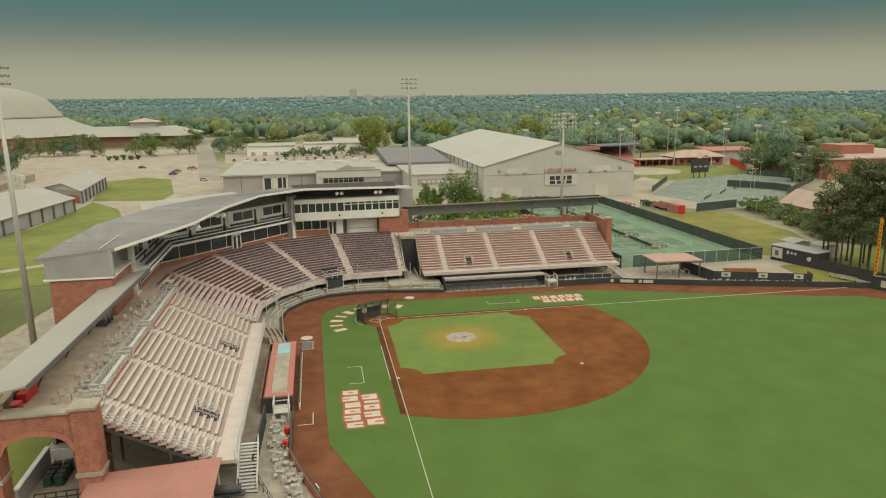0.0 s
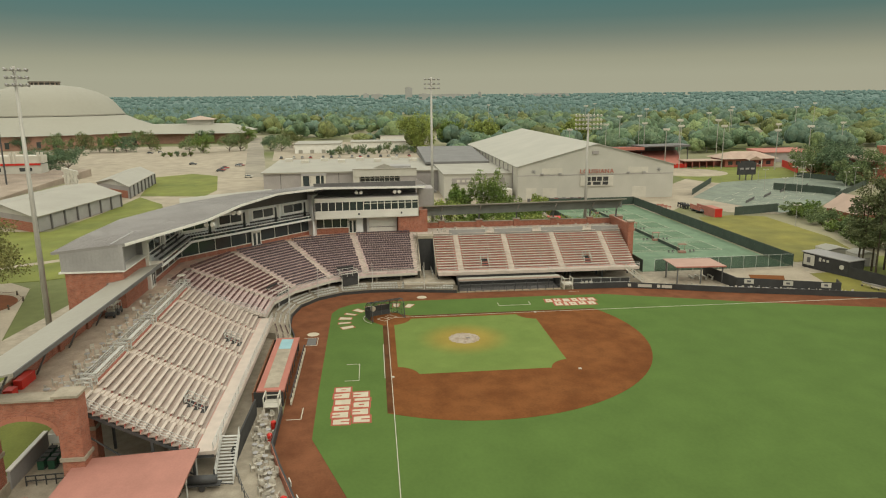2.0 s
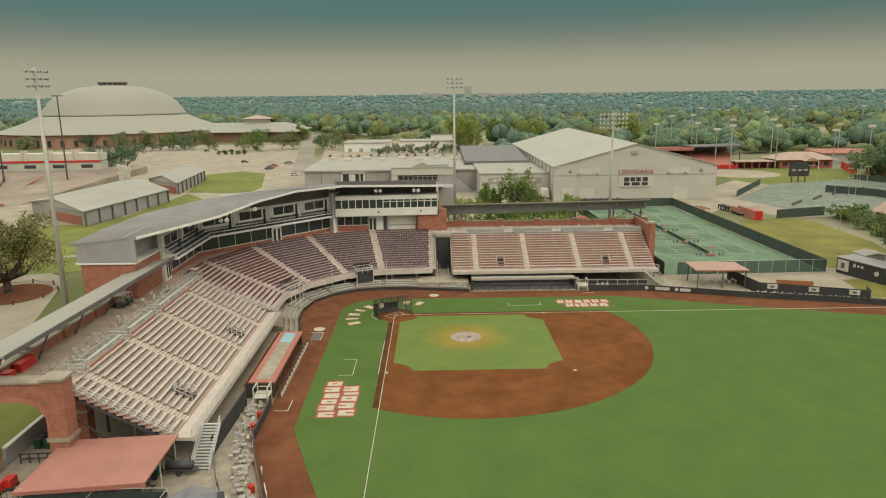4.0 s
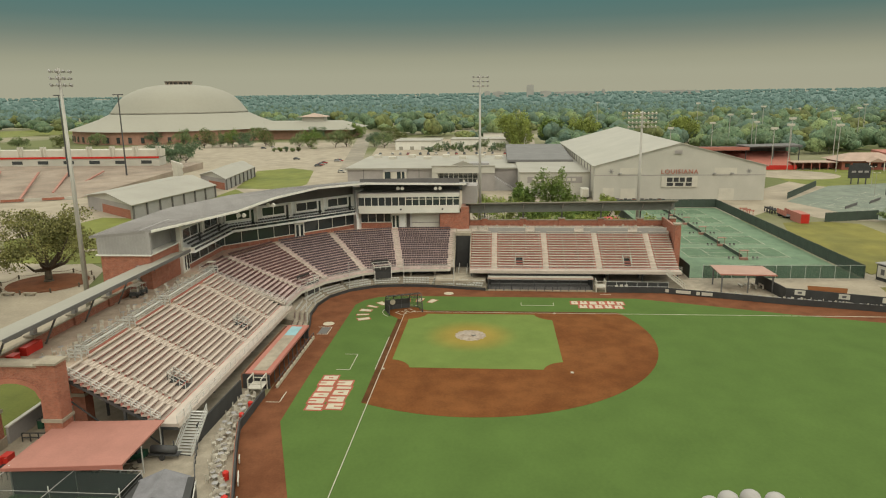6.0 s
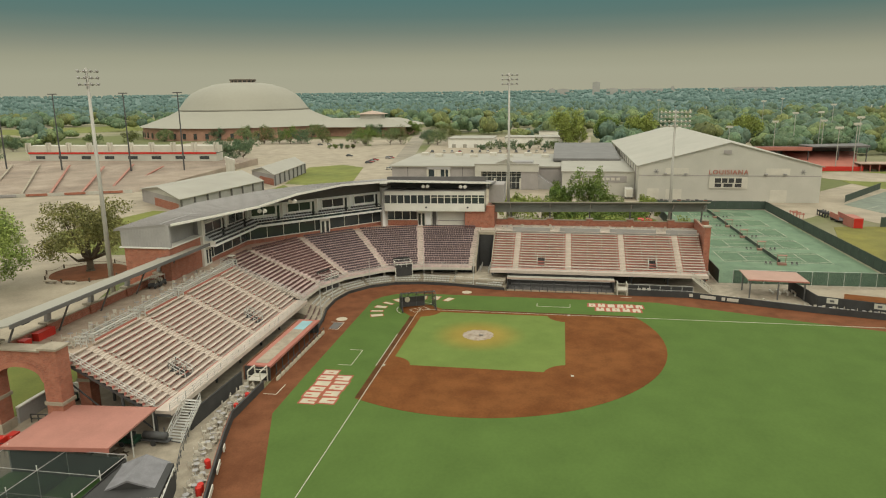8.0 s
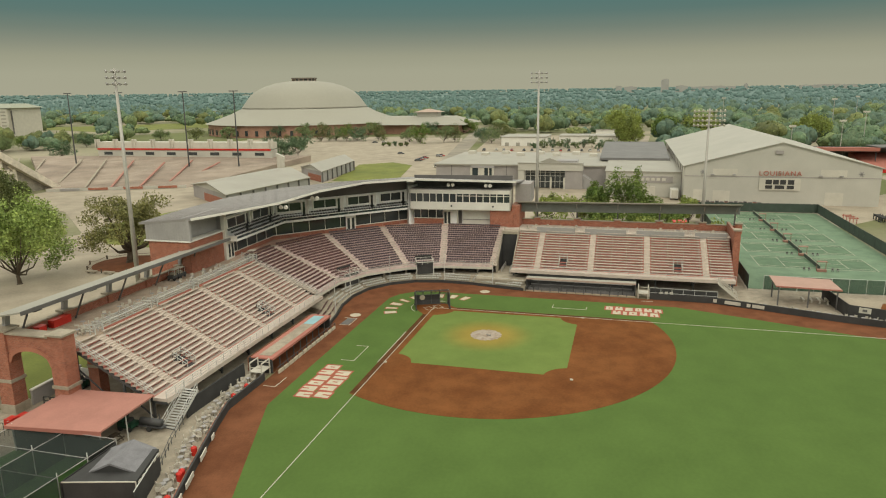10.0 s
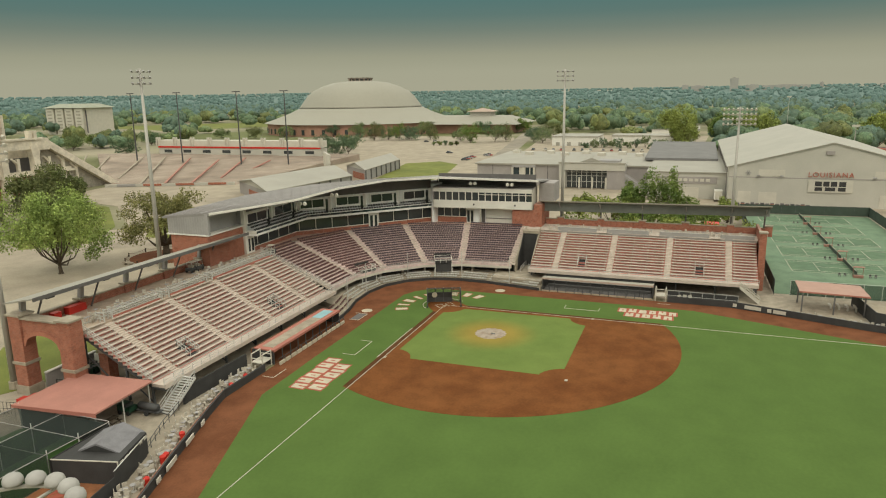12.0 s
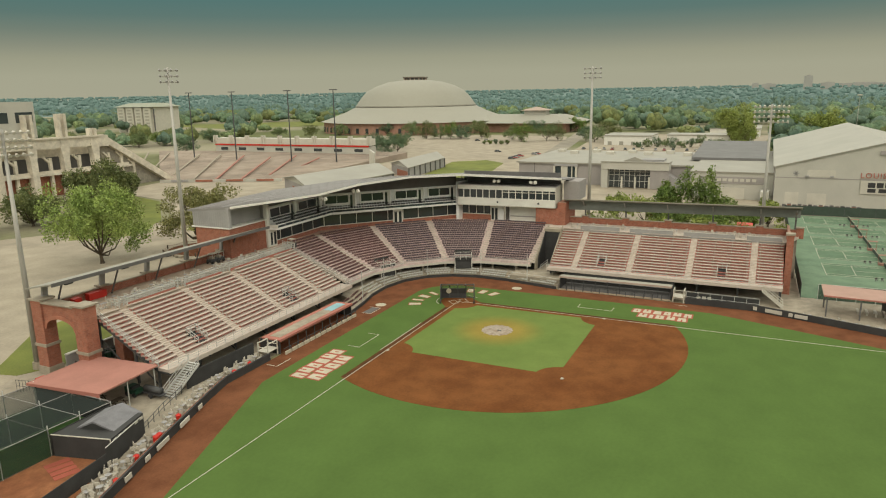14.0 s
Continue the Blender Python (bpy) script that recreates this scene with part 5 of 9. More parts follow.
for y in (62.5, 69.5, 96.5, 102.8):
    part("wall_lamp", G().box(HX0, HX0 + 0.9, y - 0.5, y + 0.5, 9.8, 10.2), M_GREY, hall)
for y in (66.5, 100.5):
    part("white_panel", G().box(HX0, HX0 + 0.1, y - 4, y + 4, 9.8, 12.0), M_WHITE, hall)
for y in (59.3, 108.8):
    g = G()
    for a in range(3):
        g.beam((HX0 + 0.1, y - 0.9 * math.cos(a * 1.047), 10.8 - 0.9 * math.sin(a * 1.047)), (HX0 + 0.1, y + 0.9 * math.cos(a * 1.047), 10.8 + 0.9 * math.sin(a * 1.047)), 0.1, 0.3)
    part("wall_emblem", g, M_GREY, hall)
lt = bpy.data.curves.new("letters", 'FONT')
lt.body = "LOUISIANA"
lt.size, lt.extrude, lt.align_x, lt.space_character = 2.3, 0.12, 'CENTER', 1.18
lt.offset = 0.0
lo = new("sign_letters", lt)
lo.parent = hall
lo.matrix_basis = pose(62.3, 0.0, 9.9, 90, 0, 90)
lt.materials.append(mat("sign_red", (0.42, 0.15, 0.11), 0.6, 0.1))
tagged(lo, "faded red raised capital letters")
sb = thing("score_display", (HX0, 84, 4.8), "white scoreboard with dark digit panels on the hall's wall", "scoreboard")
part("backing", G().box(HX0 + 0.02, HX0 + 0.4, 77.6, 90.6, 4.9, 8.9), M_WHITE, sb)
for y0, y1, z0, z1 in ((79.6, 81.6, 6.9, 8.5), (82.0, 83.8, 6.9, 8.5), (84.2, 86.0, 6.9, 8.5), (86.6, 88.6, 6.9, 8.5), (79.6, 81.8, 5.4, 6.6), (82.6, 85.6, 5.4, 6.6), (86.4, 88.6, 5.4, 6.6)):
    part("digit_panel", G().box(HX0 + 0.4, HX0 + 0.46, y0, y1, z0, z1), M_BLACK, sb)

# low wing between offices and hall
wing = thing("hall_wing", (-170, 38, 0), "cream low wing with a dark grey roof beside the practice hall", "building")
part("wall", G().box(-240, -148, 26, 52.9, 0, 9.2), M_CREAM, wing)
part("roof", G().prism([(-240, 25.6), (-147.6, 25.6), (-147.6, 52.9), (-240, 52.9)], 9.2, 9.6), M_ROOF_PALE, wing)
part("upper_roof", G().prism([(-250, 22), (-190, 22), (-190, 51), (-250, 51)], [9.6, 9.6, 9.6, 9.6], [13.4, 10.6, 10.6, 13.4]), M_DARKROOF, wing, "dark grey sloped roof")
part("name_band", G().box(-148, -147.8, 29, 50, 5.4, 7.8), M_GREY_MID, wing, "grey sign band")
for i in range(9):
    part("sign_bar", G().box(-147.8, -147.7, 31 + i * 1.9, 32.3 + i * 1.9, 6.2, 7.2), M_WHITE, wing)
part("door_panel", G().box(-148, -147.8, 36, 44, 0, 4.0), M_WHITE, wing)

# office building
office = thing("office_building", (-190, -10, 0), "low grey office block with a flat pale roof", "building")
part("main_wall", G().box(-232, -172, -47, 26, 0, 8.4), M_GREY_MID, office)
part("roof_edge", G().box(-233, -171.2, -48, 27, 8.4, 9.0), M_ROOF_PALE, office, "flat pale roof")
part("recess_glass", G().box(-172, -171.9, -31, -21.5, 1.2, 7.6), M_GLASS_BLUE, office)
part("recess_lintel", G().box(-172, -171.2, -31.4, -21.1, 7.4, 8.4), M_GREY, office)
for y, w_ in ((-31.2, 0.8), (-28.0, 0.4), (-26.6, 2.2), (-23.6, 0.4), (-21.8, 0.8)):
    part("recess_pier", G().box(-171.9, -171.4, y - w_ / 2, y + w_ / 2, 0, 7.4), M_WHITE, office)
for y in (-40, -16):
    part("wall_joint", G().box(-172, -171.94, y - 0.12, y + 0.12, 0, 8.3), M_SOFFIT, office)
part("entrance_fascia", G().box(-172, -164.5, -9.8, 16.3, 7.4, 10.3), M_CREAM, office, "pale deep entrance fascia")
part("entrance_roof", G().box(-172.2, -164.2, -10.1, 16.6, 10.3, 10.6), M_ROOF_PALE, office)
part("entrance_wing_wall", G().box(-172, -164.7, -9.8, -7.2, 0, 7.4), M_CREAM, office)
part("entrance_grey_wall", G().box(-172, -164.9, 9.4, 16.3, 0, 7.4), M_GREY_MID, office, "grey wall beside the entrance")
part("entrance_glass", G().box(-167.2, -167.0, -7.2, 9.4, 0.2, 7.4), M_GLASS, office)
for i in range(9):
    y = -7.0 + i * 2.02
    part("entrance_mullion", G().box(-167.0, -166.8, y - 0.1, y + 0.1, 0.2, 7.4), M_STEEL, office)
for z in (2.6, 5.0, 6.4):
    part("entrance_transom", G().box(-167.0, -166.85, -7.2, 9.4, z, z + 0.16), M_STEEL, office)
for y in (-1.6, 3.6, 9.0):
    part("entrance_column", G().box(-165.6, -164.8, y - 0.35, y + 0.35, 0, 4.6), M_WHITE, office)
part("stair_ramp", G().add([(-166, 16.3, 0), (-166, 25.0, 0), (-166, 16.3, 5.6), (-172, 16.3, 0), (-172, 25.0, 0), (-172, 16.3, 5.6)], [(0, 1, 2), (5, 4, 3), (0, 3, 4, 1), (1, 4, 5, 2), (2, 5, 3, 0)]), M_GREY, office, "grey sloping stair wall")
part("small_gable", G().prism([(-176, -2), (-166, -2), (-166, 8), (-176, 8)], 10.3, [10.5, 10.5, 10.5, 10.5]).add([(-176, -2, 10.5), (-166, -2, 10.5), (-166, 8, 10.5), (-176, 8, 10.5), (-176, 3, 12.4), (-166, 3, 12.4)], [(0, 1, 5, 4), (2, 3, 4, 5), (1, 2, 5), (3, 0, 4)]), M_ROOF_PALE, office)
part("roof_box", G().box(-174.5, -166.5, 4, 14, 10.6, 11.4), M_GREY, office)
for i in range(8):
    part("roof_unit", G().box(-226 + (i % 2) * 9, -222 + (i % 2) * 9, -44 + i * 8.6, -40.5 + i * 8.6, 9.0, 10.3), M_WHITE, office, "rooftop air unit")

# white-roofed shed behind the suites
g = thing("service_shed", (-110, -50, 0), "long low shed with a pale flat roof", "building")
part("wall", G().prism([(-52, -48), (-118, -66), (-138, -40), (-70, -18)][::-1], 0, 6.0), M_CREAM, g)
part("roof", G().prism([(-51, -48.6), (-119, -67), (-139.5, -39.5), (-69.6, -17)][::-1], 6.0, 6.4), M_ROOF_PALE, g)

# barn-like field houses
def barn(corners, eave, ridge, label, open_end=True):
    (a, b, c, d) = [Vector(q) for q in corners]     # a-b gable end, b-c long front, c-d far end
    ct = (a + b + c + d) / 4
    h = thing("field_house", (ct.x, ct.y, 0), label, "building", "field houses")
    r0, r1 = (a + b) / 2, (c + d) / 2
    g = G()
    g.prism([tuple(x) for x in (a, b, c, d)], 0, eave - 0.3)
    part("wall", g, M_GREY_MID, h)
    out = 1.04
    A, B, C, D = [ct + (x - ct) * out for x in (a, b, c, d)]
    R0, R1 = ct + (r0 - ct) * out, ct + (r1 - ct) * out
    for p, q, s, t in ((A, D, R1, R0), (B, C, R1, R0)):
        vs = [(p.x, p.y, eave), (q.x, q.y, eave), (s.x, s.y, ridge), (t.x, t.y, ridge)]
        vs += [(x, y, z - 0.3) for x, y, z in vs]
        part("roof_slope", G().add(vs, [(0, 1, 2, 3), (7, 6, 5, 4), (0, 4, 5, 1), (1, 5, 6, 2), (2, 6, 7, 3), (3, 7, 4, 0)]), M_ROOF_PALE, h, "pale metal roof slope")
    for p, q, s in ((a, b, r0), (c, d, r1)):
        part("gable", G().add([(p.x, p.y, eave - 0.3), (q.x, q.y, eave - 0.3), (s.x, s.y, ridge - 0.3)], [(0, 1, 2)]), M_CREAM, h)
    L = (c - b).length
    dr = (c - b) / L
    nr_ = Vector((dr.y, -dr.x))
    if nr_.dot(b - ct) < 0:
        nr_ = -nr_
    k = max(3, round(L / 7))
    for i in range(k + 1):
        p = b + dr * L * i / k + nr_ * 0.3
        part("pier", G().beam((p.x, p.y, 0), (p.x, p.y, eave - 0.2), 0.5, 0.5), M_SOFFIT, h)
    for i in range(k):
        p, q = b + dr * (L * i / k + 0.8) + nr_ * 0.08, b + dr * (L * (i + 1) / k - 0.8) + nr_ * 0.08
        part("bay_panel", G().beam((p.x, p.y, eave * 0.45), (q.x, q.y, eave * 0.45), 0.1, eave * 0.8), M_GREY, h)
    # red lower wall at the gable
    p, q = a + (b - a) * 0.35, b - (b - a) * 0.05
    n2 = (a - d).normalized() * 0.1
    part("red_panel", G().beam((p.x + n2.x, p.y + n2.y, eave * 0.3), (q.x + n2.x, q.y + n2.y, eave * 0.3), 0.1, eave * 0.6), M_BRICK, h)
    return h


barn([(-120, -133), (-96, -103), (-147, -96), (-176, -128)], 5.0, 7.5, "long field house with a pale roof and open bays")
barn([(-187, -119), (-169, -100), (-219, -105), (-240, -124)], 5.0, 7.3, "smaller field house with a pale roof and open bays")
gate = thing("white_gate", (-182, -122, 0), "white timber entrance gate with a lattice top", "gate")
for i in range(4):
    part("gate_post", G().box(-178 - i * 4, -177 - i * 4, -124 - i * 3, -123 - i * 3, 0, 10.5), M_WHITE, gate)
part("gate_beam", G().beam((-176, -122, 10), (-194, -135.5, 10), 0.8, 1.6), M_WHITE, gate)
part("gate_beam", G().beam((-176, -122, 7), (-194, -135.5, 7), 0.5, 0.7), M_WHITE, gate)

# ---- football stadium ----
M_BOWL = two_tone("dusty_stand", (0.345, 0.28, 0.222), (0.27, 0.215, 0.17), 0.035, 0.4, 0.6, fine=1.5)
bowl = thing("football_stand", (-200, -230, 0), "sloping concrete football stand with pale and red stair lines", "grandstand")
BN, BF = [(-120, -205), (-142, -152)], [(-236, -330), (-262, -150)]
n_steps = 40
for i in range(n_steps):
    t0, t1 = i / n_steps, (i + 1) / n_steps
    q = [lerp(BN[0], BF[0], t0), lerp(BN[1], BF[1], t0), lerp(BN[1], BF[1], t1), lerp(BN[0], BF[0], t1)]
    part("terrace_step", G().prism(q[::-1], -0.5, 0.1 + i * 0.088), M_BOWL, bowl)
STAIR_TOP = [(-219, -321), (-215.5, -299), (-213.5, -271), (-216.8, -257), (-213.7, -236), (-208, -211.5), (-221, -203), (-212, -180)]
STAIR_BOT = [(-178, -282), (-163, -256), (-142.6, -220), (-129, -193.5), (-132, -182.6), (-135.7, -171), (-157, -171), (-185, -176)]
M_STAIR_RED = mat("faded_red_stair", (0.36, 0.17, 0.13), 0.85, 0.2, 0.5)
for i, (a, b) in enumerate(zip(STAIR_BOT, STAIR_TOP)):
    part("stair_line", G().beam((*a, 0.75), (*b, 3.95), 0.9, 0.5), M_CONC if i < 4 else M_STAIR_RED, bowl)
part("front_wall", G().beam((*BN[0], 0.6), (*BN[1], 0.6), 0.4, 1.4), M_CREAM, bowl)
for s in (0.1, 0.3, 0.55, 0.8):
    a, b = lerp(BN[0], BN[1], s), lerp(BN[0], BN[1], s + 0.14)
    part("sign_board", G().beam((a[0] + 0.5, a[1], 0.8), (b[0] + 0.5, b[1], 0.8), 0.15, 1.0), M_BRICK if s > 0.2 else M_GREY, bowl)

redb = thing("press_row_building", (-240, -225, 0), "long white building with a red stripe and buttresses", "building")
RA, RB2 = Vector((-243, -285)), Vector((-247, -168))
part("lower_wall", G().beam((RA.x - 4, RA.y, 5.2), (RB2.x - 4, RB2.y, 5.2), 8, 5.0), M_CREAM, redb)
part("red_stripe", G().beam((RA.x + 0.2, RA.y, 7.9), (RB2.x + 0.2, RB2.y, 7.9), 0.4, 1.0), M_RED, redb, "bright red stripe")
part("upper_wall", G().beam((RA.x - 4, RA.y, 10.2), (RB2.x - 4, RB2.y, 10.2), 8, 3.8), M_WHITE, redb)
for i in range(10):
    p = RA.lerp(RB2, i / 9)
    part("buttress", G().box(p.x - 1.2, p.x + 0.6, p.y - 1.3, p.y - 0.6, 8.4, 13.9), M_WHITE, redb)
    part("buttress", G().box(p.x - 1.2, p.x + 0.6, p.y + 0.6, p.y + 1.3, 8.4, 13.9), M_WHITE, redb)
for i in range(8):
    p = RA.lerp(RB2, (i + 0.5) / 8)
    part("window_strip", G().box(p.x, p.x + 0.12, p.y - 3, p.y + 3, 4.4, 6.2), M_GLASS, redb)
part("base_wall", G().beam((RA.x - 1, RA.y, 1.4), (RB2.x - 1, RB2.y, 1.4), 2, 2.8), M_PAVE, redb)

# big concrete stand with raking edge
cs = thing("concrete_upper_stand", (-90, -225, 0), "tall raw concrete stadium stand with sloping side and columns", "grandstand")
YF = -212
M_CAST = two_tone("cast_concrete", (0.62, 0.56, 0.46), (0.56, 0.50, 0.41), 0.15, fine=1.5)
part("raking_beam", G().beam((-134, YF, -0.8), (-96.5, YF, 22.6), 2.4, 2.7), M_CAST, cs)
part("upper_beam", G().beam((-97.5, YF, 21.2), (-30, YF, 21.8), 2.4, 4.2), M_CAST, cs)
part("corner_block", G().box(-99.5, -94.5, YF - 1.25, YF + 1.25, 18.6, 23.3), M_CAST, cs)
part("upper_lip", G().beam((-96, YF + 0.6, 23.2), (-30, YF + 0.6, 23.8), 2.6, 0.7), M_CAST, cs)
part("deck_back", G().box(-102, -30, YF - 5.4, YF - 5, 15.6, 20), M_CAST, cs, "pale wall under the deck")
part("mid_floor", G().box(-112, -30, YF - 6, YF + 0.4, 8.6, 9.5), M_CAST, cs)
part("mid_rail", G().box(-110, -30, YF - 0.2, YF, 9.5, 10.6), M_CAST, cs)
# Dark panel stands for the shade in the concourse openings.
part("dark_concourse", G().box(-108, -30, YF - 5.9, YF - 5.6, 9.5, 15.6), M_SOFFIT, cs)
part("brick_infill", G().box(-104, -30, YF - 3, YF - 2.6, 0, 8.6), M_BRICK, cs, "red brick infill wall")
part("low_block", G().box(-122, -106, YF - 3, YF - 2.6, 0, 6), M_CAST, cs)
part("seating_deck", G().prism([(-131, YF - 40), (-131, YF - 1.3), (-97, YF - 1.3), (-97, YF - 40)][::-1], -0.5, [21.8, 21.8, 0.2, 0.2]), M_CONC_DARK, cs)
for x in (-92.6, -78.4, -64.2, -50, -36):
    part("column", G().add([(x - 1.6, YF + 1.6, 0), (x + 1.0, YF + 1.6, 0), (x + 1.3, YF + 1.6, 15), (x + 2.2, YF + 1.6, 20.5), (x - 2.4, YF + 1.6, 22.5), (x - 1.4, YF + 1.6, 15),
          (x - 1.6, YF - 1.4, 0), (x + 1.0, YF - 1.4, 0), (x + 1.3, YF - 1.4, 15), (x + 2.2, YF - 1.4, 20.5), (x - 2.4, YF - 1.4, 22.5), (x - 1.4, YF - 1.4, 15)],
         [(0, 1, 2, 3, 4, 5), (11, 10, 9, 8, 7, 6), (0, 6, 7, 1), (1, 7, 8, 2), (2, 8, 9, 3), (3, 9, 10, 4), (4, 10, 11, 5), (5, 11, 6, 0)]), M_CAST, cs)
for x in (-100.2, -106.8, -113, -85.8, -72.6, -58, -44):
    top = min(15.6, (x + 134) / 37.5 * 23.4 - 1.6)
    part("slim_column", G().box(x - 0.6, x + 0.6, YF - 1.6, YF - 0.4, 0, top), M_CAST, cs)
    part("arch_bracket", G().beam((x, YF - 1, top - 2.4), (x + 2.6, YF - 1, top + 0.3), 1.0, 0.7), M_CAST, cs)
for x, zt in ((-80.0, 33.0), (-77.4, 33.0), (-93.6, 26.5), (-91.4, 26.5), (-65.6, 33), (-63, 33)):
    part("tower_pier", G().box(x - 0.55, x + 0.55, YF - 1.2, YF + 1.4, 21, zt), M_CAST, cs)
part("press_level", G().box(-69, -30, YF - 9, YF - 1, 24, 38), M_CREAM, cs, "cream upper level")
for i in range(3):
    part("press_window", G().box(-68 + i * 10, -61 + i * 10, YF - 1, YF - 0.9, 30, 34), M_GLASS, cs)

# ---- domed arena ----
M_FADED_FAR = mat("pinkish_roof", (0.42, 0.32, 0.26), 0.75, 0.1)
M_ARENA_BRICK = mat("pale_arena_brick", (0.36, 0.205, 0.15), 0.85, 0.15, 0.3, 2.0)
dome = thing("domed_arena", (-600, -300, 0), "huge pale domed arena with a brick base", "arena")
DC = (-568, -301)
n = 56
g = G()
prof = [(65, 27.0), (61.8, 31.5), (57.2, 37.5), (52, 42.3), (42, 47.4), (29, 51.4), (13, 53.4), (0.01, 53.6)]
vs = [(DC[0] + r * math.cos(6.28319 * i / n), DC[1] + r * math.sin(6.28319 * i / n), z) for r, z in prof for i in range(n)]
g.add(vs, [(k * n + i, k * n + (i + 1) % n, (k + 1) * n + (i + 1) % n, (k + 1) * n + i) for k in range(len(prof) - 1) for i in range(n)])
part("dome_shell", g, M_DOME, dome, "smooth pale dome", smooth=True)
M_CAP = mat("weathered_cap", (0.17, 0.145, 0.12), 0.8, 0.15, 0.3)
part("dome_cap", G().prism(disc(DC[0], DC[1], 13.4, 24), 55.4, 56.6), M_CAP, dome, "dark rooftop cap")
part("cap_drum", G().prism(disc(DC[0], DC[1], 11.4, 24), 52.6, 55.4), M_SOFFIT, dome, "dark louvred drum")
for i in range(16):
    c_, s_ = math.cos(radians(22.5 * i)), math.sin(radians(22.5 * i))
    part("cap_post", G().beam((DC[0] + 12.0 * c_, DC[1] + 12.0 * s_, 52.9), (DC[0] + 12.0 * c_, DC[1] + 12.0 * s_, 55.4), 0.9, 0.9), M_FADED_FAR, dome)
part("rim", G().prism(disc(DC[0], DC[1], 65.6, 48), 26.0, 27.1), M_ROOF_PALE, dome)
g = G()
prof = [(65.8, 25.6), (76, 20.6), (92, 14.8), (103, 11.2)]
vs = [(DC[0] + r * math.cos(6.28319 * i / n), DC[1] + r * math.sin(6.28319 * i / n), z) for r, z in prof for i in range(n)]
g.add(vs, [(k * n + i, k * n + (i + 1) % n, (k + 1) * n + (i + 1) % n, (k + 1) * n + i) for k in range(len(prof) - 1) for i in range(n)])
part("skirt_roof", g, M_DOME, dome, "pale sloping skirt roof", smooth=True)
part("brick_base", G().prism(disc(DC[0], DC[1], 100, 40), 0, 11.6), M_ARENA_BRICK, dome, "red brick base wall")
for i in range(20):
    a = -60 + i * 6.5
    x, y = DC[0] + 100 * math.cos(radians(a)), DC[1] + 100 * math.sin(radians(a))
    part("base_window", G().beam((x, y, 4), (x + 0.6 * math.cos(radians(a)), y + 0.6 * math.sin(radians(a)), 4), 3, 5), M_GLASS, dome)
hut = thing("arena_annex", (-570, -170, 0), "low brick annex with a pale roof and a red hipped lantern", "building")
part("wall", G().box(-610, -535, -225, -125, 0, 9), M_ARENA_BRICK, hut)
part("roof", G().add([(-614, -232, 9), (-528, -232, 9), (-528, -118, 9), (-614, -118, 9), (-590, -215, 16), (-556, -215, 16), (-556, -140, 16), (-590, -140, 16)], [(3, 2, 1, 0), (4, 5, 6, 7), (0, 1, 5, 4), (1, 2, 6, 5), (2, 3, 7, 6), (3, 0, 4, 7)]), M_DOME, hut)
part("lantern", G().box(-572, -558, -174, -152, 15.5, 20.5), M_CREAM, hut)
part("lantern_roof", G().add([(-575, -177, 20.5), (-555, -177, 20.5), (-555, -149, 20.5), (-575, -149, 20.5), (-565, -163, 24)], [(0, 1, 4), (1, 2, 4), (2, 3, 4), (3, 0, 4)]), M_FADED_FAR, hut)

# dormitory block
dorm = thing("dormitory_block", (-500, -610, 0), "pale multi-storey dormitory block with dark recesses", "building")
part("body", G().box(-520, -482, -657, -600, 0, 29.5), M_WHITE, dorm)
for i in range(4):
    y = -656 + i * 14.2
    part("bay", G().box(-482, -478.5, y, y + 11.5, 0, 29), M_WHITE, dorm)
    part("recess_band", G().box(-482, -481.8, y + 12.2, y + 14.2, 2, 27), M_SOFFIT, dorm)
    for f in range(7):
        part("window", G().box(-478.5, -478.3, y + 2.5, y + 8.8, 3.2 + f * 3.6, 4.6 + f * 3.6), M_ROOF_PALE, dorm)
part("roof_slab", G().add([(-523, -660, 29.5), (-477, -660, 29.5), (-477, -597, 29.5), (-523, -597, 29.5), (-510, -648, 34), (-490, -648, 34), (-490, -608, 34), (-510, -608, 34)], [(3, 2, 1, 0), (4, 5, 6, 7), (0, 1, 5, 4), (1, 2, 6, 5), (2, 3, 7, 6), (3, 0, 4, 7)]), mat("sage_roof", (0.30, 0.31, 0.24), 0.7, 0.1), dorm)

# pale low buildings along the street
for (x0, x1, y0, y1, h, lab) in ((-425, -391, -57.4, -24.5, 6.4, "low white warehouse"), (-450, -425, -18, 40, 5.2, "low cream warehouse"), (-560, -500, 6, 44, 6.0, "far low building with a grey roof")):
    b = thing("warehouse", ((x0 + x1) / 2, (y0 + y1) / 2, 0), lab + " beyond the trees", "building", "warehouses")
    part("wall", G().box(x0, x1, y0, y1, 0, h), M_TRIM, b)
    part("roof", G().box(x0 - 0.6, x1 + 0.6, y0 - 0.6, y1 + 0.6, h, h + 0.5), M_ROOF_PALE, b)
    for i in range(4):
        yy = y0 + (y1 - y0) * (i + 0.5) / 4
        part("door", G().box(x1, x1 + 0.1, yy - 1.4, yy + 1.4, 0, 2.6), M_ROOF_PALE, b)

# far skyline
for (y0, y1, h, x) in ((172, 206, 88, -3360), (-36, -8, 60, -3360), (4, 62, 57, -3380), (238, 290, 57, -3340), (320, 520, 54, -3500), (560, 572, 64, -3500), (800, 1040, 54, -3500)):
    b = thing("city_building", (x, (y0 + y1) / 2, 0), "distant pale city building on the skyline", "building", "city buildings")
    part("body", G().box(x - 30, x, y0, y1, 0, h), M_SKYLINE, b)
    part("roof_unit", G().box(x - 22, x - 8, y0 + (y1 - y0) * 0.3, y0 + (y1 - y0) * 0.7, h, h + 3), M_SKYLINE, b)

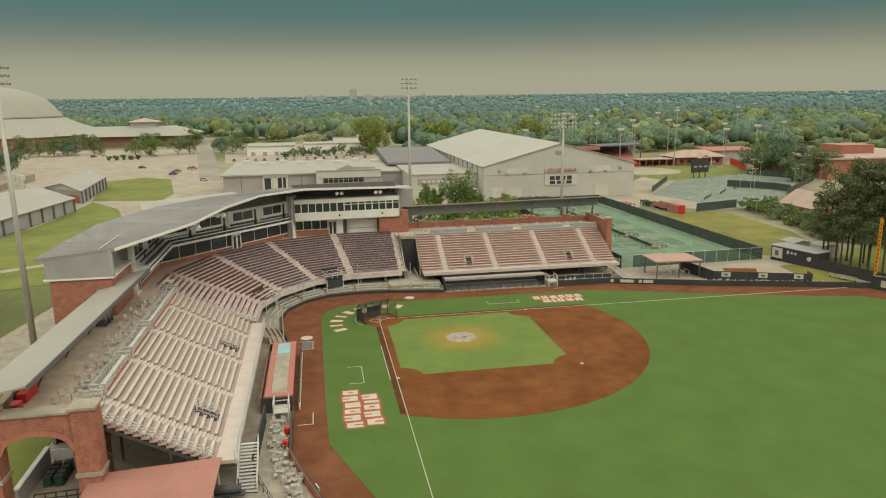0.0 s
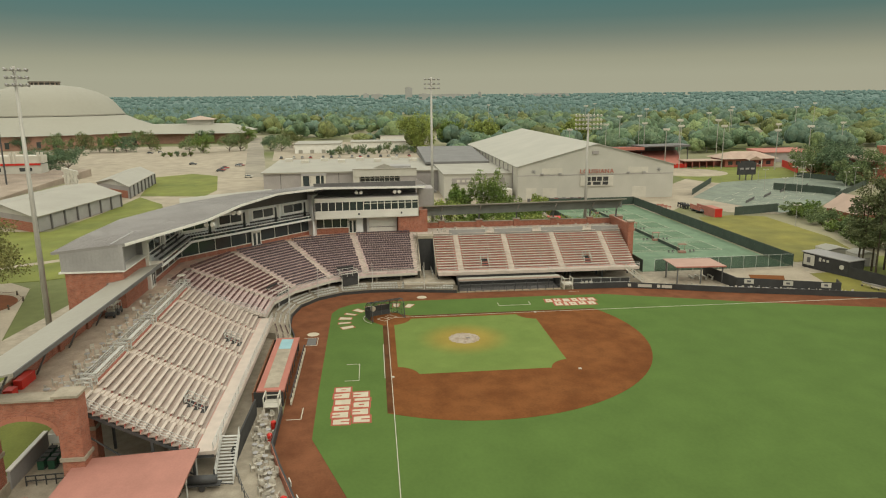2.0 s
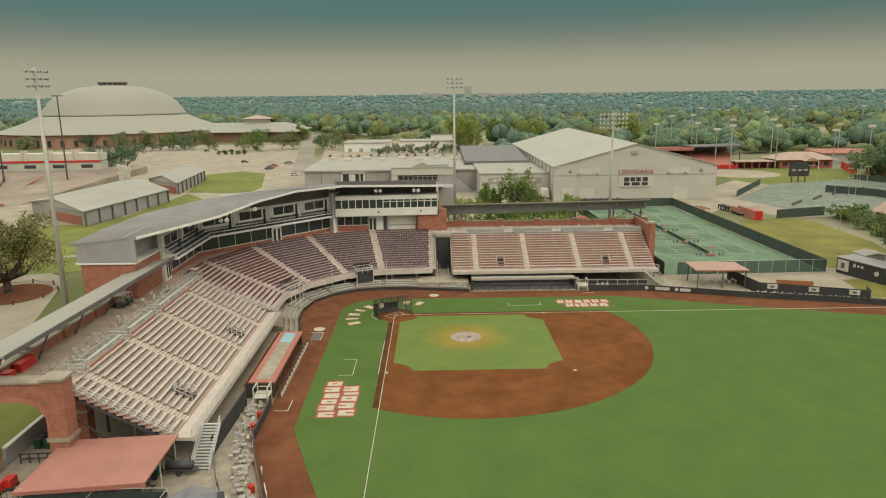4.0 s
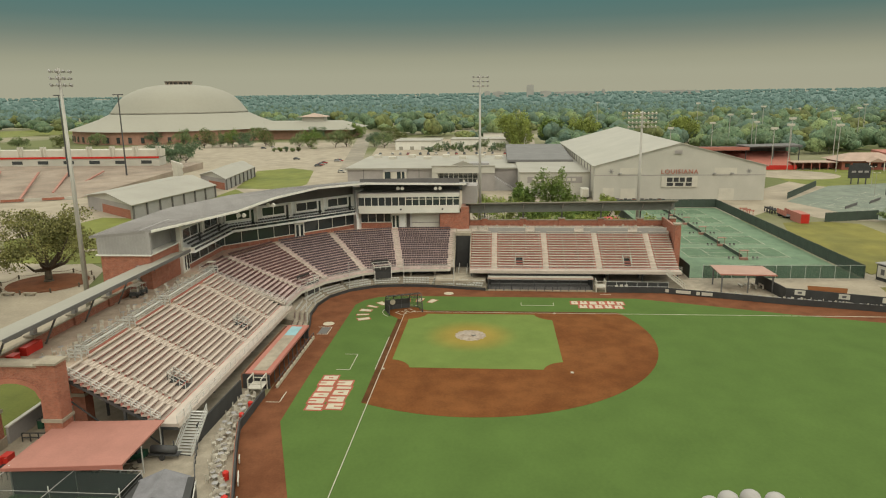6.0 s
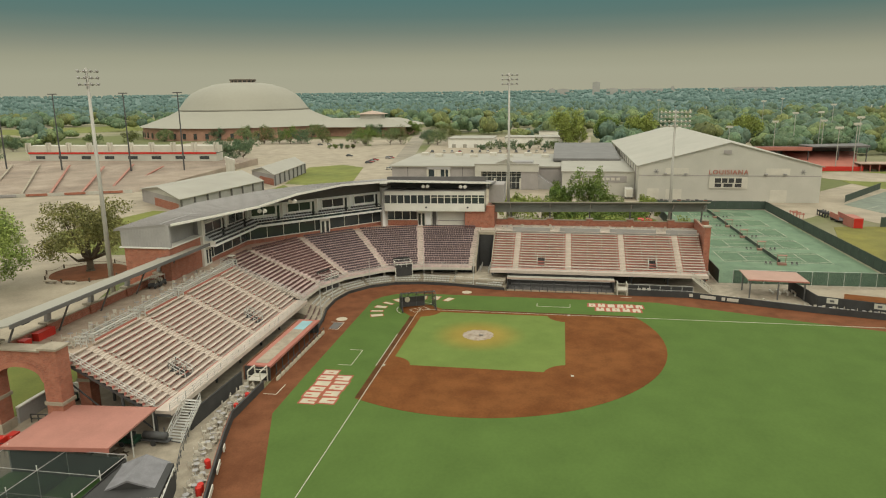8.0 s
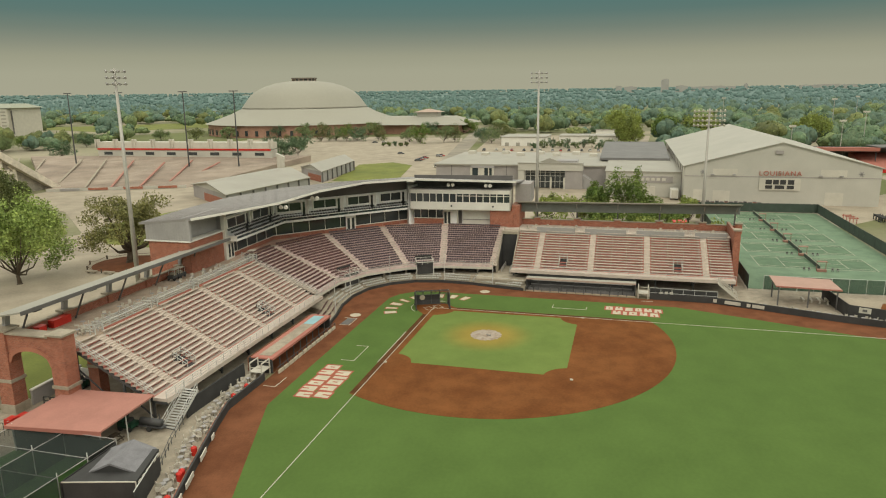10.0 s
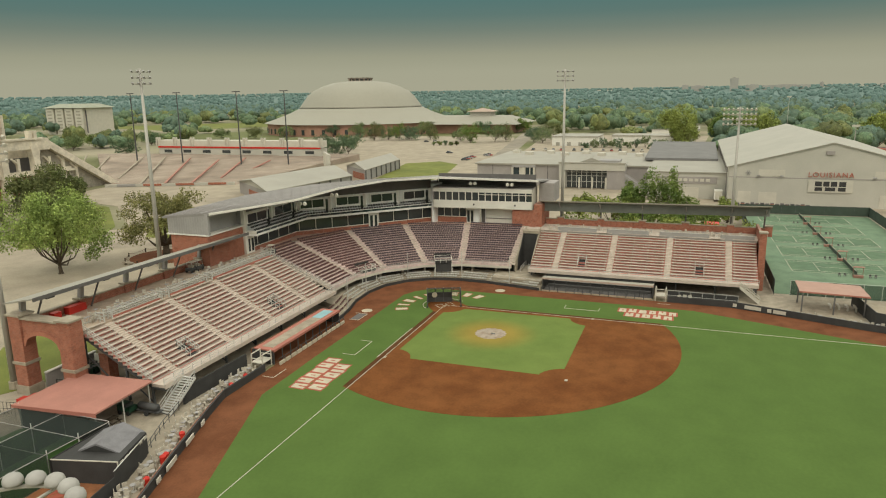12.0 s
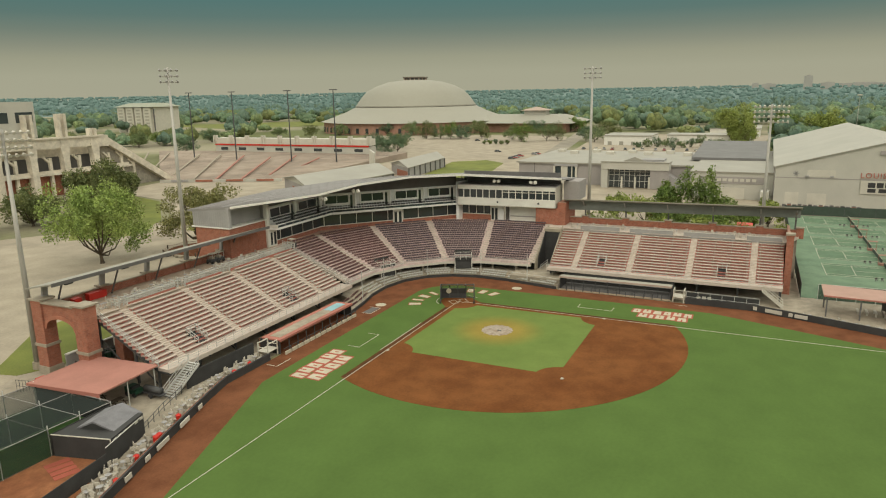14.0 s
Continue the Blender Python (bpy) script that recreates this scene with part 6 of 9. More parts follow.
# ---- softball park ----
M_FADED = mat("faded_pink_roof", (0.40, 0.29, 0.23), 0.75, 0.12, 0.3)
M_CLUB = mat("deep_red_brick", (0.33, 0.115, 0.085), 0.85, 0.2, 0.4)
sp = thing("softball_clubhouse", (-244, 204, 0), "low red brick softball clubhouse with a pinkish hipped roof", "building")
part("wall", G().box(-258, -241, 191, 219, 0, 4.5), M_CLUB, sp)
part("roof", G().add([(-260, 189, 4.5), (-239, 189, 4.5), (-239, 221, 4.5), (-260, 221, 4.5), (-249, 198, 8), (-249, 212, 8)], [(0, 1, 4), (1, 2, 5, 4), (2, 3, 5), (3, 0, 4, 5), (3, 2, 1, 0)]), M_FADED, sp)
part("porch_roof", G().add([(-240, 201, 4.6), (-235, 201, 4.3), (-235, 209, 4.3), (-240, 209, 4.6), (-241, 205, 7.0), (-235, 205, 6.2)], [(0, 1, 5, 4), (1, 2, 5), (2, 3, 4, 5), (3, 2, 1, 0)]), M_FADED, sp)
for y in (201.5, 208.5):
    part("porch_post", G().beam((-235.3, y, 0), (-235.3, y, 4.3), 0.35, 0.35), M_TRIM, sp)
for i in range(6):
    part("window", G().box(-241, -240.9, 192.5 + i * 4.4, 195 + i * 4.4, 1.2, 3.2), M_GLASS, sp)
lw = thing("dugout_shed", (-246, 180, 0), "low open shed with a pale roof on red posts", "shed")
part("roof", G().prism([(-252, 168), (-242, 168), (-242, 190), (-252, 190)], 3.4, 3.8), M_FADED, lw)
part("back_wall", G().box(-251.6, -251.2, 168.4, 189.6, 0, 3.4), M_CLUB, lw)
for i in range(6):
    part("post", G().beam((-242.4, 168.6 + i * 4.1, 0), (-242.4, 168.6 + i * 4.1, 3.4), 0.4, 0.4), M_CLUB, lw)
rl = thing("red_roofed_hall", (-270, 240, 0), "grey hall under a bright red metal roof", "building")
part("wall", G().box(-280, -263, 226, 256, 0, 5.6), M_GREY_MID, rl)
part("roof", G().prism([(-281, 225), (-262, 225), (-262, 257), (-281, 257)], 5.6, [7.0, 6.0, 6.0, 7.0]), M_RED_ROOF, rl)
sg = thing("softball_grandstand", (-258, 160, 0), "small softball grandstand under red and dark roofs", "grandstand")
part("seating", G().prism([(-244, 144), (-244, 168), (-268, 175), (-268, 140)][::-1], 0, [2, 2, 7.5, 7.5][::-1]), M_RED_ROOF, sg)
# Dark wall put in for the shade under the grandstand roofs.
part("back_screen", G().box(-269, -268.5, 122, 174, 0, 10.2), M_SOFFIT, sg)
part("roof", G().prism([(-254, 150), (-253, 176), (-270, 178), (-270, 148)][::-1], 10.6, [11.0, 11.6, 11.6, 11.0]), M_SOFFIT, sg)
part("roof", G().prism([(-252, 118), (-252, 149), (-270, 149), (-270, 118)][::-1], 9.2, [9.8, 9.8, 10.9, 10.9]), M_RED_ROOF, sg, "red sloping roof")
for y in (120, 134, 148, 162, 175):
    part("post", G().beam((-254, y, 0), (-254, y, 10.7 if y > 149 else 9.3), 0.4, 0.4), M_DARKSTEEL, sg)
part("front_wall", G().box(-243.6, -243.2, 142, 170, 0, 2.2), M_RED, sg, "bright red front wall")
setting("softball_dirt", G().prism(disc(-220, 160, 19, 30), -0.3, 0.03), M_PAVE, "pale clay softball infield", "infield")
setting("softball_grass", G().prism(disc(-200, 190, 44, 30), -0.3, 0.015), M_LAWN, "green softball outfield", "lawn")
ss = thing("softball_scoreboard", (-183, 170, 0), "black softball scoreboard on posts", "scoreboard")
part("board", G().box(-183.4, -183, 166, 175, 2.6, 8.2), M_BLACK, ss)
part("crown_board", G().box(-183.4, -183, 167.5, 173.5, 8.2, 9.0), M_BLACK, ss)
for y in (167.5, 170.5, 173.5):
    part("post", G().beam((-183.3, y, 0), (-183.3, y, 2.6), 0.4, 0.4), M_DARKSTEEL, ss)
for i in range(3):
    part("display_bar", G().box(-183, -182.9, 167.3 + i * 2.6, 169 + i * 2.6, 5, 5.8), M_GREY_MID, ss)
for x, y, h in ((-245, 158, 20), (-240, 164, 22), (-232, 184, 22), (-222, 208, 20), (-216, 222, 22), (-290, 250, 20), (-300, 300, 20), (-268, 176, 24), (-262, 196, 24), (-345, 232, 26), (-372, 262, 27), (-402, 210, 28), (-440, 300, 28), (-420, 344, 28), (-460, 180, 30), (-480, 400, 30), (-350, 170, 24), (-365, 190, 24), (-600, 120, 30), (-620, 240, 30), (-320, 150, 20), (-330, 180, 20), (-300, 120, 18)):
    court_light(x, y, h, "softball lights")
w = thing("red_wall", (-215, 205, 0), "bright red outfield fence of the softball park", "fence")
part("panel", G().beam((-238, 222, 2), (-205, 210, 2), 0.2, 3.6), M_RED, w)
w = thing("brick_hall", (-190, 245, 0), "red brick building with a pale flat roof", "building")
part("wall", G().box(-215, -160, 221, 290, 0, 9), M_BRICK, w)
part("roof", G().box(-216, -159, 220, 291, 9, 9.7), M_FADED, w)
part("penthouse", G().box(-196, -180, 244, 262, 9.7, 14), M_BRICK, w)
w = thing("brick_house", (-80, 146, 0), "small brick house half hidden by trees", "house")
part("wall", G().box(-84, -70, 142, 153, 0, 3.6), M_BRICK, w)
part("gable", G().add([(-70.02, 142, 3.6), (-70.02, 153, 3.6), (-70.02, 147.5, 7.4)], [(0, 1, 2)]), M_FADED, w, "pinkish gable")
part("roof", G().add([(-85, 141, 3.6), (-69, 141, 3.6), (-69, 154, 3.6), (-85, 154, 3.6), (-85, 147.5, 7.9), (-69, 147.5, 7.9)], [(0, 1, 5, 4), (2, 3, 4, 5), (1, 2, 5), (3, 0, 4), (3, 2, 1, 0)]), M_FADED, w)

# red containers and carts behind the courts
c = thing("container", (-93.5, 109.2, -0.06), "red steel storage container", "container", "containers")
part("body", G().box(-97.5, -90.4, 107.9, 110.6, -0.06, 2.9), M_RED_ROOF, c)
part("door_frame", G().box(-90.4, -90.3, 108.1, 110.4, 0.1, 2.8), M_RED, c)
c = thing("cargo_trailer", (-103, 108.2, -0.06), "open trailer with red side boards", "trailer")
part("bed", G().box(-106.4, -98.6, 107.2, 109.6, 0.6, 0.8), M_SOFFIT, c)
for y in (107.2, 109.6):
    for i in range(5):
        part("side_board", G().box(-106.3 + i * 1.55, -105.0 + i * 1.55, y - 0.05, y + 0.05, 0.8, 2.3), M_RED_ROOF, c)
for x in (-104.5, -101.0):
    part("wheel", G().tube((x, 107.0, 0.3), (x, 109.8, 0.3), 0.36, n=10), M_BLACK, c)
for i in range(6):
    x, y = -113.5 + i * 1.1, 107.0 + 0.3 * (i % 2)
    b = thing("equipment_rack", (x, y, -0.06), "small dark equipment rack on the paving", "rack", "equipment racks")
    part("frame", G().box(x - 0.35, x + 0.35, y - 0.9, y - 0.8, -0.06, 1.7).box(x - 0.35, x + 0.35, y + 0.8, y + 0.9, -0.06, 1.7).box(x - 0.35, x + 0.35, y - 0.8, y + 0.8, 1.0, 1.5), M_BLACK, b)
for i in range(3):
    x, y = -109 + i * 2.6, 97.6 + 0.2 * i
    b = thing("blocking_sled", (x, y, -0.06), "red tubular sledge frame beside the court fence", "sled", "training sleds")
    part("post", G().beam((x, y - 0.9, -0.06), (x, y - 0.9, 2.0), 0.18, 0.18), M_RED_ROOF, b)
    part("post", G().beam((x, y + 0.9, -0.06), (x, y + 0.9, 2.0), 0.18, 0.18), M_RED_ROOF, b)
    part("crossbar", G().beam((x, y - 1.3, 1.7), (x, y + 1.3, 1.7), 0.2, 0.3), M_RED_ROOF, b)
for i in range(15):
    y = 56.4 + i * 1.5
    m_ = (M_SOFFIT, M_BRICK, M_BLACK)[i * 7 % 3]
    b = thing("storage_crate", (-132.4, y, 0), "dark or reddish storage crate in a row by the hall", "crate", "crates by the hall")
    part("box", G().box(-133.0, -131.8, y - 0.55, y + 0.5, -0.03, 1.25 + 0.2 * (i % 2)), m_, b)
    part("lid", G().box(-133.05, -131.75, y - 0.6, y + 0.55, 1.25 + 0.2 * (i % 2), 1.36 + 0.2 * (i % 2)), M_SOFFIT, b)
tr_ = thing("white_box_trailer", (-143, 50.5, 0), "white box trailer parked against the wing", "trailer")
part("box", G().box(-146.5, -141.5, 49.2, 51.8, 0.7, 3.9), M_TRIM, tr_)
part("cab_door", G().box(-141.5, -141.42, 49.5, 51.5, 0.9, 3.6), M_WHITE, tr_)
for y in (49.3, 51.7):
    part("wheel", G().tube((-142.6, y - 0.15, 0.42), (-142.6, y + 0.15, 0.42), 0.45, n=12), M_BLACK, tr_)
ks = thing("red_kiosk", (-60, 46.8, 0), "small red kiosk behind the third base stand", "kiosk")
part("body", G().box(-61.5, -58.5, 45.4, 48.2, -0.02, 6.9), M_RED_ROOF, ks)
part("roof", G().box(-61.8, -58.2, 45.1, 48.5, 6.9, 7.1), M_RED, ks)
# ---- planting ----
tree(-19.0, -81.4, 16.6, 11.4, M_LEAF_OAK, "wide old live oak with thin yellow-green leaves", 3, 0.85, 13000, 0.46, -0.6, 0.16, 12, "oak_tree", 0.34, low=0.02, limb=0.6)
tree(3.2, -91.5, 22.0, 11.2, M_LEAF_FRESH, "tall fresh green tree beside the car park", 5, 0.45, 22000, 0.46, 0.3, 0.10, 15, flat=0.30, low=0.08)
for i, (x, y, h, s) in enumerate(((-44, -156, 14, 8), (-57, -163, 15, 9), (-24, -156, 11, 10), (-72, -172, 10, 6), (-4, -160, 11, 10))):
    tree(x, y, h, s, M_LEAF, "dark green tree below the football stand", 20 + i, 0.4, 8000, 0.62, 0, 0.08, 10, group="stadium trees", flat=0.5, low=0.1)
tree(-384, 30, 27, 14, M_LEAF_YEL, "large bright yellow-green tree", 9, 0.6, 9000, 0.95, 0, 0.08, 11, low=0.12)
tree(-390, 150, 24, 13, M_LEAF_YEL, "yellow-green tree behind the practice hall", 10, 0.6, 6000, 1.0, 0, 0.08, 9, group="spring trees")
tree(-400, 82, 24, 13, M_LEAF_YEL, "yellow-green tree behind the practice hall", 11, 0.6, 6000, 1.0, 0, 0.08, 9, group="spring trees")
tree(-425, 60, 22, 11, M_LEAF_GREEN, "green tree behind the practice hall", 12, 0.6, 5000, 1.1, 0, 0.14, 8, group="spring trees")
for i, (x, y, h, s, lf) in enumerate(((-92, 33, 14.5, 6.4, M_LEAF_GREEN), (-94, 25, 11.5, 4.2, M_LEAF_GREEN), (-88, 20, 7.4, 6, M_LEAF_YEL), (-90, 40, 8.0, 6, M_LEAF_GREEN), (-84, 46, 6.5, 5, M_LEAF_GREEN), (-86, 12, 8.0, 5, M_LEAF_YEL), (-80, 28, 7, 6, M_LEAF_GREEN), (-78, 38, 6.6, 5, M_LEAF_GREEN), (-97, 52, 6.5, 4.5, M_LEAF_YEL))):
    tree(x, y, h, s, lf, "bushy green tree behind the third base stand", 30 + i, 0.22, 4200, 0.55, 0, 0.10, 9, group="trees behind third base", flat=0.5)
for i, y in enumerate(np.arange(12, 56, 3.0)):
    rng = np.random.default_rng(60 + i)
    lb = [(-46 - rng.uniform(0, 3), y + rng.uniform(-1, 1), 7.0 + rng.uniform(-0.7, 1.1), 2.2, 2.2, 2.2) for _ in range(2)] + [(-47, y, 4, 2, 2, 4)]
    s = thing("shrub", (-47, y, 0), "dense green shrub behind the third base concourse", "shrub", "shrubs behind third base")
    part("stem", G().tube((-47, y, -0.05), (-47, y, 6), 0.12, 0.05, 6), M_WOOD_TRUNK, s)
    part("leaves", crown(G(), lb, 900, 0.45, rng), M_LEAF_GREEN if i % 3 == 1 else M_LEAF_YEL, s)
# pines by the left field corner
for i, (x, y, h) in enumerate(((-22.5, 107.5, 19), (-19.5, 108.6, 21), (-10.6, 109.4, 23), (-8.2, 110.9, 24), (-6.3, 113.2, 24), (-17.4, 114.2, 24), (-11.8, 116.0, 25), (-18.4, 105.3, 23), (-14.4, 105.6, 22), (-16.2, 109.8, 25), (-13.4, 109.7, 24), (-14.4, 112.7, 25), (-11.3, 112.1, 24), (-8.5, 114, 25), (-6, 117, 24), (-20, 112, 22), (-3.5, 120, 25), (-24, 117, 21))):
    rng = np.random.default_rng(80 + i)
    p = thing("pine_tree", (x, y, -0.06), "tall slender pine with bare lower trunk", "tree", "pines")
    g = G().tube((x, y, -0.1), (x + rng.uniform(-.4, .4), y, h * 0.9), 0.24, 0.06, 7)
    lb = []
    for k in range(15):
        a, z = rng.uniform(0, 6.28), h * rng.uniform(0.30, 0.97)
        r = (2.6 if z < h * 0.8 else 1.5) * rng.uniform(0.5, 1.0)
        c = (x + r * math.cos(a), y + r * math.sin(a), z)
        g.tube((x, y, z - 0.6), c, 0.06, 0.03, 5)
        lb.append((*c, 1.8, 1.8, 1.1))
    part("trunk", g, M_WOOD_TRUNK, p)
    part("needles", crown(G(), lb, 2700, 0.44, rng, 0.2), M_LEAF_PINE, p)
for i, (x, y) in enumerate(((-40, 126), (-48, 128), (-56, 131), (-64, 133), (-74, 134), (-84, 136), (-92, 137), (-36, 132), (-52, 138), (-60, 142))):
    tree(x, y, 3.8 + 0.7 * (i % 3), 4.8, M_LEAF_GREEN if i % 2 else M_LEAF_WOOD, "bushy low hedge tree along the grey courts", 100 + i, 0.2, 3200, 0.45, 0, 0.04, 9, group="hedge trees", flat=0.55, low=0.1)
for i, (x, y, h, s) in enumerate(((-196, 212, 14, 12), (-180, 214, 13, 11), (-168, 222, 13, 10), (-205, 230, 15, 12), (-160, 205, 9, 7), (-30, 140, 12, 9), (-14, 140, 14, 9), (-45, 150, 12, 10))):
    tree(x, y, h, s, M_LEAF_DARK if i % 2 else M_LEAF_WOOD, "full dark green tree near the far courts", 120 + i, 0.4, 8000, 0.62, 0, 0.08, 10, group="court trees", flat=0.5, low=0.1)
near_lot = [(-469, -282), (-467, -255), (-429, -220), (-437, -210), (-432, -198), (-436, -190), (-502, -205), (-444, -174), (-429, -141), (-412, -127), (-526, -151), (-423, -110), (-431, -103), (-554, -125), (-554, -118), (-430, -80), (-417, -70), (-451, -66), (-607, -147), (-297, -194), (-293, -184), (-297, -176)]
far_lot = [(-335, -197), (-292, -413), (-320, -420), (-266, -335), (-460, -330), (-440, -350), (-430, -380), (-520, -340), (-350, -390), (-380, -420), (-400, -400)]
lot = [(x, y, 11 + (i * 7 % 5) * 0.8, 7.6 + (i * 3 % 4) * 0.8) for i, (x, y) in enumerate(near_lot)] + [(x, y, 10.5, 9) for x, y in far_lot]
lot += [(-382, -147 + 4.6 * k, 2.6 + (k % 3) * 0.5, 2.0) for k in range(5)]
for i, (x, y, h, s) in enumerate(lot):
    lf = (M_LEAF_DARK, M_LEAF_WOOD, M_LEAF, M_LEAF_WOOD, M_LEAF_GREEN)[i % 5] if not 18 < i < 22 else M_LEAF_DARK
    tree(x, y, h, s, lf, "round car park oak", 150 + i, 0.28, 3200, 0.16 + s * 0.055, 0, 0.10, 9, group="car park trees", flat=0.5, low=0.12)

for i in range(11):
    tree(-372 - (i * 5 % 4) * 3, -30 + i * 5.6, 4.0 + (i * 7 % 5) * 0.8, 3.6, M_LEAF_WOOD if i % 2 else M_LEAF_DARK, "small rounded shrub beside the warehouse yard", 400 + i, 0.10, 1300, 0.5, 0, 0.03, 7, name="shrub", group="yard shrubs", flat=0.6, low=0.0)

# woods to the horizon
rng = np.random.default_rng(7)
near, mid, far = [], [], []


def open_ground(x, y):
    if (x + 575) ** 2 + (y + 300) ** 2 < 165 ** 2:
        return True
    if x > -345 and y < 150 and y > -150:
        return True
    if x > -560 and -400 < y < -55:
        return True
    if x > -640 and abs(y + 64 + (x + 274) * -0.165 * -1) < 16:
        return True
    if x > -330 and y >= 150 and not (y > 300 or x > -100):
        return True
    if x > -480 and -70 < y < 30:
        return True
    if x > -260 and y <= -120:
        return True
    if x > -660 and -130 < y < -110:
        return True
    if x > -900 and y < -380 and x > -1100 and y + 1.1 * x > -1500 and y < -430:
        return rng.random() < 0.85
    return False


def rise_height(r):
    """The land beyond climbs gently to a long low ridge."""
    t = min(1.0, max(0.0, (r - 1900) / 2300))
    return -0.1 + 42.0 * t * t * (3 - 2 * t)


RISE_R = [1880, 2200, 2500, 2800, 3100, 3400, 3700, 4000, 4300, 4590]
g = G()
seg = 56
g.add([(r * math.cos(radians(100 + 160 * i / seg)), r * math.sin(radians(100 + 160 * i / seg)), rise_height(r) - 0.05) for r in RISE_R for i in range(seg + 1)],
      [(j * (seg + 1) + i, (j + 1) * (seg + 1) + i, (j + 1) * (seg + 1) + i + 1, j * (seg + 1) + i + 1) for j in range(len(RISE_R) - 1) for i in range(seg)])
g.add([(4590 * math.cos(radians(100 + 160 * i / seg)), 4590 * math.sin(radians(100 + 160 * i / seg)), z) for z in (-1.0, rise_height(4590) - 0.05) for i in range(seg + 1)],
      [(i, seg + 1 + i, seg + 2 + i, i + 1) for i in range(seg)])
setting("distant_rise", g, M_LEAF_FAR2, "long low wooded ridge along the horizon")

while len(near) < 1900:
    x, y = rng.uniform(-1000, -250), rng.uniform(-1000, 900)
    if open_ground(x, y) or noise.noise((x * 0.008, y * 0.008, 3)) < -0.28:
        continue
    big = rng.random() < 0.3
    near.append((x, y, rng.uniform(14, 20) if big else rng.uniform(8, 15), rng.uniform(9, 13) if big else rng.uniform(5, 9), -0.06))
while len(mid) < 4800:
    x, y = rng.uniform(-2200, -1000), rng.uniform(-2000, 2200)
    if noise.noise((x * 0.004, y * 0.004, 8)) < -0.3:
        continue
    mid.append((x, y, rng.uniform(10, 19), rng.uniform(5.5, 10.5), -0.06))
while len(far) < 5200:
    r, a = rng.uniform(2200, 4400), rng.uniform(110, 250)
    x, y = r * math.cos(radians(a)), r * math.sin(radians(a))
    far.append((x, y, rng.uniform(15, 18), rng.uniform(10, 17), rise_height(r)))
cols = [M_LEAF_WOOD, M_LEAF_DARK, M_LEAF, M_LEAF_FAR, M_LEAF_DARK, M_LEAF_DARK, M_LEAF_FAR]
close = [p for p in near if p[0] > -520]
near = [p for p in near if p[0] <= -520]
for k in range(7):
    woods("woods", close[k::7], cols[k], "dense mixed broadleaf trees at the edge of the campus", 320 + k, 8, 260, 0.95)
    woods("woods", near[k::7], cols[k], "dense mixed broadleaf woods beyond the campus", 300 + k, 5, 75, 1.25)
SMALL = ((-0.5, 0.85), (0.2, 0.97), (0.85, 0.4))
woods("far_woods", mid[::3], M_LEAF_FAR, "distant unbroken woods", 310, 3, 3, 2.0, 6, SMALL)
woods("far_woods", mid[1::3], M_LEAF_FAR2, "distant unbroken woods with bluish haze in their colour", 311, 3, 3, 2.0, 6, SMALL)
woods("far_woods", mid[2::3], M_LEAF_FAR2, "distant unbroken woods with bluish haze in their colour", 313, 3, 3, 2.0, 6, SMALL)
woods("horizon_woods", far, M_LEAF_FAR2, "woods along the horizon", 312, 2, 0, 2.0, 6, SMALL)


# cars by the street and in the car park
def car(x, y, rot, paint, label):
    c = thing("car", (x, y, 0), label, "car", "parked cars")
    r = Matrix.Rotation(radians(rot), 3, 'Z')

    def place(g):
        g.v = [tuple(r @ Vector(p) + Vector((x, y, -0.02))) for p in g.v]
        return g
    part("body", place(G().prism([(-2.2, -0.85), (2.1, -0.85), (2.25, -0.5), (2.25, 0.5), (2.1, 0.85), (-2.2, 0.85)], 0.3, [0.95, 0.82, 0.75, 0.75, 0.82, 0.95])), paint, c)
    top = G().add([(-1.9, -0.8, 0.9), (1.0, -0.8, 0.85), (1.0, 0.8, 0.85), (-1.9, 0.8, 0.9), (-1.4, -0.65, 1.45), (0.3, -0.65, 1.45), (0.3, 0.65, 1.45), (-1.4, 0.65, 1.45)],
                  [(3, 2, 1, 0), (4, 5, 6, 7), (0, 1, 5, 4), (1, 2, 6, 5), (2, 3, 7, 6), (3, 0, 4, 7)])
    part("cabin", place(top), M_GLASS, c)
    part("roof", place(G().box(-1.42, 0.32, -0.67, 0.67, 1.45, 1.5)), paint, c)
    for wx in (-1.35, 1.35):
        for wy in (-0.8, 0.8):
            part("wheel", place(G().tube((wx, wy - 0.12, 0.33), (wx, wy + 0.12, 0.33), 0.33, 0.33, 12)), M_BLACK, c)


M_CAR_RED = mat("car_red", (0.35, 0.05, 0.04), 0.35, 0.05)
rng = np.random.default_rng(23)
for x, y, rot, m, lab in ((-271, -85.5, 100, M_DARKSTEEL, "dark car"), (-276, -85.8, 100, M_CAR_RED, "red car"), (-281.5, -86, 100, M_GREY, "grey car"), (-288, -86, 100, M_CAR_RED, "red car"), (-301, -81, 60, M_GREY, "grey car"), (-304, -80, 60, M_CAR_RED, "red car"),
                          (-316, -111, 95, M_DARKSTEEL, "dark car"), (-238, -64.5, 80, M_WHITE, "white car"),
                          *((-349 - 0.08 * k, -62 + 6.4 * k + (k * 5 % 3), 4 * (k % 3), (M_DARKSTEEL, M_GREY, M_DARKSTEEL, M_WHITE, M_CAR_RED)[k * 3 % 5], ("dark car", "grey car", "dark car", "white car", "red car")[k * 3 % 5]) for k in range(14)),
                          (-420, -160, 95, M_WHITE, "white car"), (-415, -166, 95, M_DARKSTEEL, "dark car")):
    car(x, y, rot, m, lab + " parked on pale paving")

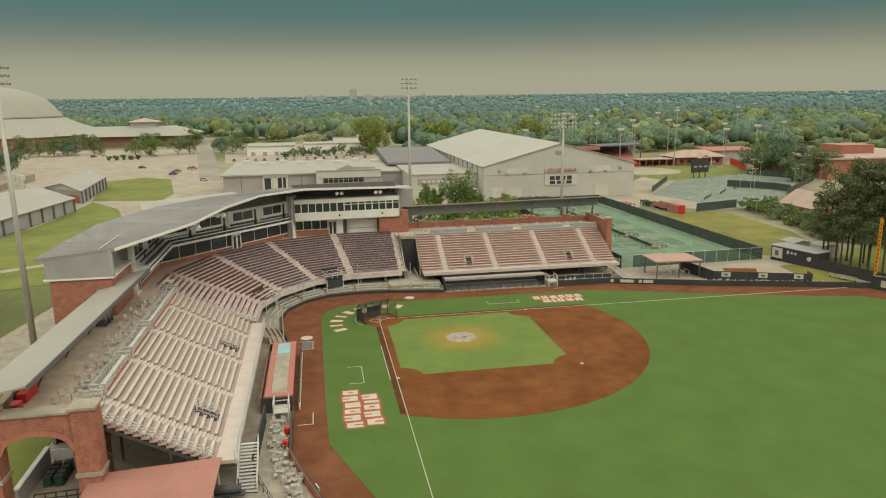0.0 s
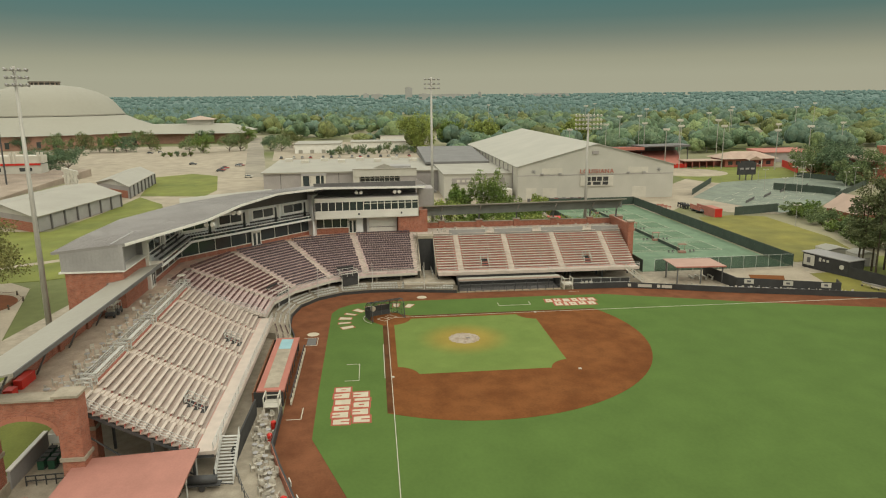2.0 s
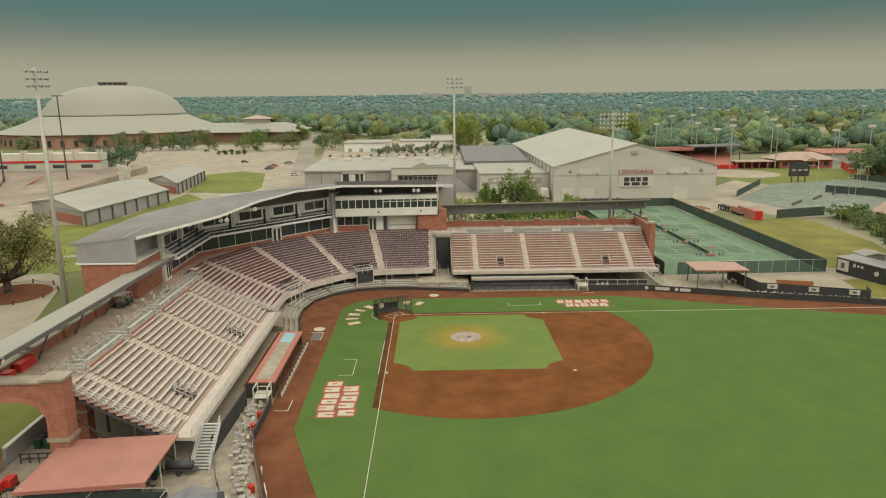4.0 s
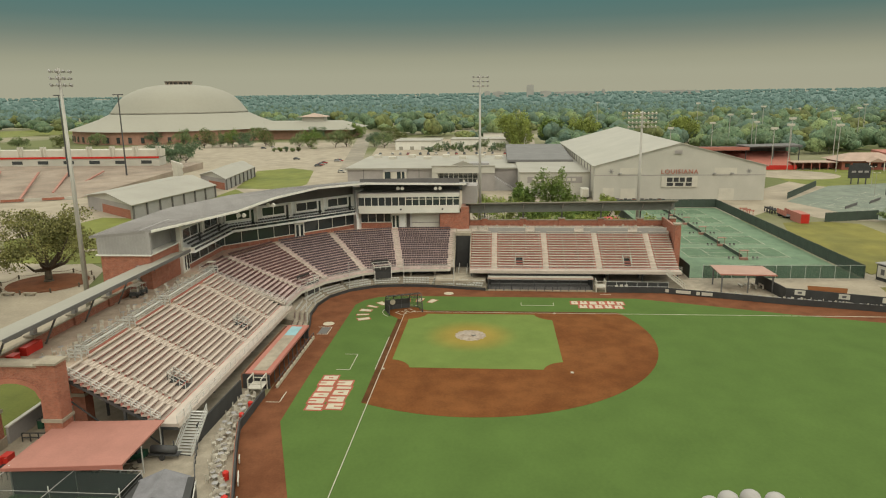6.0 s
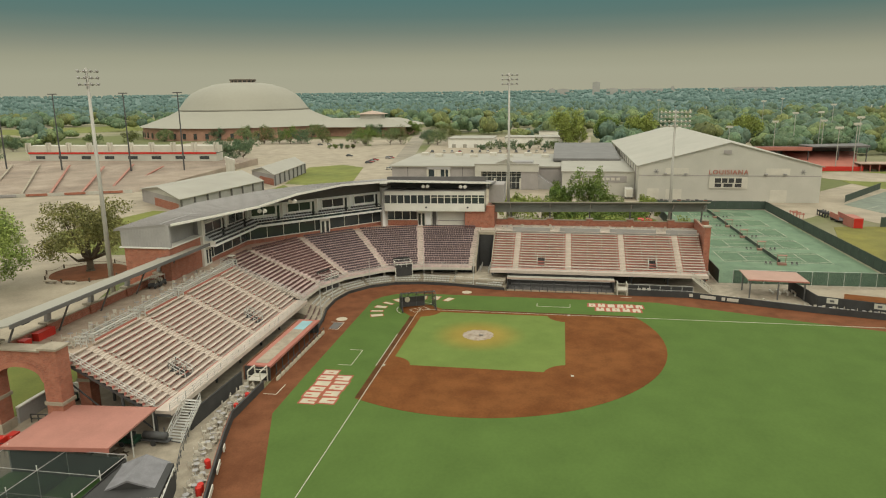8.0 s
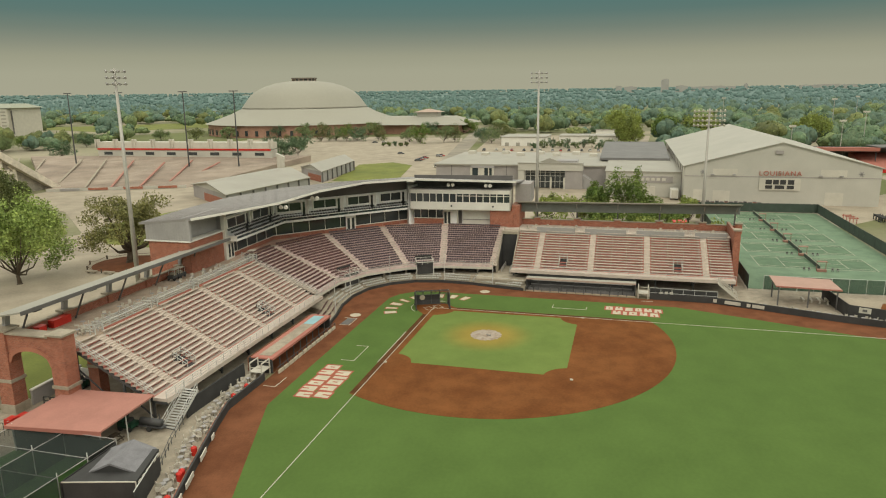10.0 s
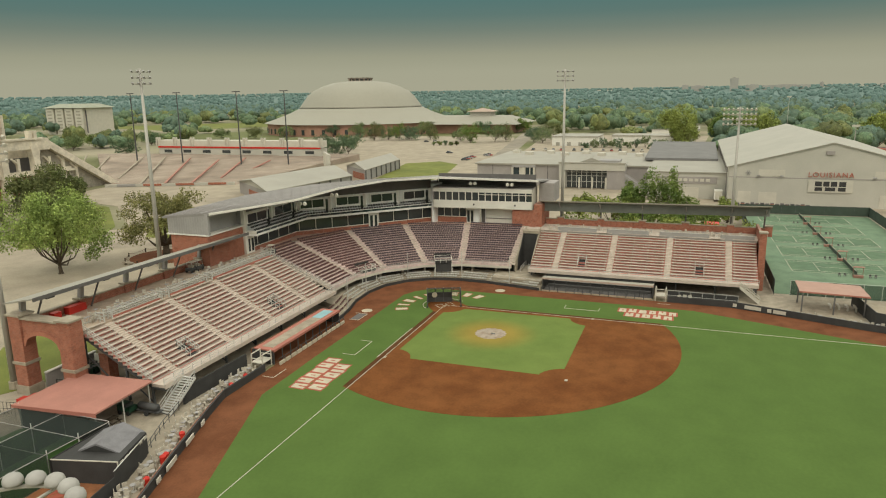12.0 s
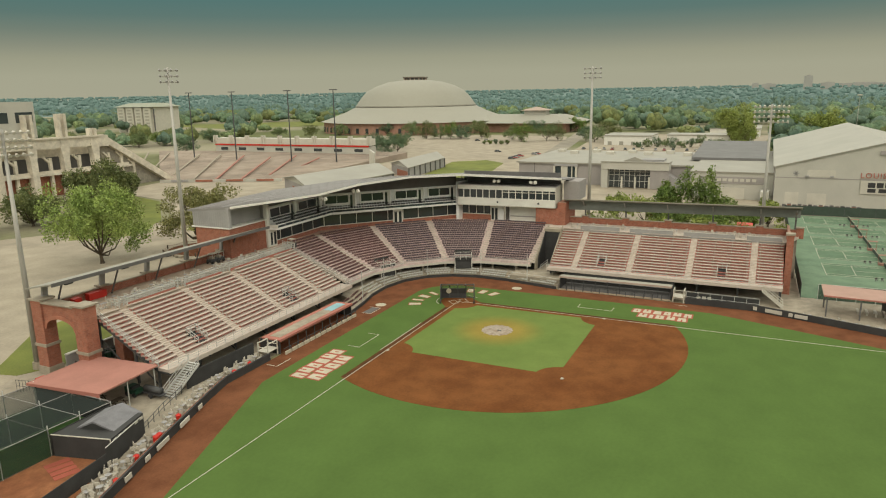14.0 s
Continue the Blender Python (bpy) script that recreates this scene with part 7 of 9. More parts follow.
# ---- walls round the field ----
def padded_wall(name, line, h, label, cap=M_BLACK):
    w = thing(name, (*line[0], 0), label, "wall", "field walls")
    for a, b in zip(line, line[1:]):
        part("pad", G().prism([a, b, tuple(Vector(b) + wall_out(a, b) * 0.22), tuple(Vector(a) + wall_out(a, b) * 0.22)], -0.05, h), M_BLACK, w)
    return w


def wall_out(a, b):
    d = (Vector(b) - Vector(a)).normalized()
    return Vector((-d.y, d.x))


padded_wall("backstop_wall", WALL_HOME, 0.55, "low black padded wall behind home plate")
padded_wall("third_side_wall", [(-14.05, 38.8)] + WALL_3B[2:], 1.15, "low black padded wall along the left field side")
first_wall = padded_wall("first_side_wall", WALL_1B[:6] + [(37.2, -14.0)], 1.1, "low black padded wall along the right field side")
for a, b in zip(WALL_1B[1:6], WALL_1B[2:6]):
    o = wall_out(a, b)
    part("inner_board", G().prism([tuple(Vector(a) + o * 0.22), tuple(Vector(b) + o * 0.22), tuple(Vector(b) + o * 0.28), tuple(Vector(a) + o * 0.28)], -0.05, 1.12), M_BRICK, first_wall, "dusty red inner board")
padded_wall("outfield_wall", WALL_OF, 2.6, "tall black padded outfield wall")
g = G().strip([(1.6, 99.9), (14, 106.6), (32, 113.6)], 0.08, 2.62, 2.75)
setting("outfield_wall_cap", g, M_LINE, "pale cap strip on the outfield wall", "trim")
fp = thing("foul_pole", (1.5, 99.8, 0), "tall yellow foul pole with a mesh wing", "foul pole")
M_YELLOW = mat("yellow_paint", (0.62, 0.33, 0.02), 0.5, 0.1)
part("pole", G().tube((1.5, 99.8, 0), (1.5, 99.8, 14.5), 0.14, 0.14, 10), M_YELLOW, fp)
part("mesh_wing", G().box(1.5, 2.1, 99.75, 99.85, 3.2, 14.3), M_YELLOW, fp)
for i in range(12):
    part("wing_mark", G().box(1.68, 1.98, 99.66, 99.74, 3.6 + i * 0.85, 4.1 + i * 0.85), M_RED, fp)
lb = thing("outfield_sign", (7, 103, 0), "white advertising board on the outfield wall", "sign")
part("board", G().beam((3.0, 100.2, 1.3), (8.4, 103.0, 1.3), 0.06, 1.4), M_LOGO_WHITE, lb)
for i, (y, w_) in enumerate(((0.8, 2.2), (0.4, 1.6))):
    part("text_bar", G().beam((4.0 + i, 100.66 + i * 0.5, 0.9 + y * 0.7), (6.0 + i, 101.68 + i * 0.5, 0.9 + y * 0.7), 0.1, 0.3), M_BLACK, lb)

# wall signs of the first base patio
for i, (t, c, w_) in enumerate(((0.10, M_WHITE, 1.2), (0.24, M_WHITE, 0.9), (0.36, M_WHITE, 2.6), (0.55, M_WHITE, 2.2), (0.7, M_WHITE, 1.0))):
    a, b = Vector(WALL_1B[2]), Vector(WALL_1B[5])
    p = a.lerp(b, t) + Vector((0.05, 0.12))
    d = (b - a).normalized() * w_ / 2
    sg = thing("wall_sign", (p.x, p.y, 0.5), "small white sign on the black wall", "sign", "wall signs")
    part("panel", G().beam((p.x - d.x, p.y - d.y, 0.6), (p.x + d.x, p.y + d.y, 0.6), 0.12, 0.55), c, sg)
for y0, y1 in ((52, 54.6), (55.6, 56.2), (56.5, 58.4), (50.1, 50.7)):
    xa, xb = -13.8 + (y0 - 50) * 0.322, -13.8 + (y1 - 50) * 0.322
    sg = thing("wall_sign", (xa, y0, 0.5), "white lettered sign on the black wall", "sign", "wall signs")
    part("panel", G().beam((xa + 0.1, y0, 0.6), (xb + 0.1, y1, 0.6), 0.1, 0.6), M_WHITE, sg)

# ---- dugouts ----
M_FASCIA = mat("dusty_pink_fascia", (0.42, 0.32, 0.27), 0.7, 0.1)
M_DUGOUT = mat("dugout_boards", (0.19, 0.085, 0.045), 0.8, 0.25, 0.8, 6.0)
M_PAD = mat("tan_rail_pad", (0.36, 0.29, 0.21), 0.8, 0.15)
def dugout(m, length, roof_mat, label, sign):
    """u along the field, v away from it."""
    def W(u, v, z):
        return tuple(m @ Vector((u, v, z)))
    flip = m.to_3x3().determinant() < 0

    def bx(u0, u1, v0, v1, z0, z1, tilt=0.0):
        vs = [W(u, v, z + (tilt * (v - v0) if z == z1 or tilt else 0)) for z in (z0, z1) for u, v in ((u0, v0), (u1, v0), (u1, v1), (u0, v1))]
        fs = [(3, 2, 1, 0), (4, 5, 6, 7), (0, 1, 5, 4), (1, 2, 6, 5), (2, 3, 7, 6), (3, 0, 4, 7)]
        return G().add(vs, [q[::-1] for q in fs] if flip else fs)
    dg = thing("dugout", W(0, 0, 0), label, "dugout", "dugouts")
    zr = 2.05 if sign else 2.35
    part("roof", bx(0, length, 0, 3.4 if sign else 1.5, zr, zr + 0.2), roof_mat, dg)
    part("roof_fascia", bx(-0.05, length + 0.05, -0.1, 0.0, zr - 0.1, zr + 0.24), M_RED_ROOF if sign else M_FASCIA, dg)
    # Without a sign, floor, wall and bench carry the shade as dark colour.
    part("dugout_floor", bx(0.2, length - 0.2, 0.1, 3.8, -0.05, 0.03), M_TRACK if sign else M_SOFFIT, dg)
    part("back_wall", bx(0, length, 3.8, 4.0, 0, zr), M_DUGOUT if sign else M_BLACK, dg, "brown boarded back wall" if sign else "boarded back wall blackened for the shade inside")
    part("end_wall", bx(0, 0.2, 0.1, 3.8, 0, 2.05), M_BLACK, dg)
    part("end_wall", bx(length - 0.2, length, 0.1, 3.8, 0, 2.05), M_BLACK, dg)
    part("bench", bx(0.6, length - 0.6, 2.9, 3.5, 0, 0.5), M_DUGOUT if sign else M_SOFFIT, dg)
    part("shelf", bx(0.6, length - 0.6, 3.6, 3.78, 1.1, 1.2), M_GREY, dg)
    k = 9
    for i in range(k + 1):
        u = 0.1 + (length - 0.2) * i / k
        g = bx(u - 0.06, u + 0.06, 0.05, 0.17, 0, zr)
        part("post", g, M_DARKSTEEL, dg)
    g = bx(0, length, -0.75, -0.68, 0.92, 1.0)
    part("front_rail", g, M_DARKSTEEL, dg)
    n = 13
    for i in range(n):
        u0, u1 = length * i / n + 0.12, length * (i + 1) / n - 0.12
        part("rail_pad", bx(u0, u1, -0.95, -0.72, 0.02, 0.5 if sign else 0.28), M_LOGO_WHITE if sign else M_PAD, dg, "cream rail pad")
        part("rail_post", bx(u0 - 0.16, u0 - 0.06, -0.85, -0.75, 0, 1.0), M_DARKSTEEL, dg)
    if sign:
        part("roof_panel", bx(0.8, length - 0.9, 0.7, 2.6, 2.25, 2.29), M_CONC, dg, "pale sign panel on the roof")
        part("roof_panel", bx(0.85, 5.0, 0.75, 2.5, 2.29, 2.31), mat("sky_blue_print", (0.25, 0.42, 0.46), 0.7, 0.1), dg, "light blue printed patch")
    return dg


dugout(Matrix(((1, 0, 0, 14.7), (0, -1, 0, -14.1), (0, 0, 1, 0), (0, 0, 0, 1))), 20.0, M_RED_ROOF, "first base dugout under a red roof with a pale sign", True)
dugout(Matrix(((0, -1, 0, -15.4), (1, 0, 0, 15.0), (0, 0, 1, 0), (0, 0, 0, 1))), 21.2, M_ROOF_PALE, "dark third base dugout under a pale flat roof", False)


def camera_well(x, y, label):
    w = thing("camera_well", (x, y, 0), label, "platform", "camera wells")
    for sx in (-1.1, 1.1):
        for sy in (-0.9, 0.9):
            part("post", G().beam((x + sx, y + sy, 0), (x + sx, y + sy, 2.3), 0.14, 0.14), M_WHITE, w)
    part("deck", G().box(x - 1.2, x + 1.2, y - 1.0, y + 1.0, 1.0, 1.12), M_WHITE, w)
    for sy in (-0.9, 0.9):
        part("top_bar", G().beam((x - 1.1, y + sy, 2.3), (x + 1.1, y + sy, 2.3), 0.14, 0.14), M_WHITE, w)
    part("front_panel", G().box(x - 1.2, x + 1.2, y - 1.02, y - 0.96, 0.2, 1.0), M_LOGO_WHITE, w)
    for sx in (-1.1, 1.1):
        part("side_rail", G().beam((x + sx, y - 0.9, 1.7), (x + sx, y + 0.9, 1.7), 0.1, 0.1), M_WHITE, w)
    return w


camera_well(-15.2, 37.6, "white-framed camera well beside the third base dugout")
camera_well(36.0, -15.4, "white-framed camera well beside the first base dugout")
cw = thing("script_fence", (-14.6, 44, 0), "dark railing banner with white script marks", "banner")
part("mesh_banner", G().beam((-15.6, 38.8, 0.95), (-15.2, 51, 0.95), 0.05, 1.6), M_BLACK, cw)
for i in range(9):
    y = 40.6 + i * 0.95
    part("script_mark", G().beam((-15.48, y, 0.9 + 0.12 * (i % 2)), (-15.46, y + 0.62, 1.05), 0.06, 0.35 + 0.16 * (i % 3)), M_WHITE, cw)
g = G()
railing(g, [(-15.6, 38.8, 0), (-15.2, 51, 0)], 1.9, 2.0, 0.04, 2)
part("rail_frame", g, M_STEEL, cw)

# ---- field level box seats ----
bx_seats = thing("box_seating", (-12, -12, 0), "short rows of grey seats at field level behind the wall", "seating")
line0 = [(14.0, -15.2)] + WALL_HOME[1:]
for k, (off, z) in enumerate(((0.95, 0.25), (1.8, 0.5), (2.65, 0.75))):
    ln = offset(WALL_HOME, off)
    inn = offset(WALL_HOME, off - 0.42)
    out = offset(WALL_HOME, off + 0.43)
    for i in range(len(ln) - 1):
        part("step", G().prism([inn[i], inn[i + 1], out[i + 1], out[i]], -0.05, z), M_CONC, bx_seats)
    for i in range(len(ln) - 1):
        s = G()
        for p, d in along([ln[i], ln[i + 1]], 0.56, 0.5)[:-1]:
            chair(s, p, (d.x, d.y), z)
        if s.v:
            ob = part("seat_block", s, M_SEAT_RED if i < 2 else M_STEEL, bx_seats, "row of maroon seats" if i < 2 else "row of grey seats")
            ob["kind"] = "stuff"
# posts that carry the protective net
for x, y in ((-13.6, -13.2), (-17.4, -2.5), (-2.8, -17.6), (7.5, -16.3), (-16.4, 8)):
    np_ = thing("net_post", (x, y, 0), "slim grey post of the backstop net", "post", "net posts")
    part("shaft", G().tube((x, y, 0), (x, y, 6.0), 0.09, 0.07, 7), M_STEEL, np_)
    part("cap", G().tube((x, y, 6.0), (x, y, 6.15), 0.12, 0.05, 7), M_STEEL, np_)

# ---- batting cage at home plate ----
bc = thing("batting_cage", (-0.3, -0.3, 0.05), "black rolling batting cage over home plate", "batting cage")
BF_, BS_ = Vector((0.93, 0.37, 0)), Vector((-0.37, 0.93, 0))
CAGE = [(-2.1, 0.1), (-2.25, 0.9), (-2.15, 1.9), (-1.7, 2.6), (-0.9, 3.15), (0.2, 3.3)]


def cage_at(sv, fv, z):
    return tuple(Vector((0.15, -0.15, 0.05)) + BS_ * sv + BF_ * fv + Vector((0, 0, z)))


for sv in (-3.1, -1.55, 0.0, 1.55, 3.1):
    g = G()
    for (f0, z0), (f1, z1) in zip(CAGE, CAGE[1:]):
        g.tube(cage_at(sv, f0, z0), cage_at(sv, f1, z1), 0.075, n=6)
    if abs(sv) > 3:
        g.tube(cage_at(sv, 0.2, 3.3), cage_at(sv, 1.0, 2.7), 0.075, n=6).tube(cage_at(sv, 1.0, 2.7), cage_at(sv, 1.3, 0.1), 0.075, n=6)
        g.tube(cage_at(sv, -2.1, 0.1), cage_at(sv, 1.3, 0.1), 0.055, n=6)
    part("hoop", g, M_DARKSTEEL, bc)
for f, z in (CAGE[0], CAGE[2], CAGE[5]):
    part("cross_tube", G().tube(cage_at(-3.1, f, z), cage_at(3.1, f, z), 0.055, n=6), M_DARKSTEEL, bc)
g = G()
for (f0, z0), (f1, z1) in zip(CAGE[:2], CAGE[1:3]):
    vs = [cage_at(sv, f, z) for sv, f, z in ((-3.05, f0, z0), (1.5, f0, z0), (1.5, f1, z1), (-3.05, f1, z1))]
    vs += [tuple(Vector(p) + BF_ * 0.05) for p in vs]
    g.add(vs, [(3, 2, 1, 0), (4, 5, 6, 7), (0, 1, 5, 4), (1, 2, 6, 5), (2, 3, 7, 6), (3, 0, 4, 7)])
part("back_curtain", g, M_BLACK, bc, "heavy black back curtain")
g = G()
for (f0, z0), (f1, z1) in zip(CAGE, CAGE[1:]):
    for i in range(31):
        sv = -3.1 + 6.2 * i / 30
        g.beam(cage_at(sv, f0, z0), cage_at(sv, f1, z1), 0.03, 0.03)
    for k in range(3):
        f, z = f0 + (f1 - f0) * k / 3, z0 + (z1 - z0) * k / 3
        g.beam(cage_at(-3.1, f, z), cage_at(3.1, f, z), 0.03, 0.03)
for sv in (-3.1, 3.1):
    for i in range(11):
        f = -2.1 + 3.2 * i / 10
        g.beam(cage_at(sv, f, 0.1), cage_at(sv, f, 2.6 if f > -1.4 else 1.9), 0.04, 0.04)
part("net", g, M_BLACK, bc, "black netting")
part("side_pad", G().beam(cage_at(-3.1, -1.9, 0.9), cage_at(-3.1, 0.2, 0.9), 0.08, 1.5), M_BLACK, bc)
for sv in (-3.1, 3.1):
    for fv in (-2.1, 1.3):
        x, y, z = cage_at(sv, fv, 0.22)
        part("wheel", G().tube((x, y - 0.08, z), (x, y + 0.08, z), 0.22, 0.22, 10), M_BLACK, bc)
e0, e1 = Vector(cage_at(-1.7, -2.08, 1.45)), BF_ * 0.1
part("round_badge", G().tube(tuple(e0), tuple(e0 + e1), 0.5, 0.5, 16), M_LOGO_WHITE, bc)
g = G()
for i in range(36):
    a0, a1 = radians(10 * i), radians(10 * i + 10)
    g.beam((0.2 + 4.0 * math.cos(a0) - 0.4, 0.2 + 4.0 * math.sin(a0) - 0.4, 0.062), (0.2 + 4.0 * math.cos(a1) - 0.4, 0.2 + 4.0 * math.sin(a1) - 0.4, 0.062), 0.12, 0.02) if 130 < 10 * i < 320 else None
setting("home_circle_line", g, M_LINE, "white arc line round the home plate circle", "line")
for nm, s in (("batters_box", 1), ("batters_box", -1)):
    g = G()
    u, v = Vector((1, 1)).normalized(), Vector((1, -1)).normalized() * s
    q = [v * 0.37 - u * 0.9, v * 1.6 - u * 0.9, v * 1.6 + u * 0.95, v * 0.37 + u * 0.95]
    for a, b in zip(q, q[1:] + q[:1]):
        g.beam((a.x, a.y, 0.062), (b.x, b.y, 0.062), 0.1, 0.02)
    setting(nm, g, M_LINE, "white chalk batter's box", "line")
solo("home_plate", G().prism([(0, 0), (0.3, 0.0), (0.3, 0.3), (0.0, 0.3)], 0.05, 0.075), M_LINE, "white home plate set in the clay", "base", at=(0, 0, 0.05))

# ---- painted marks on the turf: red-edged pale blocks ----
def turf_logo(name, u, v, o, rows):
    """Rows of blocks; u runs along the words, v across them."""
    o, u, v = Vector(o), Vector(u), Vector(v)
    red, pale = [], []
    for vo, hgt, u0, widths, slant in rows:
        x = u0
        tot = sum(widths) + 0.16 * len(widths)
        for i, w in enumerate(widths):
            dv = slant * (x - u0) / tot + 0.10 * ((i * 5) % 3 - 1)
            q = [o + u * (x + w * 0.08) + v * (vo + dv), o + u * (x + w * 0.92) + v * (vo + dv), o + u * (x + w * 0.86) + v * (vo + hgt * 0.94 + dv), o + u * (x + w * 0.12) + v * (vo + hgt * 0.94 + dv)]
            pale.append(G().prism([tuple(p) for p in q], 0.0, 0.042))
            q = [o + u * (x - 0.16) + v * (vo + dv - 0.24), o + u * (x + w + 0.16) + v * (vo + dv - 0.24), o + u * (x + w * 0.95 + 0.16) + v * (vo + hgt * 0.94 + dv + 0.24), o + u * (x + w * 0.05 - 0.16) + v * (vo + hgt * 0.94 + dv + 0.24)]
            red.append(G().prism([tuple(p) for p in q], 0.0, 0.034 + 0.0007 * i))
            if i % 5 != 3:
                s0, s1 = ((-0.04, 0.5), (0.48, 1.02), (0.3, 0.62))[i % 3]
                q = [o + u * (x + w * 0.42) + v * (vo + dv + hgt * s0), o + u * (x + w * 0.58) + v * (vo + dv + hgt * s0), o + u * (x + w * 0.58) + v * (vo + dv + hgt * s1), o + u * (x + w * 0.42) + v * (vo + dv + hgt * s1)]
                red[-1].prism([tuple(p) for p in q], 0.0, 0.046)
            x += w + 0.16
    lg = thing(name, (o.x, o.y, 0.03), "painted turf emblem of red-edged pale blocks", "field marking", "turf emblems")
    for r_, q in zip(red, pale):
        part("red_outline", r_, M_LOGO_RED, lg)
        part("pale_block", q, M_LOGO_WHITE, lg)


turf_logo("turf_emblem", (-1, 0), (0, -1), (41.0, -3.2), [(0.0, 2.1, 0.3, [2.0, 1.9, 1.9, 0.9, 1.9], 0.0), (2.5, 2.1, 0.0, [1.7, 1.8, 1.6, 1.8, 1.8, 1.7], 0.0)])
turf_logo("turf_emblem", (0, -1), (-1, 0), (-3.4, 40.8), [(0.0, 2.0, 0.6, [1.7, 1.6, 1.7, 0.8, 1.7], 0.0), (2.4, 2.0, 0.0, [1.5, 1.6, 1.4, 1.6, 1.6, 1.5], 0.0)])
for i in range(9):
    a = radians(293 - i * 17)
    c = Vector((1.0 + 8.6 * math.cos(a), 1.0 + 8.6 * math.sin(a)))
    r, t = Vector((math.cos(a), math.sin(a))), Vector((-math.sin(a), math.cos(a)))
    g1, g2 = G(), G()
    w = 0.36 if i in (1, 3) else 0.62
    for g, s, z in ((g1, 0.16, 0.036), (g2, 0.0, 0.042)):
        g.prism([tuple(c + r * (-1.05 - s) + t * (-w * 0.8 - s)), tuple(c + r * (1.05 + s) + t * (-w - s)), tuple(c + r * (1.05 + s) + t * (w + s)), tuple(c + r * (-1.05 - s) + t * (w * 0.8 + s))], 0.0, z)
    lg = thing("arc_letter_mark", (c.x, c.y, 0.03), "pale painted letter block with red edge behind home", "field marking", "letter marks")
    part("red_outline", g1, M_LOGO_RED, lg)
    part("pale_block", g2, M_LOGO_WHITE, lg)
for x, y in ((7.2, -12.6), (-12.4, 7.2)):
    solo("on_deck_circle", G().prism(disc(x, y, 1.0, 24), 0.0, 0.02), M_LOGO_WHITE, "round pale on-deck mat on the track", "mat", "on-deck mats", at=(x, y, 0))
for pts in ([(9.0, -13.9), (9.0, -11.6), (12.6, -11.6), (12.6, -13.4)], [(38.8, -13.4), (38.8, -11.6), (35.6, -11.6)], [(-12.6, 37.2), (-12.6, 39.4)]):
    g = G()
    for a, b in zip(pts, pts[1:]):
        g.beam((*a, 0.01), (*b, 0.01), 0.12, 0.02)
    setting("track_line", g, M_LINE, "white chalk line on the track", "line")

solo("on_deck_mat", G().box(9.2, 12.4, -13.3, -11.8, -0.02, 0.022), M_SOFFIT, "dark rectangular rubber mat beside the dugout", "mat", at=(10.8, -12.5, 0))

# ---- first base concourse: parapet, canopy, arch, tables ----
par = thing("concourse_parapet", (30, -41, 8.7), "low red brick parapet with pale caps along the concourse", "parapet")
for x0, x1 in ((17.4, 25.0), (26.2, 33.6), (34.8, 42.2), (43.4, 51.6)):
    part("brick_panel", G().box(x0, x1, -41.3, -40.9, 8.74, 9.9), M_BRICK, par)
    part("coping", G().box(x0, x1, -41.45, -40.75, 9.9, 10.05), M_CONC, par)
for x in (16.8, 25.6, 34.2, 42.8, 52.2):
    part("brick_pier", G().box(x - 0.6, x + 0.6, -41.6, -40.6, 8.3, 10.1), M_BRICK, par)
    part("pier_cap", G().box(x - 0.8, x + 0.8, -41.8, -40.4, 10.1, 10.35), M_CONC, par)
cn = thing("concourse_canopy", (30, -39, 10), "long pale sloping metal canopy on raking steel posts", "canopy")
part("roof", G().prism([(54.2, -41.6), (54.2, -36.2), (9.6, -35.4), (9.6, -40.4)], [12.5, 13.6, 13.6, 12.5], [12.7, 13.8, 13.8, 12.7]), M_ROOF_PALE, cn, "pale metal canopy roof")
part("front_gutter", G().beam((54.2, -36.12, 13.6), (9.6, -35.32, 13.6), 0.15, 0.5), M_SOFFIT, cn, "dark canopy gutter")
for x in (16.8, 25.6, 34.2, 42.8, 52.2):
    part("post", G().beam((x, -41.0, 10.3), (x, -40.6, 12.7), 0.7, 0.5), M_GREY, cn)
    part("raking_strut", G().beam((x - 0.9, -40.2, 8.74), (x - 0.9, -38.0, 13.1), 0.18, 0.18), M_SOFFIT, cn)
    part("rafter", G().beam((x, -41.2, 12.45), (x, -36.4, 13.45), 0.25, 0.3), M_SOFFIT, cn)
    part("lamp", G().box(x - 1.6, x - 0.4, -37.0, -36.6, 13.0, 13.3), M_BLACK, cn, "black canopy lamp")
g3 = thing("third_canopy", (-38, 34, 10), "long dark canopy behind the third base stand", "canopy")
part("roof", G().prism([(-40.8, 9.6), (-36.8, 9.6), (-35.4, 57.3), (-40.8, 57.6)], [13.4, 14.4, 15.2, 14.0], [13.6, 14.6, 15.4, 14.2]), M_ROOF_PALE, g3)
part("shade_valance", G().prism([(-39.2, 9.8), (-38.8, 9.8), (-38.2, 57.2), (-38.6, 57.2)], [11.9, 11.9, 12.8, 12.8], [13.6, 13.9, 14.7, 14.4]), M_VALANCE, g3, "grey shade cloth below the canopy")
for y in (14, 23, 32, 41, 50, 56.5):
    part("post", G().beam((-40.2, y, 9.6), (-39.6, y, 13.6), 0.3, 0.3), M_SOFFIT, g3)
    part("bracket", G().beam((-39.8, y, 12.2), (-37.0, y, 14.3), 0.2, 0.25), M_GREY_MID, g3)
par = thing("third_parapet", (-40, 34, 8.7), "low red brick parapet with piers behind the third base deck", "parapet")
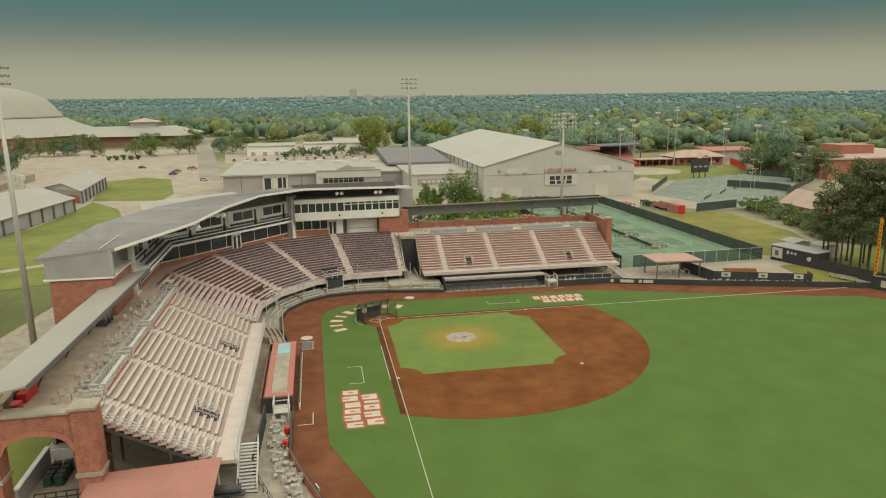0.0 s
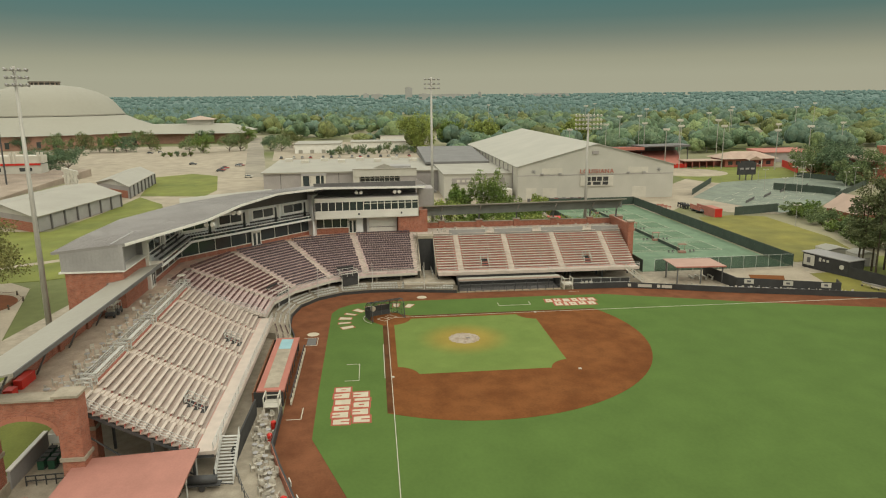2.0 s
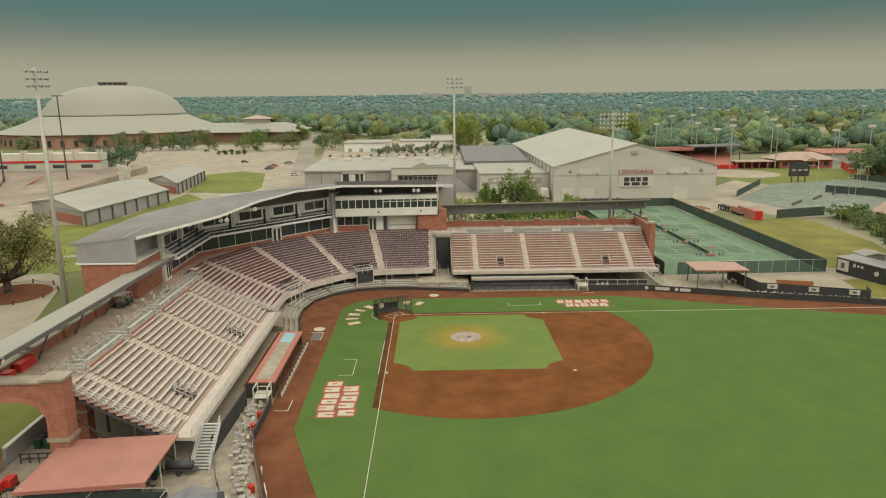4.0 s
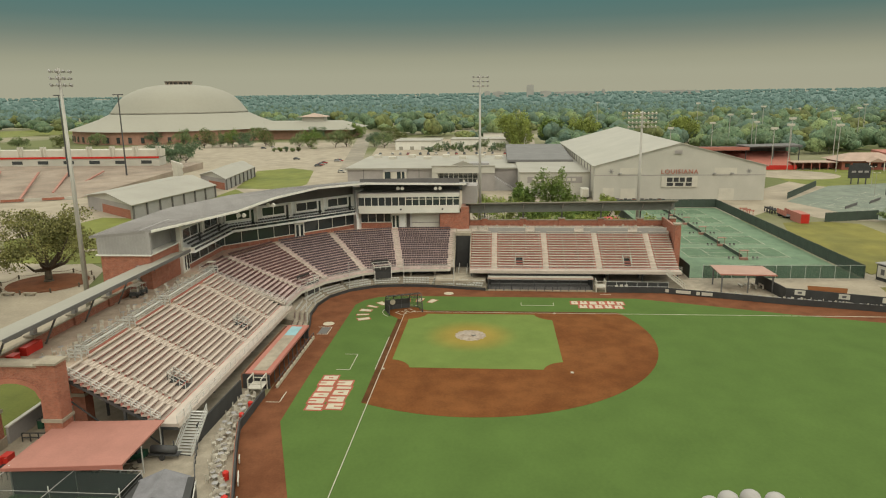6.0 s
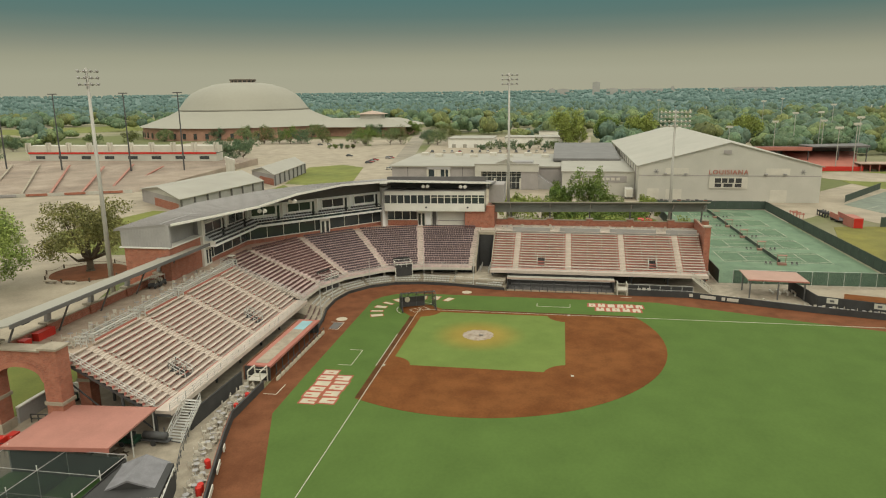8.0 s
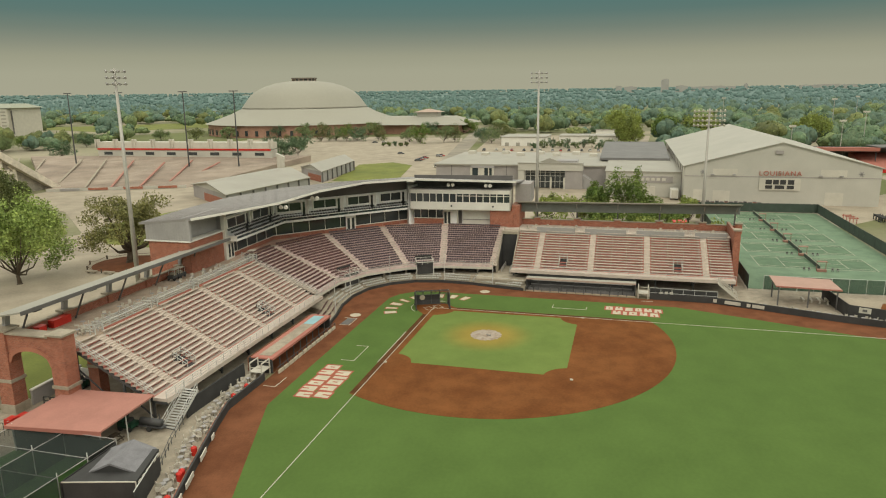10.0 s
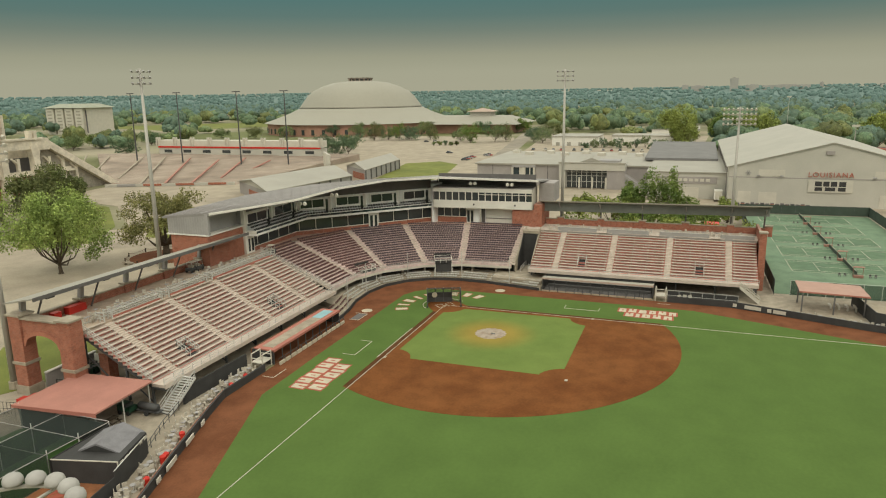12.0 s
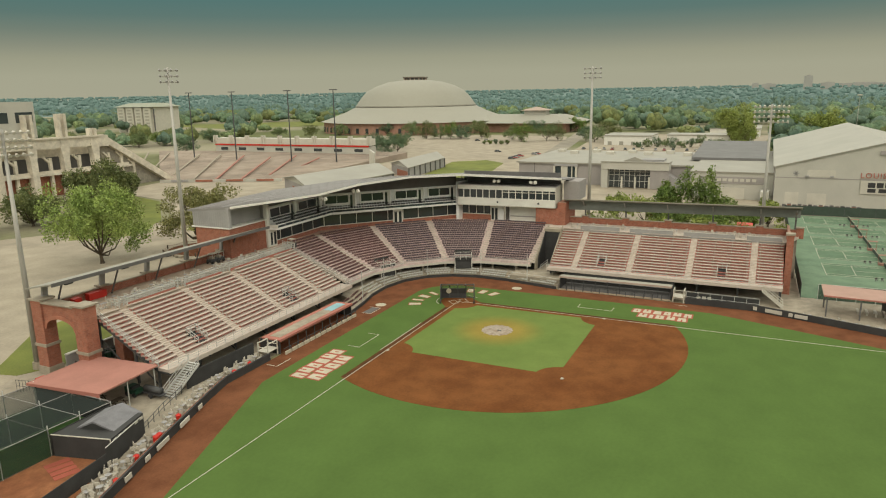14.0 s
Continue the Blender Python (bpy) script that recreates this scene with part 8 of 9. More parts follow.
for y0, y1 in ((10.5, 13.3), (14.7, 22.3), (23.7, 31.3), (32.7, 40.3), (41.7, 49.3), (50.7, 57.0)):
    part("brick_panel", G().box(-40.3, -39.9, y0, y1, 8.74, 10.0), M_BRICK, par)
    part("coping", G().box(-40.4, -39.8, y0, y1, 10.0, 10.14), M_CONC, par)
for y in (14, 23, 32, 41, 50, 57.4):
    part("brick_pier", G().box(-40.6, -39.6, y - 0.7, y + 0.7, 8.3, 10.4), M_BRICK, par)
    part("pier_cap", G().box(-40.75, -39.45, y - 0.85, y + 0.85, 10.4, 10.6), M_CONC, par)
ep = thing("end_pillar", (-34, 56, 0), "tall red brick end pillar of the third base stand", "pillar")
part("shaft", G().box(-40.4, -27.2, 55.0, 55.5, 0, 10.8), M_BRICK, ep)
part("front_pier", G().box(-28.4, -27.0, 54.8, 56.0, 0, 11.3), M_BRICK, ep)
part("pier_cap", G().box(-28.6, -26.8, 54.6, 56.2, 11.3, 11.6), M_CONC, ep)
# back wall above the third base seats
bw = thing("third_back_wall", (-32, 33, 8.7), "pale low wall panels above the top row", "wall")
for y0, y1 in ((14.9, 23.2), (25.3, 34.0), (36.1, 45.8), (47.9, 54.2)):
    part("panel", G().box(-32.2, -32.0, y0, y1, 8.6, 9.7), M_GREY, bw)
    part("frame_rail", G().beam((-32.0, y0, 9.75), (-32.0, y1, 9.75), 0.14, 0.14), M_STEEL, bw)

M_LIGHT_BRICK = mat("light_brick", (0.38, 0.155, 0.10), 0.85, 0.15)
arch = thing("brick_archway", (53, -36, 0), "red brick gateway arch on two square pillars", "arch")
for y in (-32.0, -40.6):
    part("pillar", G().box(51.9, 53.9, y - 1.05, y + 1.05, 0, 10.9), M_BRICK, arch)
    part("stone_band", G().box(51.75, 54.05, y - 1.2, y + 1.2, 4.2, 4.6), M_CONC, arch)
    part("stone_base", G().box(51.75, 54.05, y - 1.2, y + 1.2, -0.05, 1.2), M_CONC, arch)
g = G()
ys = np.linspace(-39.55, -33.05, 15)
def under(y):
    """Height of the arch's underside."""
    return 6.7 + 1.9 * math.sqrt(max(0.0, 1 - ((y + 36.3) / 3.25) ** 2))
prof_ = [(y, under(y)) for y in ys] + [(ys[-1], 10.6), (ys[0], 10.6)]
k = len(prof_)
g.add([(x, y, z) for x in (52.2, 53.6) for y, z in prof_], [tuple(range(k))[::-1], tuple(range(k, 2 * k))] + [(i, (i + 1) % k, k + (i + 1) % k, k + i) for i in range(k)])
part("arch_wall", g, M_BRICK, arch)
g = G()
for y0, y1 in zip(ys, ys[1:]):
    part("arch_brick", G().beam((53.66, y0, under(y0) + 0.25), (53.66, y1 - 0.03, under(y1) + 0.25), 0.1, 0.5, up=(0, 0, 1)), M_LIGHT_BRICK, arch)
part("coping", G().box(51.9, 53.9, -39.6, -33.0, 10.6, 10.8), M_CONC, arch)
for y in (-32.0, -40.6):
    part("pillar_cap", G().box(51.7, 54.1, y - 1.25, y + 1.25, 10.9, 11.15), M_CONC, arch)
for x, y in ((46.5, -33.2),):
    bp_ = thing("brick_pier", (x, y, 0), "square red brick pier below the concourse", "pillar", "under piers")
    part("shaft", G().box(x - 0.8, x + 0.8, y - 0.8, y + 0.8, 0, 8.3), M_BRICK, bp_)
    part("stone_band", G().box(x - 0.9, x + 0.9, y - 0.9, y + 0.9, 4.2, 4.6), M_CONC, bp_)
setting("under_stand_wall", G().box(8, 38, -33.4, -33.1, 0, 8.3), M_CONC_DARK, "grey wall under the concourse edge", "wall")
lw = thing("garden_wall", (47, -39.8, 0), "low dark wall with a pale coping beyond the arch", "wall")
part("wall", G().beam((42.6, -39.8, 1.0), (51.2, -39.7, 1.0), 0.3, 2.0), M_GREY, lw)
part("coping", G().beam((42.6, -39.8, 2.08), (51.2, -39.7, 2.08), 0.5, 0.16), M_TRIM, lw)
wb = thing("white_notice_board", (43.4, -38.0, 0), "white board with a red end panel under the concourse", "sign")
part("board", G().box(43.3, 43.5, -39.2, -37.0, 1.0, 2.1), M_TRIM, wb)
part("red_panel", G().box(43.3, 43.52, -37.0, -36.3, 1.2, 2.1), M_RED, wb)
for y in (-38.9, -37.2):
    part("leg", G().box(43.35, 43.45, y - 0.05, y + 0.05, -0.02, 1.0), M_DARKSTEEL, wb)
ir = thing("iron_railing", (50.6, -36, 0), "short black iron railing under the arch", "railing")
part("rail_run", railing(G(), [(50.7, -38.4, -0.02), (50.4, -33.6, -0.02)], 1.1, 0.9, 0.05, 2), M_BLACK, ir)

# furniture templates
M_PALE = mat("pale_furniture", (0.47, 0.43, 0.36), 0.5, 0.1)


def metal_chair(x, y, z, rot, m=M_PALE, group="patio chairs", label="light metal patio chair"):
    c = thing("patio_chair", (x, y, z), label, "chair", group)
    r = Matrix.Rotation(rot, 3, 'Z')

    def bx(x0, x1, y0, y1, z0, z1):
        g = G().box(x0, x1, y0, y1, z0, z1)
        g.v = [tuple(r @ Vector(p) + Vector((x, y, z))) for p in g.v]
        return g
    part("seat", bx(-0.24, 0.24, -0.24, 0.24, 0.43, 0.48), m, c)
    part("backrest", bx(-0.24, 0.24, -0.27, -0.22, 0.52, 0.95), m, c)
    for sx in (-0.21, 0.21):
        for sy in (-0.22, 0.21):
            part("leg", bx(sx - 0.025, sx + 0.025, sy - 0.025, sy + 0.025, 0, 0.43), m, c)
    return c


def patio_table(x, y, z, m=M_PALE, group="patio tables"):
    t = thing("patio_table", (x, y, z), "round pale metal patio table", "table", group)
    part("tabletop", G().prism([(x + a - 0, y + b) for a, b in disc(0, 0, 0.33, 14)], z + 0.72, z + 0.77), M_GREY, t)
    part("pedestal", G().tube((x, y, z), (x, y, z + 0.72), 0.05, n=7), M_STEEL, t)
    part("foot", G().prism(disc(x, y, 0.3, 10), z, z + 0.04), M_STEEL, t)
    return t


ch0 = metal_chair(49.0, -34.0, 8.74, 0.2)
tb0 = patio_table(48.2, -34.6, 8.74)
rng = np.random.default_rng(11)
for i in range(22):
    x = 11.5 + i * 1.72
    y = -34.5 + rng.uniform(-0.5, 0.4)
    if i:
        copy_thing(tb0, pose(x, y, 8.74, 0, 0, rng.uniform(0, 90)))
    if i % 2:
        copy_thing(tb0, pose(x + 0.5, -36.1 + rng.uniform(-0.3, 0.3), 8.74, 0, 0, rng.uniform(0, 90)))
        for k in range(2):
            copy_thing(ch0, pose(x + 0.5 + rng.choice((-0.85, 0.85)), -36.1 + (k - 0.5) * 1.1, 8.74, 0, 0, rng.uniform(0, 360)))
    for k in range(3):
        a = rng.uniform(0, 6.28)
        copy_thing(ch0, pose(x + 0.85 * math.cos(a), y + 0.75 * math.sin(a), 8.74, 0, 0, math.degrees(a) + 90 + rng.uniform(-25, 25)))
for x0, x1 in ((7.0, 24.2), (26.4, 34.4), (36.6, 45.8)):
    r_ = thing("deck_railing", (x0, -32.4, 8.74), "galvanised pipe railing along the concourse edge", "railing", "deck railings")
    for dy in (-0.2, -1.5):
        g = G()
        railing(g, [(x0, -32.2 + dy, 8.74), (x1, -32.2 + dy, 8.74)], 1.15, 1.5, 0.045, 4)
        part("rail_run", g, M_STEEL, r_)
    part("counter", G().box(x0, x1, -32.9, -32.45, 9.75, 9.82), M_STEEL, r_, "metal drink counter")
    part("kick_board", G().box(x0, x1, -32.36, -32.30, 8.76, 9.2), M_RED_ROOF, r_, "red kick board")
for x in (7.0, 25.3, 35.5, 46.5):
    r_ = thing("gate_frame", (x, -32.3, 8.74), "steel gate frame at the top of an aisle", "gate", "aisle gates")
    part("frame", railing(G(), [(x - 0.7, -32.2, 8.74), (x - 0.7, -33.8, 8.74)], 1.3, 0.8, 0.06, 3), M_STEEL, r_)
    part("frame", railing(G(), [(x + 0.7, -32.2, 8.74), (x + 0.7, -33.8, 8.74)], 1.3, 0.8, 0.06, 3), M_STEEL, r_)
r_ = thing("end_railing", (51.2, -32, 5), "steel end railing of the first base stand", "railing")
part("rail_run", railing(G(), [(51.1, -19.2 - 2 - v * DEP, Z0 + v * RISE) for v in range(0, 16, 3)], 1.1, 1.2, 0.035, 3), M_STEEL, r_)
part("rail_run", railing(G(), [(51.0, -32.3, 8.74), (51.0, -39.3, 8.74)], 1.1, 1.4, 0.035, 3), M_STEEL, r_)
for x, y, w_, d_ in ((44.6, -40.2, 3.0, 0.9), (48.2, -39.9, 1.2, 0.9)):
    s = thing("red_locker", (x, y, 8.74), "bright red storage box against the parapet", "storage box", "red boxes")
    part("body", G().box(x - w_ / 2, x + w_ / 2, y - d_ / 2, y + d_ / 2, 8.74, 9.7), M_RED, s)
    part("lid", G().box(x - w_ / 2 - 0.03, x + w_ / 2 + 0.03, y - d_ / 2 - 0.03, y + d_ / 2 + 0.03, 9.7, 9.78), M_RED, s)
for x, y in ((19.5, -39.3), (21.0, -39.4), (5.2, -33.8)):
    s = thing("utility_cart", (x, y, 8.74), "small dark utility cart parked on the concourse", "cart", "utility carts")
    part("body", G().box(x - 1.0, x + 0.9, y - 0.55, y + 0.55, 9.1, 9.6), M_DARKSTEEL, s)
    part("canopy", G().box(x - 0.7, x + 0.5, y - 0.6, y + 0.6, 10.5, 10.58), M_WHITE, s)
    for sx in (-0.65, 0.45):
        for sy in (-0.55, 0.55):
            part("canopy_post", G().beam((x + sx, y + sy, 9.6), (x + sx, y + sy, 10.5), 0.05, 0.05), M_STEEL, s)
    for sx in (-0.65, 0.6):
        for sy in (-0.55, 0.55):
            part("wheel", G().tube((x + sx, y + sy - 0.08, 9.0), (x + sx, y + sy + 0.08, 9.0), 0.26, 0.26, 10), M_BLACK, s)
    part("seat", G().box(x - 0.2, x + 0.3, y - 0.5, y + 0.5, 9.6, 10.0), M_CONC, s)
# third base deck tables
for i in range(16):
    y = 13.5 + i * 2.6
    copy_thing(tb0, pose(-35.0 + rng.uniform(-0.5, 0.5), y, 8.74))
    for k in range(2):
        copy_thing(ch0, pose(-35.0 + rng.uniform(-1.2, 1.2), y + rng.choice([-0.8, 0.8]), 8.74, 0, 0, rng.uniform(0, 360)))

# ---- first base patio at field level ----
setting("patio_floor", G().prism([(92, -3.5), (72, -5.6), (61.5, -9.4), (51.5, -12.8), (46.5, -14.3), (37.2, -14.3), (37.2, -17.2), (49, -17.6), (58.5, -15.0), (66, -11.0), (76, -7.6), (92, -6.6)][::-1], -0.1, 0.06), M_CONC, "pale concrete patio along the right field side", "floor")
bwall = thing("patio_back_wall", (42, -17.6, 0), "black wall behind the patio below the stand", "wall")
part("panel", G().beam((37.0, -17.3, 1.1), (49.8, -17.7, 1.1), 0.2, 2.2), M_BLACK, bwall)
fence = thing("patio_fence", (70, -9, 0), "long black screen fence behind the patio", "fence")
part("screen", G().beam((61.8, -12.6, 1.2), (68.5, -10.2, 1.2), 0.08, 2.4), M_BLACK, fence)
part("screen", G().beam((68.5, -10.2, 0.9), (90, -6.4, 0.9), 0.08, 1.8), M_BLACK, fence)
part("top_rail", G().beam((61.8, -12.6, 2.42), (68.5, -10.2, 2.42), 0.1, 0.06), M_STEEL, fence)
r_ = thing("patio_railing", (54, -16.5, 0), "dark pipe railing between patio and walkway", "railing")
part("rail_run", railing(G(), [(50.0, -17.6, 0.06), (56, -15.4, 0.06), (61.5, -12.9, 0.06)], 1.1, 1.6, 0.03, 2), M_DARKSTEEL, r_)
CENTRE = [(38.5, -15.6), (46.5, -15.7), (51.6, -14.3), (61.6, -10.8), (70, -7.6), (80, -4.9)]
for i, (p, d) in enumerate(along(CENTRE, 1.15, 0.4)):
    nv = Vector((-d.y, d.x))
    q = p + nv * rng.uniform(-0.75, 0.75) + d * rng.uniform(-0.4, 0.4)
    copy_thing(tb0, pose(q.x, q.y, 0.06))
    for k in range(4):
        a = rng.uniform(0, 6.28)
        copy_thing(ch0, pose(q.x + 0.8 * math.cos(a), q.y + 0.7 * math.sin(a), 0.06, 0, 0, math.degrees(a) + 90))
for x, y in ((70.7, -6.2), (62.5, -9.7), (61.9, -9.8), (57.5, -11.4), (44.2, -14.6), (41.0, -14.6), (66.5, -8.2)):
    s = thing("trash_bin", (x, y, 0.06), "round bright red litter bin", "bin", "red bins")
    part("drum", G().tube((x, y, 0.06), (x, y, 0.95), 0.3, 0.33, 12), M_RED, s)
    part("lid", G().tube((x, y, 0.95), (x, y, 1.12), 0.34, 0.12, 12), M_RED, s)

# steel stair from the stand to the walkway
sta = thing("steel_stair", (49.5, -19, 0), "open galvanised steel stair up to the stand", "stair")
for i in range(15):
    t = i / 14
    x, z = 52.6 - 4.6 * t, 0.15 + 2.85 * t
    part("tread", G().box(x - 0.16, x + 0.16, -19.0, -17.2, z - 0.05, z), M_STEEL, sta)
for y in (-19.05, -17.15):
    part("stringer", G().beam((52.9, y, 0.0), (47.9, y, 3.0), 0.08, 0.3), M_STEEL, sta)
    part("handrail", railing(G(), [(52.7, y, 0.1), (48.0, y, 3.0)], 1.0, 1.3, 0.035, 2), M_STEEL, sta)

# red awning beside the stand
M_AWNING = mat("faded_awning", (0.375, 0.172, 0.135), 0.85, 0.12, 0.4, 5.0, 0.1)
aw = thing("red_awning", (57, -26, 0), "large faded red canvas awning on steel posts", "awning")
part("canvas", G().prism([(61.9, -32.3), (60.9, -20.4), (51.9, -20.4), (52.3, -32.3)], [3.1, 3.3, 3.6, 3.3], [3.3, 3.5, 3.8, 3.5]), M_AWNING, aw)
part("front_valance", G().prism([(61.95, -32.35), (60.95, -20.35), (60.85, -20.35), (61.85, -32.35)][::-1], 2.95, [3.28, 3.48, 3.48, 3.28]), M_RED_ROOF, aw)
for x, y in ((61.4, -31.8), (60.6, -20.8), (52.3, -20.8), (52.6, -31.8), (56.6, -20.7), (61.0, -26.2)):
    part("post", G().tube((x, y, 0), (x, y, 3.35), 0.08, n=7), M_STEEL, aw)
for i in range(3):
    y = -30 + i * 3.8
    t = thing("picnic_table", (57, y, 0), "brown timber picnic table under the awning", "table", "picnic tables")
    part("top", G().box(56.2, 57.8, y - 0.4, y + 0.4, 0.72, 0.77), M_WOOD_TRUNK, t)
    part("bench", G().box(56.2, 57.8, y - 0.95, y - 0.7, 0.42, 0.46), M_WOOD_TRUNK, t)
    part("bench", G().box(56.2, 57.8, y + 0.7, y + 0.95, 0.42, 0.46), M_WOOD_TRUNK, t)
    for sx in (56.4, 57.6):
        part("frame", G().beam((sx, y - 0.85, 0), (sx, y - 0.2, 0.72), 0.08, 0.08).beam((sx, y + 0.85, 0), (sx, y + 0.2, 0.72), 0.08, 0.08).beam((sx, y - 0.85, 0.4), (sx, y + 0.85, 0.4), 0.08, 0.08), M_WOOD_TRUNK, t)

# batting tunnel enclosure
setting("tunnel_turf", G().prism([(61.2, -32), (61.2, -18.6), (69, -18.4), (78, -18.8), (80, -34)][::-1], -0.1, 0.04), two_tone("practice_turf", (0.060, 0.125, 0.035), (0.072, 0.140, 0.040), 0.2), "dark green practice turf inside the cages", "turf")
setting("bullpen_clay", G().prism([(69, -18.2), (67.4, -11.4), (74, -8.4), (92, -6.8), (95, -22), (80, -18.4)][::-1], -0.1, 0.05), M_CLAY_WORN, "orange-brown bullpen clay", "infield")
enc = thing("practice_cage", (66, -25, 0), "open steel-framed practice cage with black screens", "cage")
part("screen", G().beam((61.1, -18.3, 1.3), (69.1, -18.1, 1.3), 0.08, 2.6), M_BLACK, enc, "black mesh screen")
part("screen", G().beam((61.1, -32.0, 1.3), (61.1, -18.3, 1.3), 0.08, 2.6), M_BLACK, enc, "black mesh screen")
for x in (61.1, 65.2, 69.1, 74.5):
    for y in (-32.0, -25.2, -18.3):
        part("post", G().tube((x, y, 0), (x, y, 3.6 if x > 62 else 3.0), 0.06, n=6), M_STEEL, enc)
for y in (-32.0, -25.2, -18.3):
    part("top_pipe", G().tube((61.1, y, 2.9), (76, y, 3.4), 0.045, n=6), M_GREY_MID, enc)
for x in (61.1, 65.2, 69.1):
    part("cross_pipe", G().tube((x, -32, 3.0), (x, -18.3, 3.0), 0.045, n=6), M_GREY_MID, enc)
M_SHED_ROOF = mat("weathered_shingle", (0.19, 0.185, 0.195), 0.8, 0.2, 1.0, 8.0, 0.3)
part("net_roof", G().prism([(61.1, -32), (78, -32), (78, -18.3), (61.1, -18.3)], [2.86, 3.42, 3.42, 2.86], [2.88, 3.44, 3.44, 2.88]), M_NET, enc, "black net over the cage")
part("net_side", G().beam((69.1, -18.25, 1.6), (78, -18.25, 1.7), 0.02, 3.2), M_NET, enc, "black net wall of the cage")
part("net_divider", G().beam((61.1, -25.2, 1.5), (78, -25.2, 1.65), 0.02, 3.0), M_NET, enc, "black net divider")
shd = thing("black_shed", (64, -14.5, 0), "black equipment shed with a grey gable roof", "shed")
P0, P1, P2, P3 = (69.0, -17.9), (67.2, -11.0), (61.2, -12.9), (62.4, -18.0)
part("wall", G().prism([P0, P1, P2, P3], 0, 2.6), M_BLACK, shd)
r0, r1 = (66.4, -14.6, 3.6), (61.6, -15.6, 3.6)
ea, eb = (66.9, -17.0, 2.5), (65.6, -12.0, 2.5)
ec, ed = (60.9, -13.4, 2.5), (62.0, -18.2, 2.5)
part("roof_slope", G().add([ea, r0, r1, ed] + [(p[0], p[1], p[2] - 0.2) for p in (ea, r0, r1, ed)], [(0, 1, 2, 3), (7, 6, 5, 4), (0, 4, 5, 1), (1, 5, 6, 2), (2, 6, 7, 3), (3, 7, 4, 0)]), M_SHED_ROOF, shd)
part("roof_slope", G().add([eb, r0, r1, ec] + [(p[0], p[1], p[2] - 0.2) for p in (eb, r0, r1, ec)], [(3, 2, 1, 0), (4, 5, 6, 7), (1, 5, 4, 0), (2, 6, 5, 1), (3, 7, 6, 2), (0, 4, 7, 3)]), M_SHED_ROOF, shd)
part("gable_end", G().add([ea, eb, r0], [(0, 1, 2)]), M_BLACK, shd)
for i in range(6):
    a, b = lerp((67.1, -11.0, 0), (61.3, -12.8, 0), (i + 0.15) / 6), lerp((67.1, -11.0, 0), (61.3, -12.8, 0), (i + 0.75) / 6)
    part("sign_bar", G().beam((a[0], a[1] + 0.12, 2.3), (b[0], b[1] + 0.12, 2.3), 0.06, 0.32), M_WHITE, shd)
part("edge_trim", G().beam((69.05, -17.95, 2.62), (67.25, -10.95, 2.62), 0.1, 0.1).beam((67.25, -10.95, 0), (67.25, -10.95, 2.6), 0.1, 0.1), M_WHITE, shd)
for i in range(4):
    a = Vector((68.6, -16.2)) + Vector((0.85, 0.35)) * 0 + Vector((0.35, 0.95)) * i * 1.05
    solo("bullpen_plate_mat", G().prism([tuple(a), tuple(a + Vector((2.4, -0.8))), tuple(a + Vector((2.7, 0.0))), tuple(a + Vector((0.3, 0.8)))], 0.05, 0.08), M_LOGO_RED, "dark orange-red pitching mat on the clay", "mat", "pitching mats", at=(a.x, a.y, 0.05))

# smoker trailer, green cart, bins and carts by the awning
sm = thing("smoker_trailer", (53.6, -19.8, 0), "black barrel smoker on a small trailer", "smoker")
part("barrel", G().tube((53.4, -21.4, 1.05), (53.4, -18.6, 1.05), 0.45, 0.45, 14), M_DARKSTEEL, sm, smooth=True)
part("frame", G().box(52.9, 53.9, -21.6, -18.2, 0.5, 0.62), M_DARKSTEEL, sm)
part("chimney", G().tube((53.4, -18.8, 1.4), (53.4, -18.8, 2.1), 0.08, n=8), M_DARKSTEEL, sm)
for x in (52.85, 53.95):
    part("wheel", G().tube((x - 0.09, -20.0, 0.32), (x + 0.09, -20.0, 0.32), 0.32, 0.32, 12), M_BLACK, sm)
part("drawbar", G().beam((53.4, -18.2, 0.5), (53.4, -17.0, 0.35), 0.08, 0.08), M_DARKSTEEL, sm)
ct = thing("green_utility_cart", (53.9, -22.8, 0), "small dark green utility cart", "cart")
M_DKGREEN = mat("dark_green_paint", (0.02, 0.07, 0.04), 0.5, 0.15)
part("body", G().box(53.2, 54.6, -23.9, -21.9, 0.4, 0.95), M_DKGREEN, ct)
part("bed", G().box(53.2, 54.6, -23.9, -23.0, 0.95, 1.25), M_DKGREEN, ct)
part("seat", G().box(53.3, 54.5, -22.9, -22.5, 0.95, 1.3), M_BLACK, ct)
for x in (53.2, 54.6):
    for y in (-23.5, -22.2):
        part("wheel", G().tube((x - 0.1, y, 0.3), (x + 0.1, y, 0.3), 0.3, 0.3, 10), M_BLACK, ct)
for i in range(8):
    x, y = 47.2 - (i % 4) * 0.95, -37.3 - (i // 4) * 1.1
    b = thing("wheelie_bin", (x, y, -0.02), "dark green wheeled rubbish bin", "bin", "rubbish bins")
    part("body", G().prism([(x - 0.3, y - 0.35), (x + 0.3, y - 0.35), (x + 0.3, y + 0.35), (x - 0.3, y + 0.35)], -0.02, 1.0), M_DKGREEN, b)
    part("lid", G().box(x - 0.33, x + 0.33, y - 0.38, y + 0.4, 1.0, 1.08), M_BLACK, b)
    part("wheel", G().tube((x - 0.3, y + 0.38, 0.12), (x + 0.3, y + 0.38, 0.12), 0.12, n=8), M_BLACK, b)
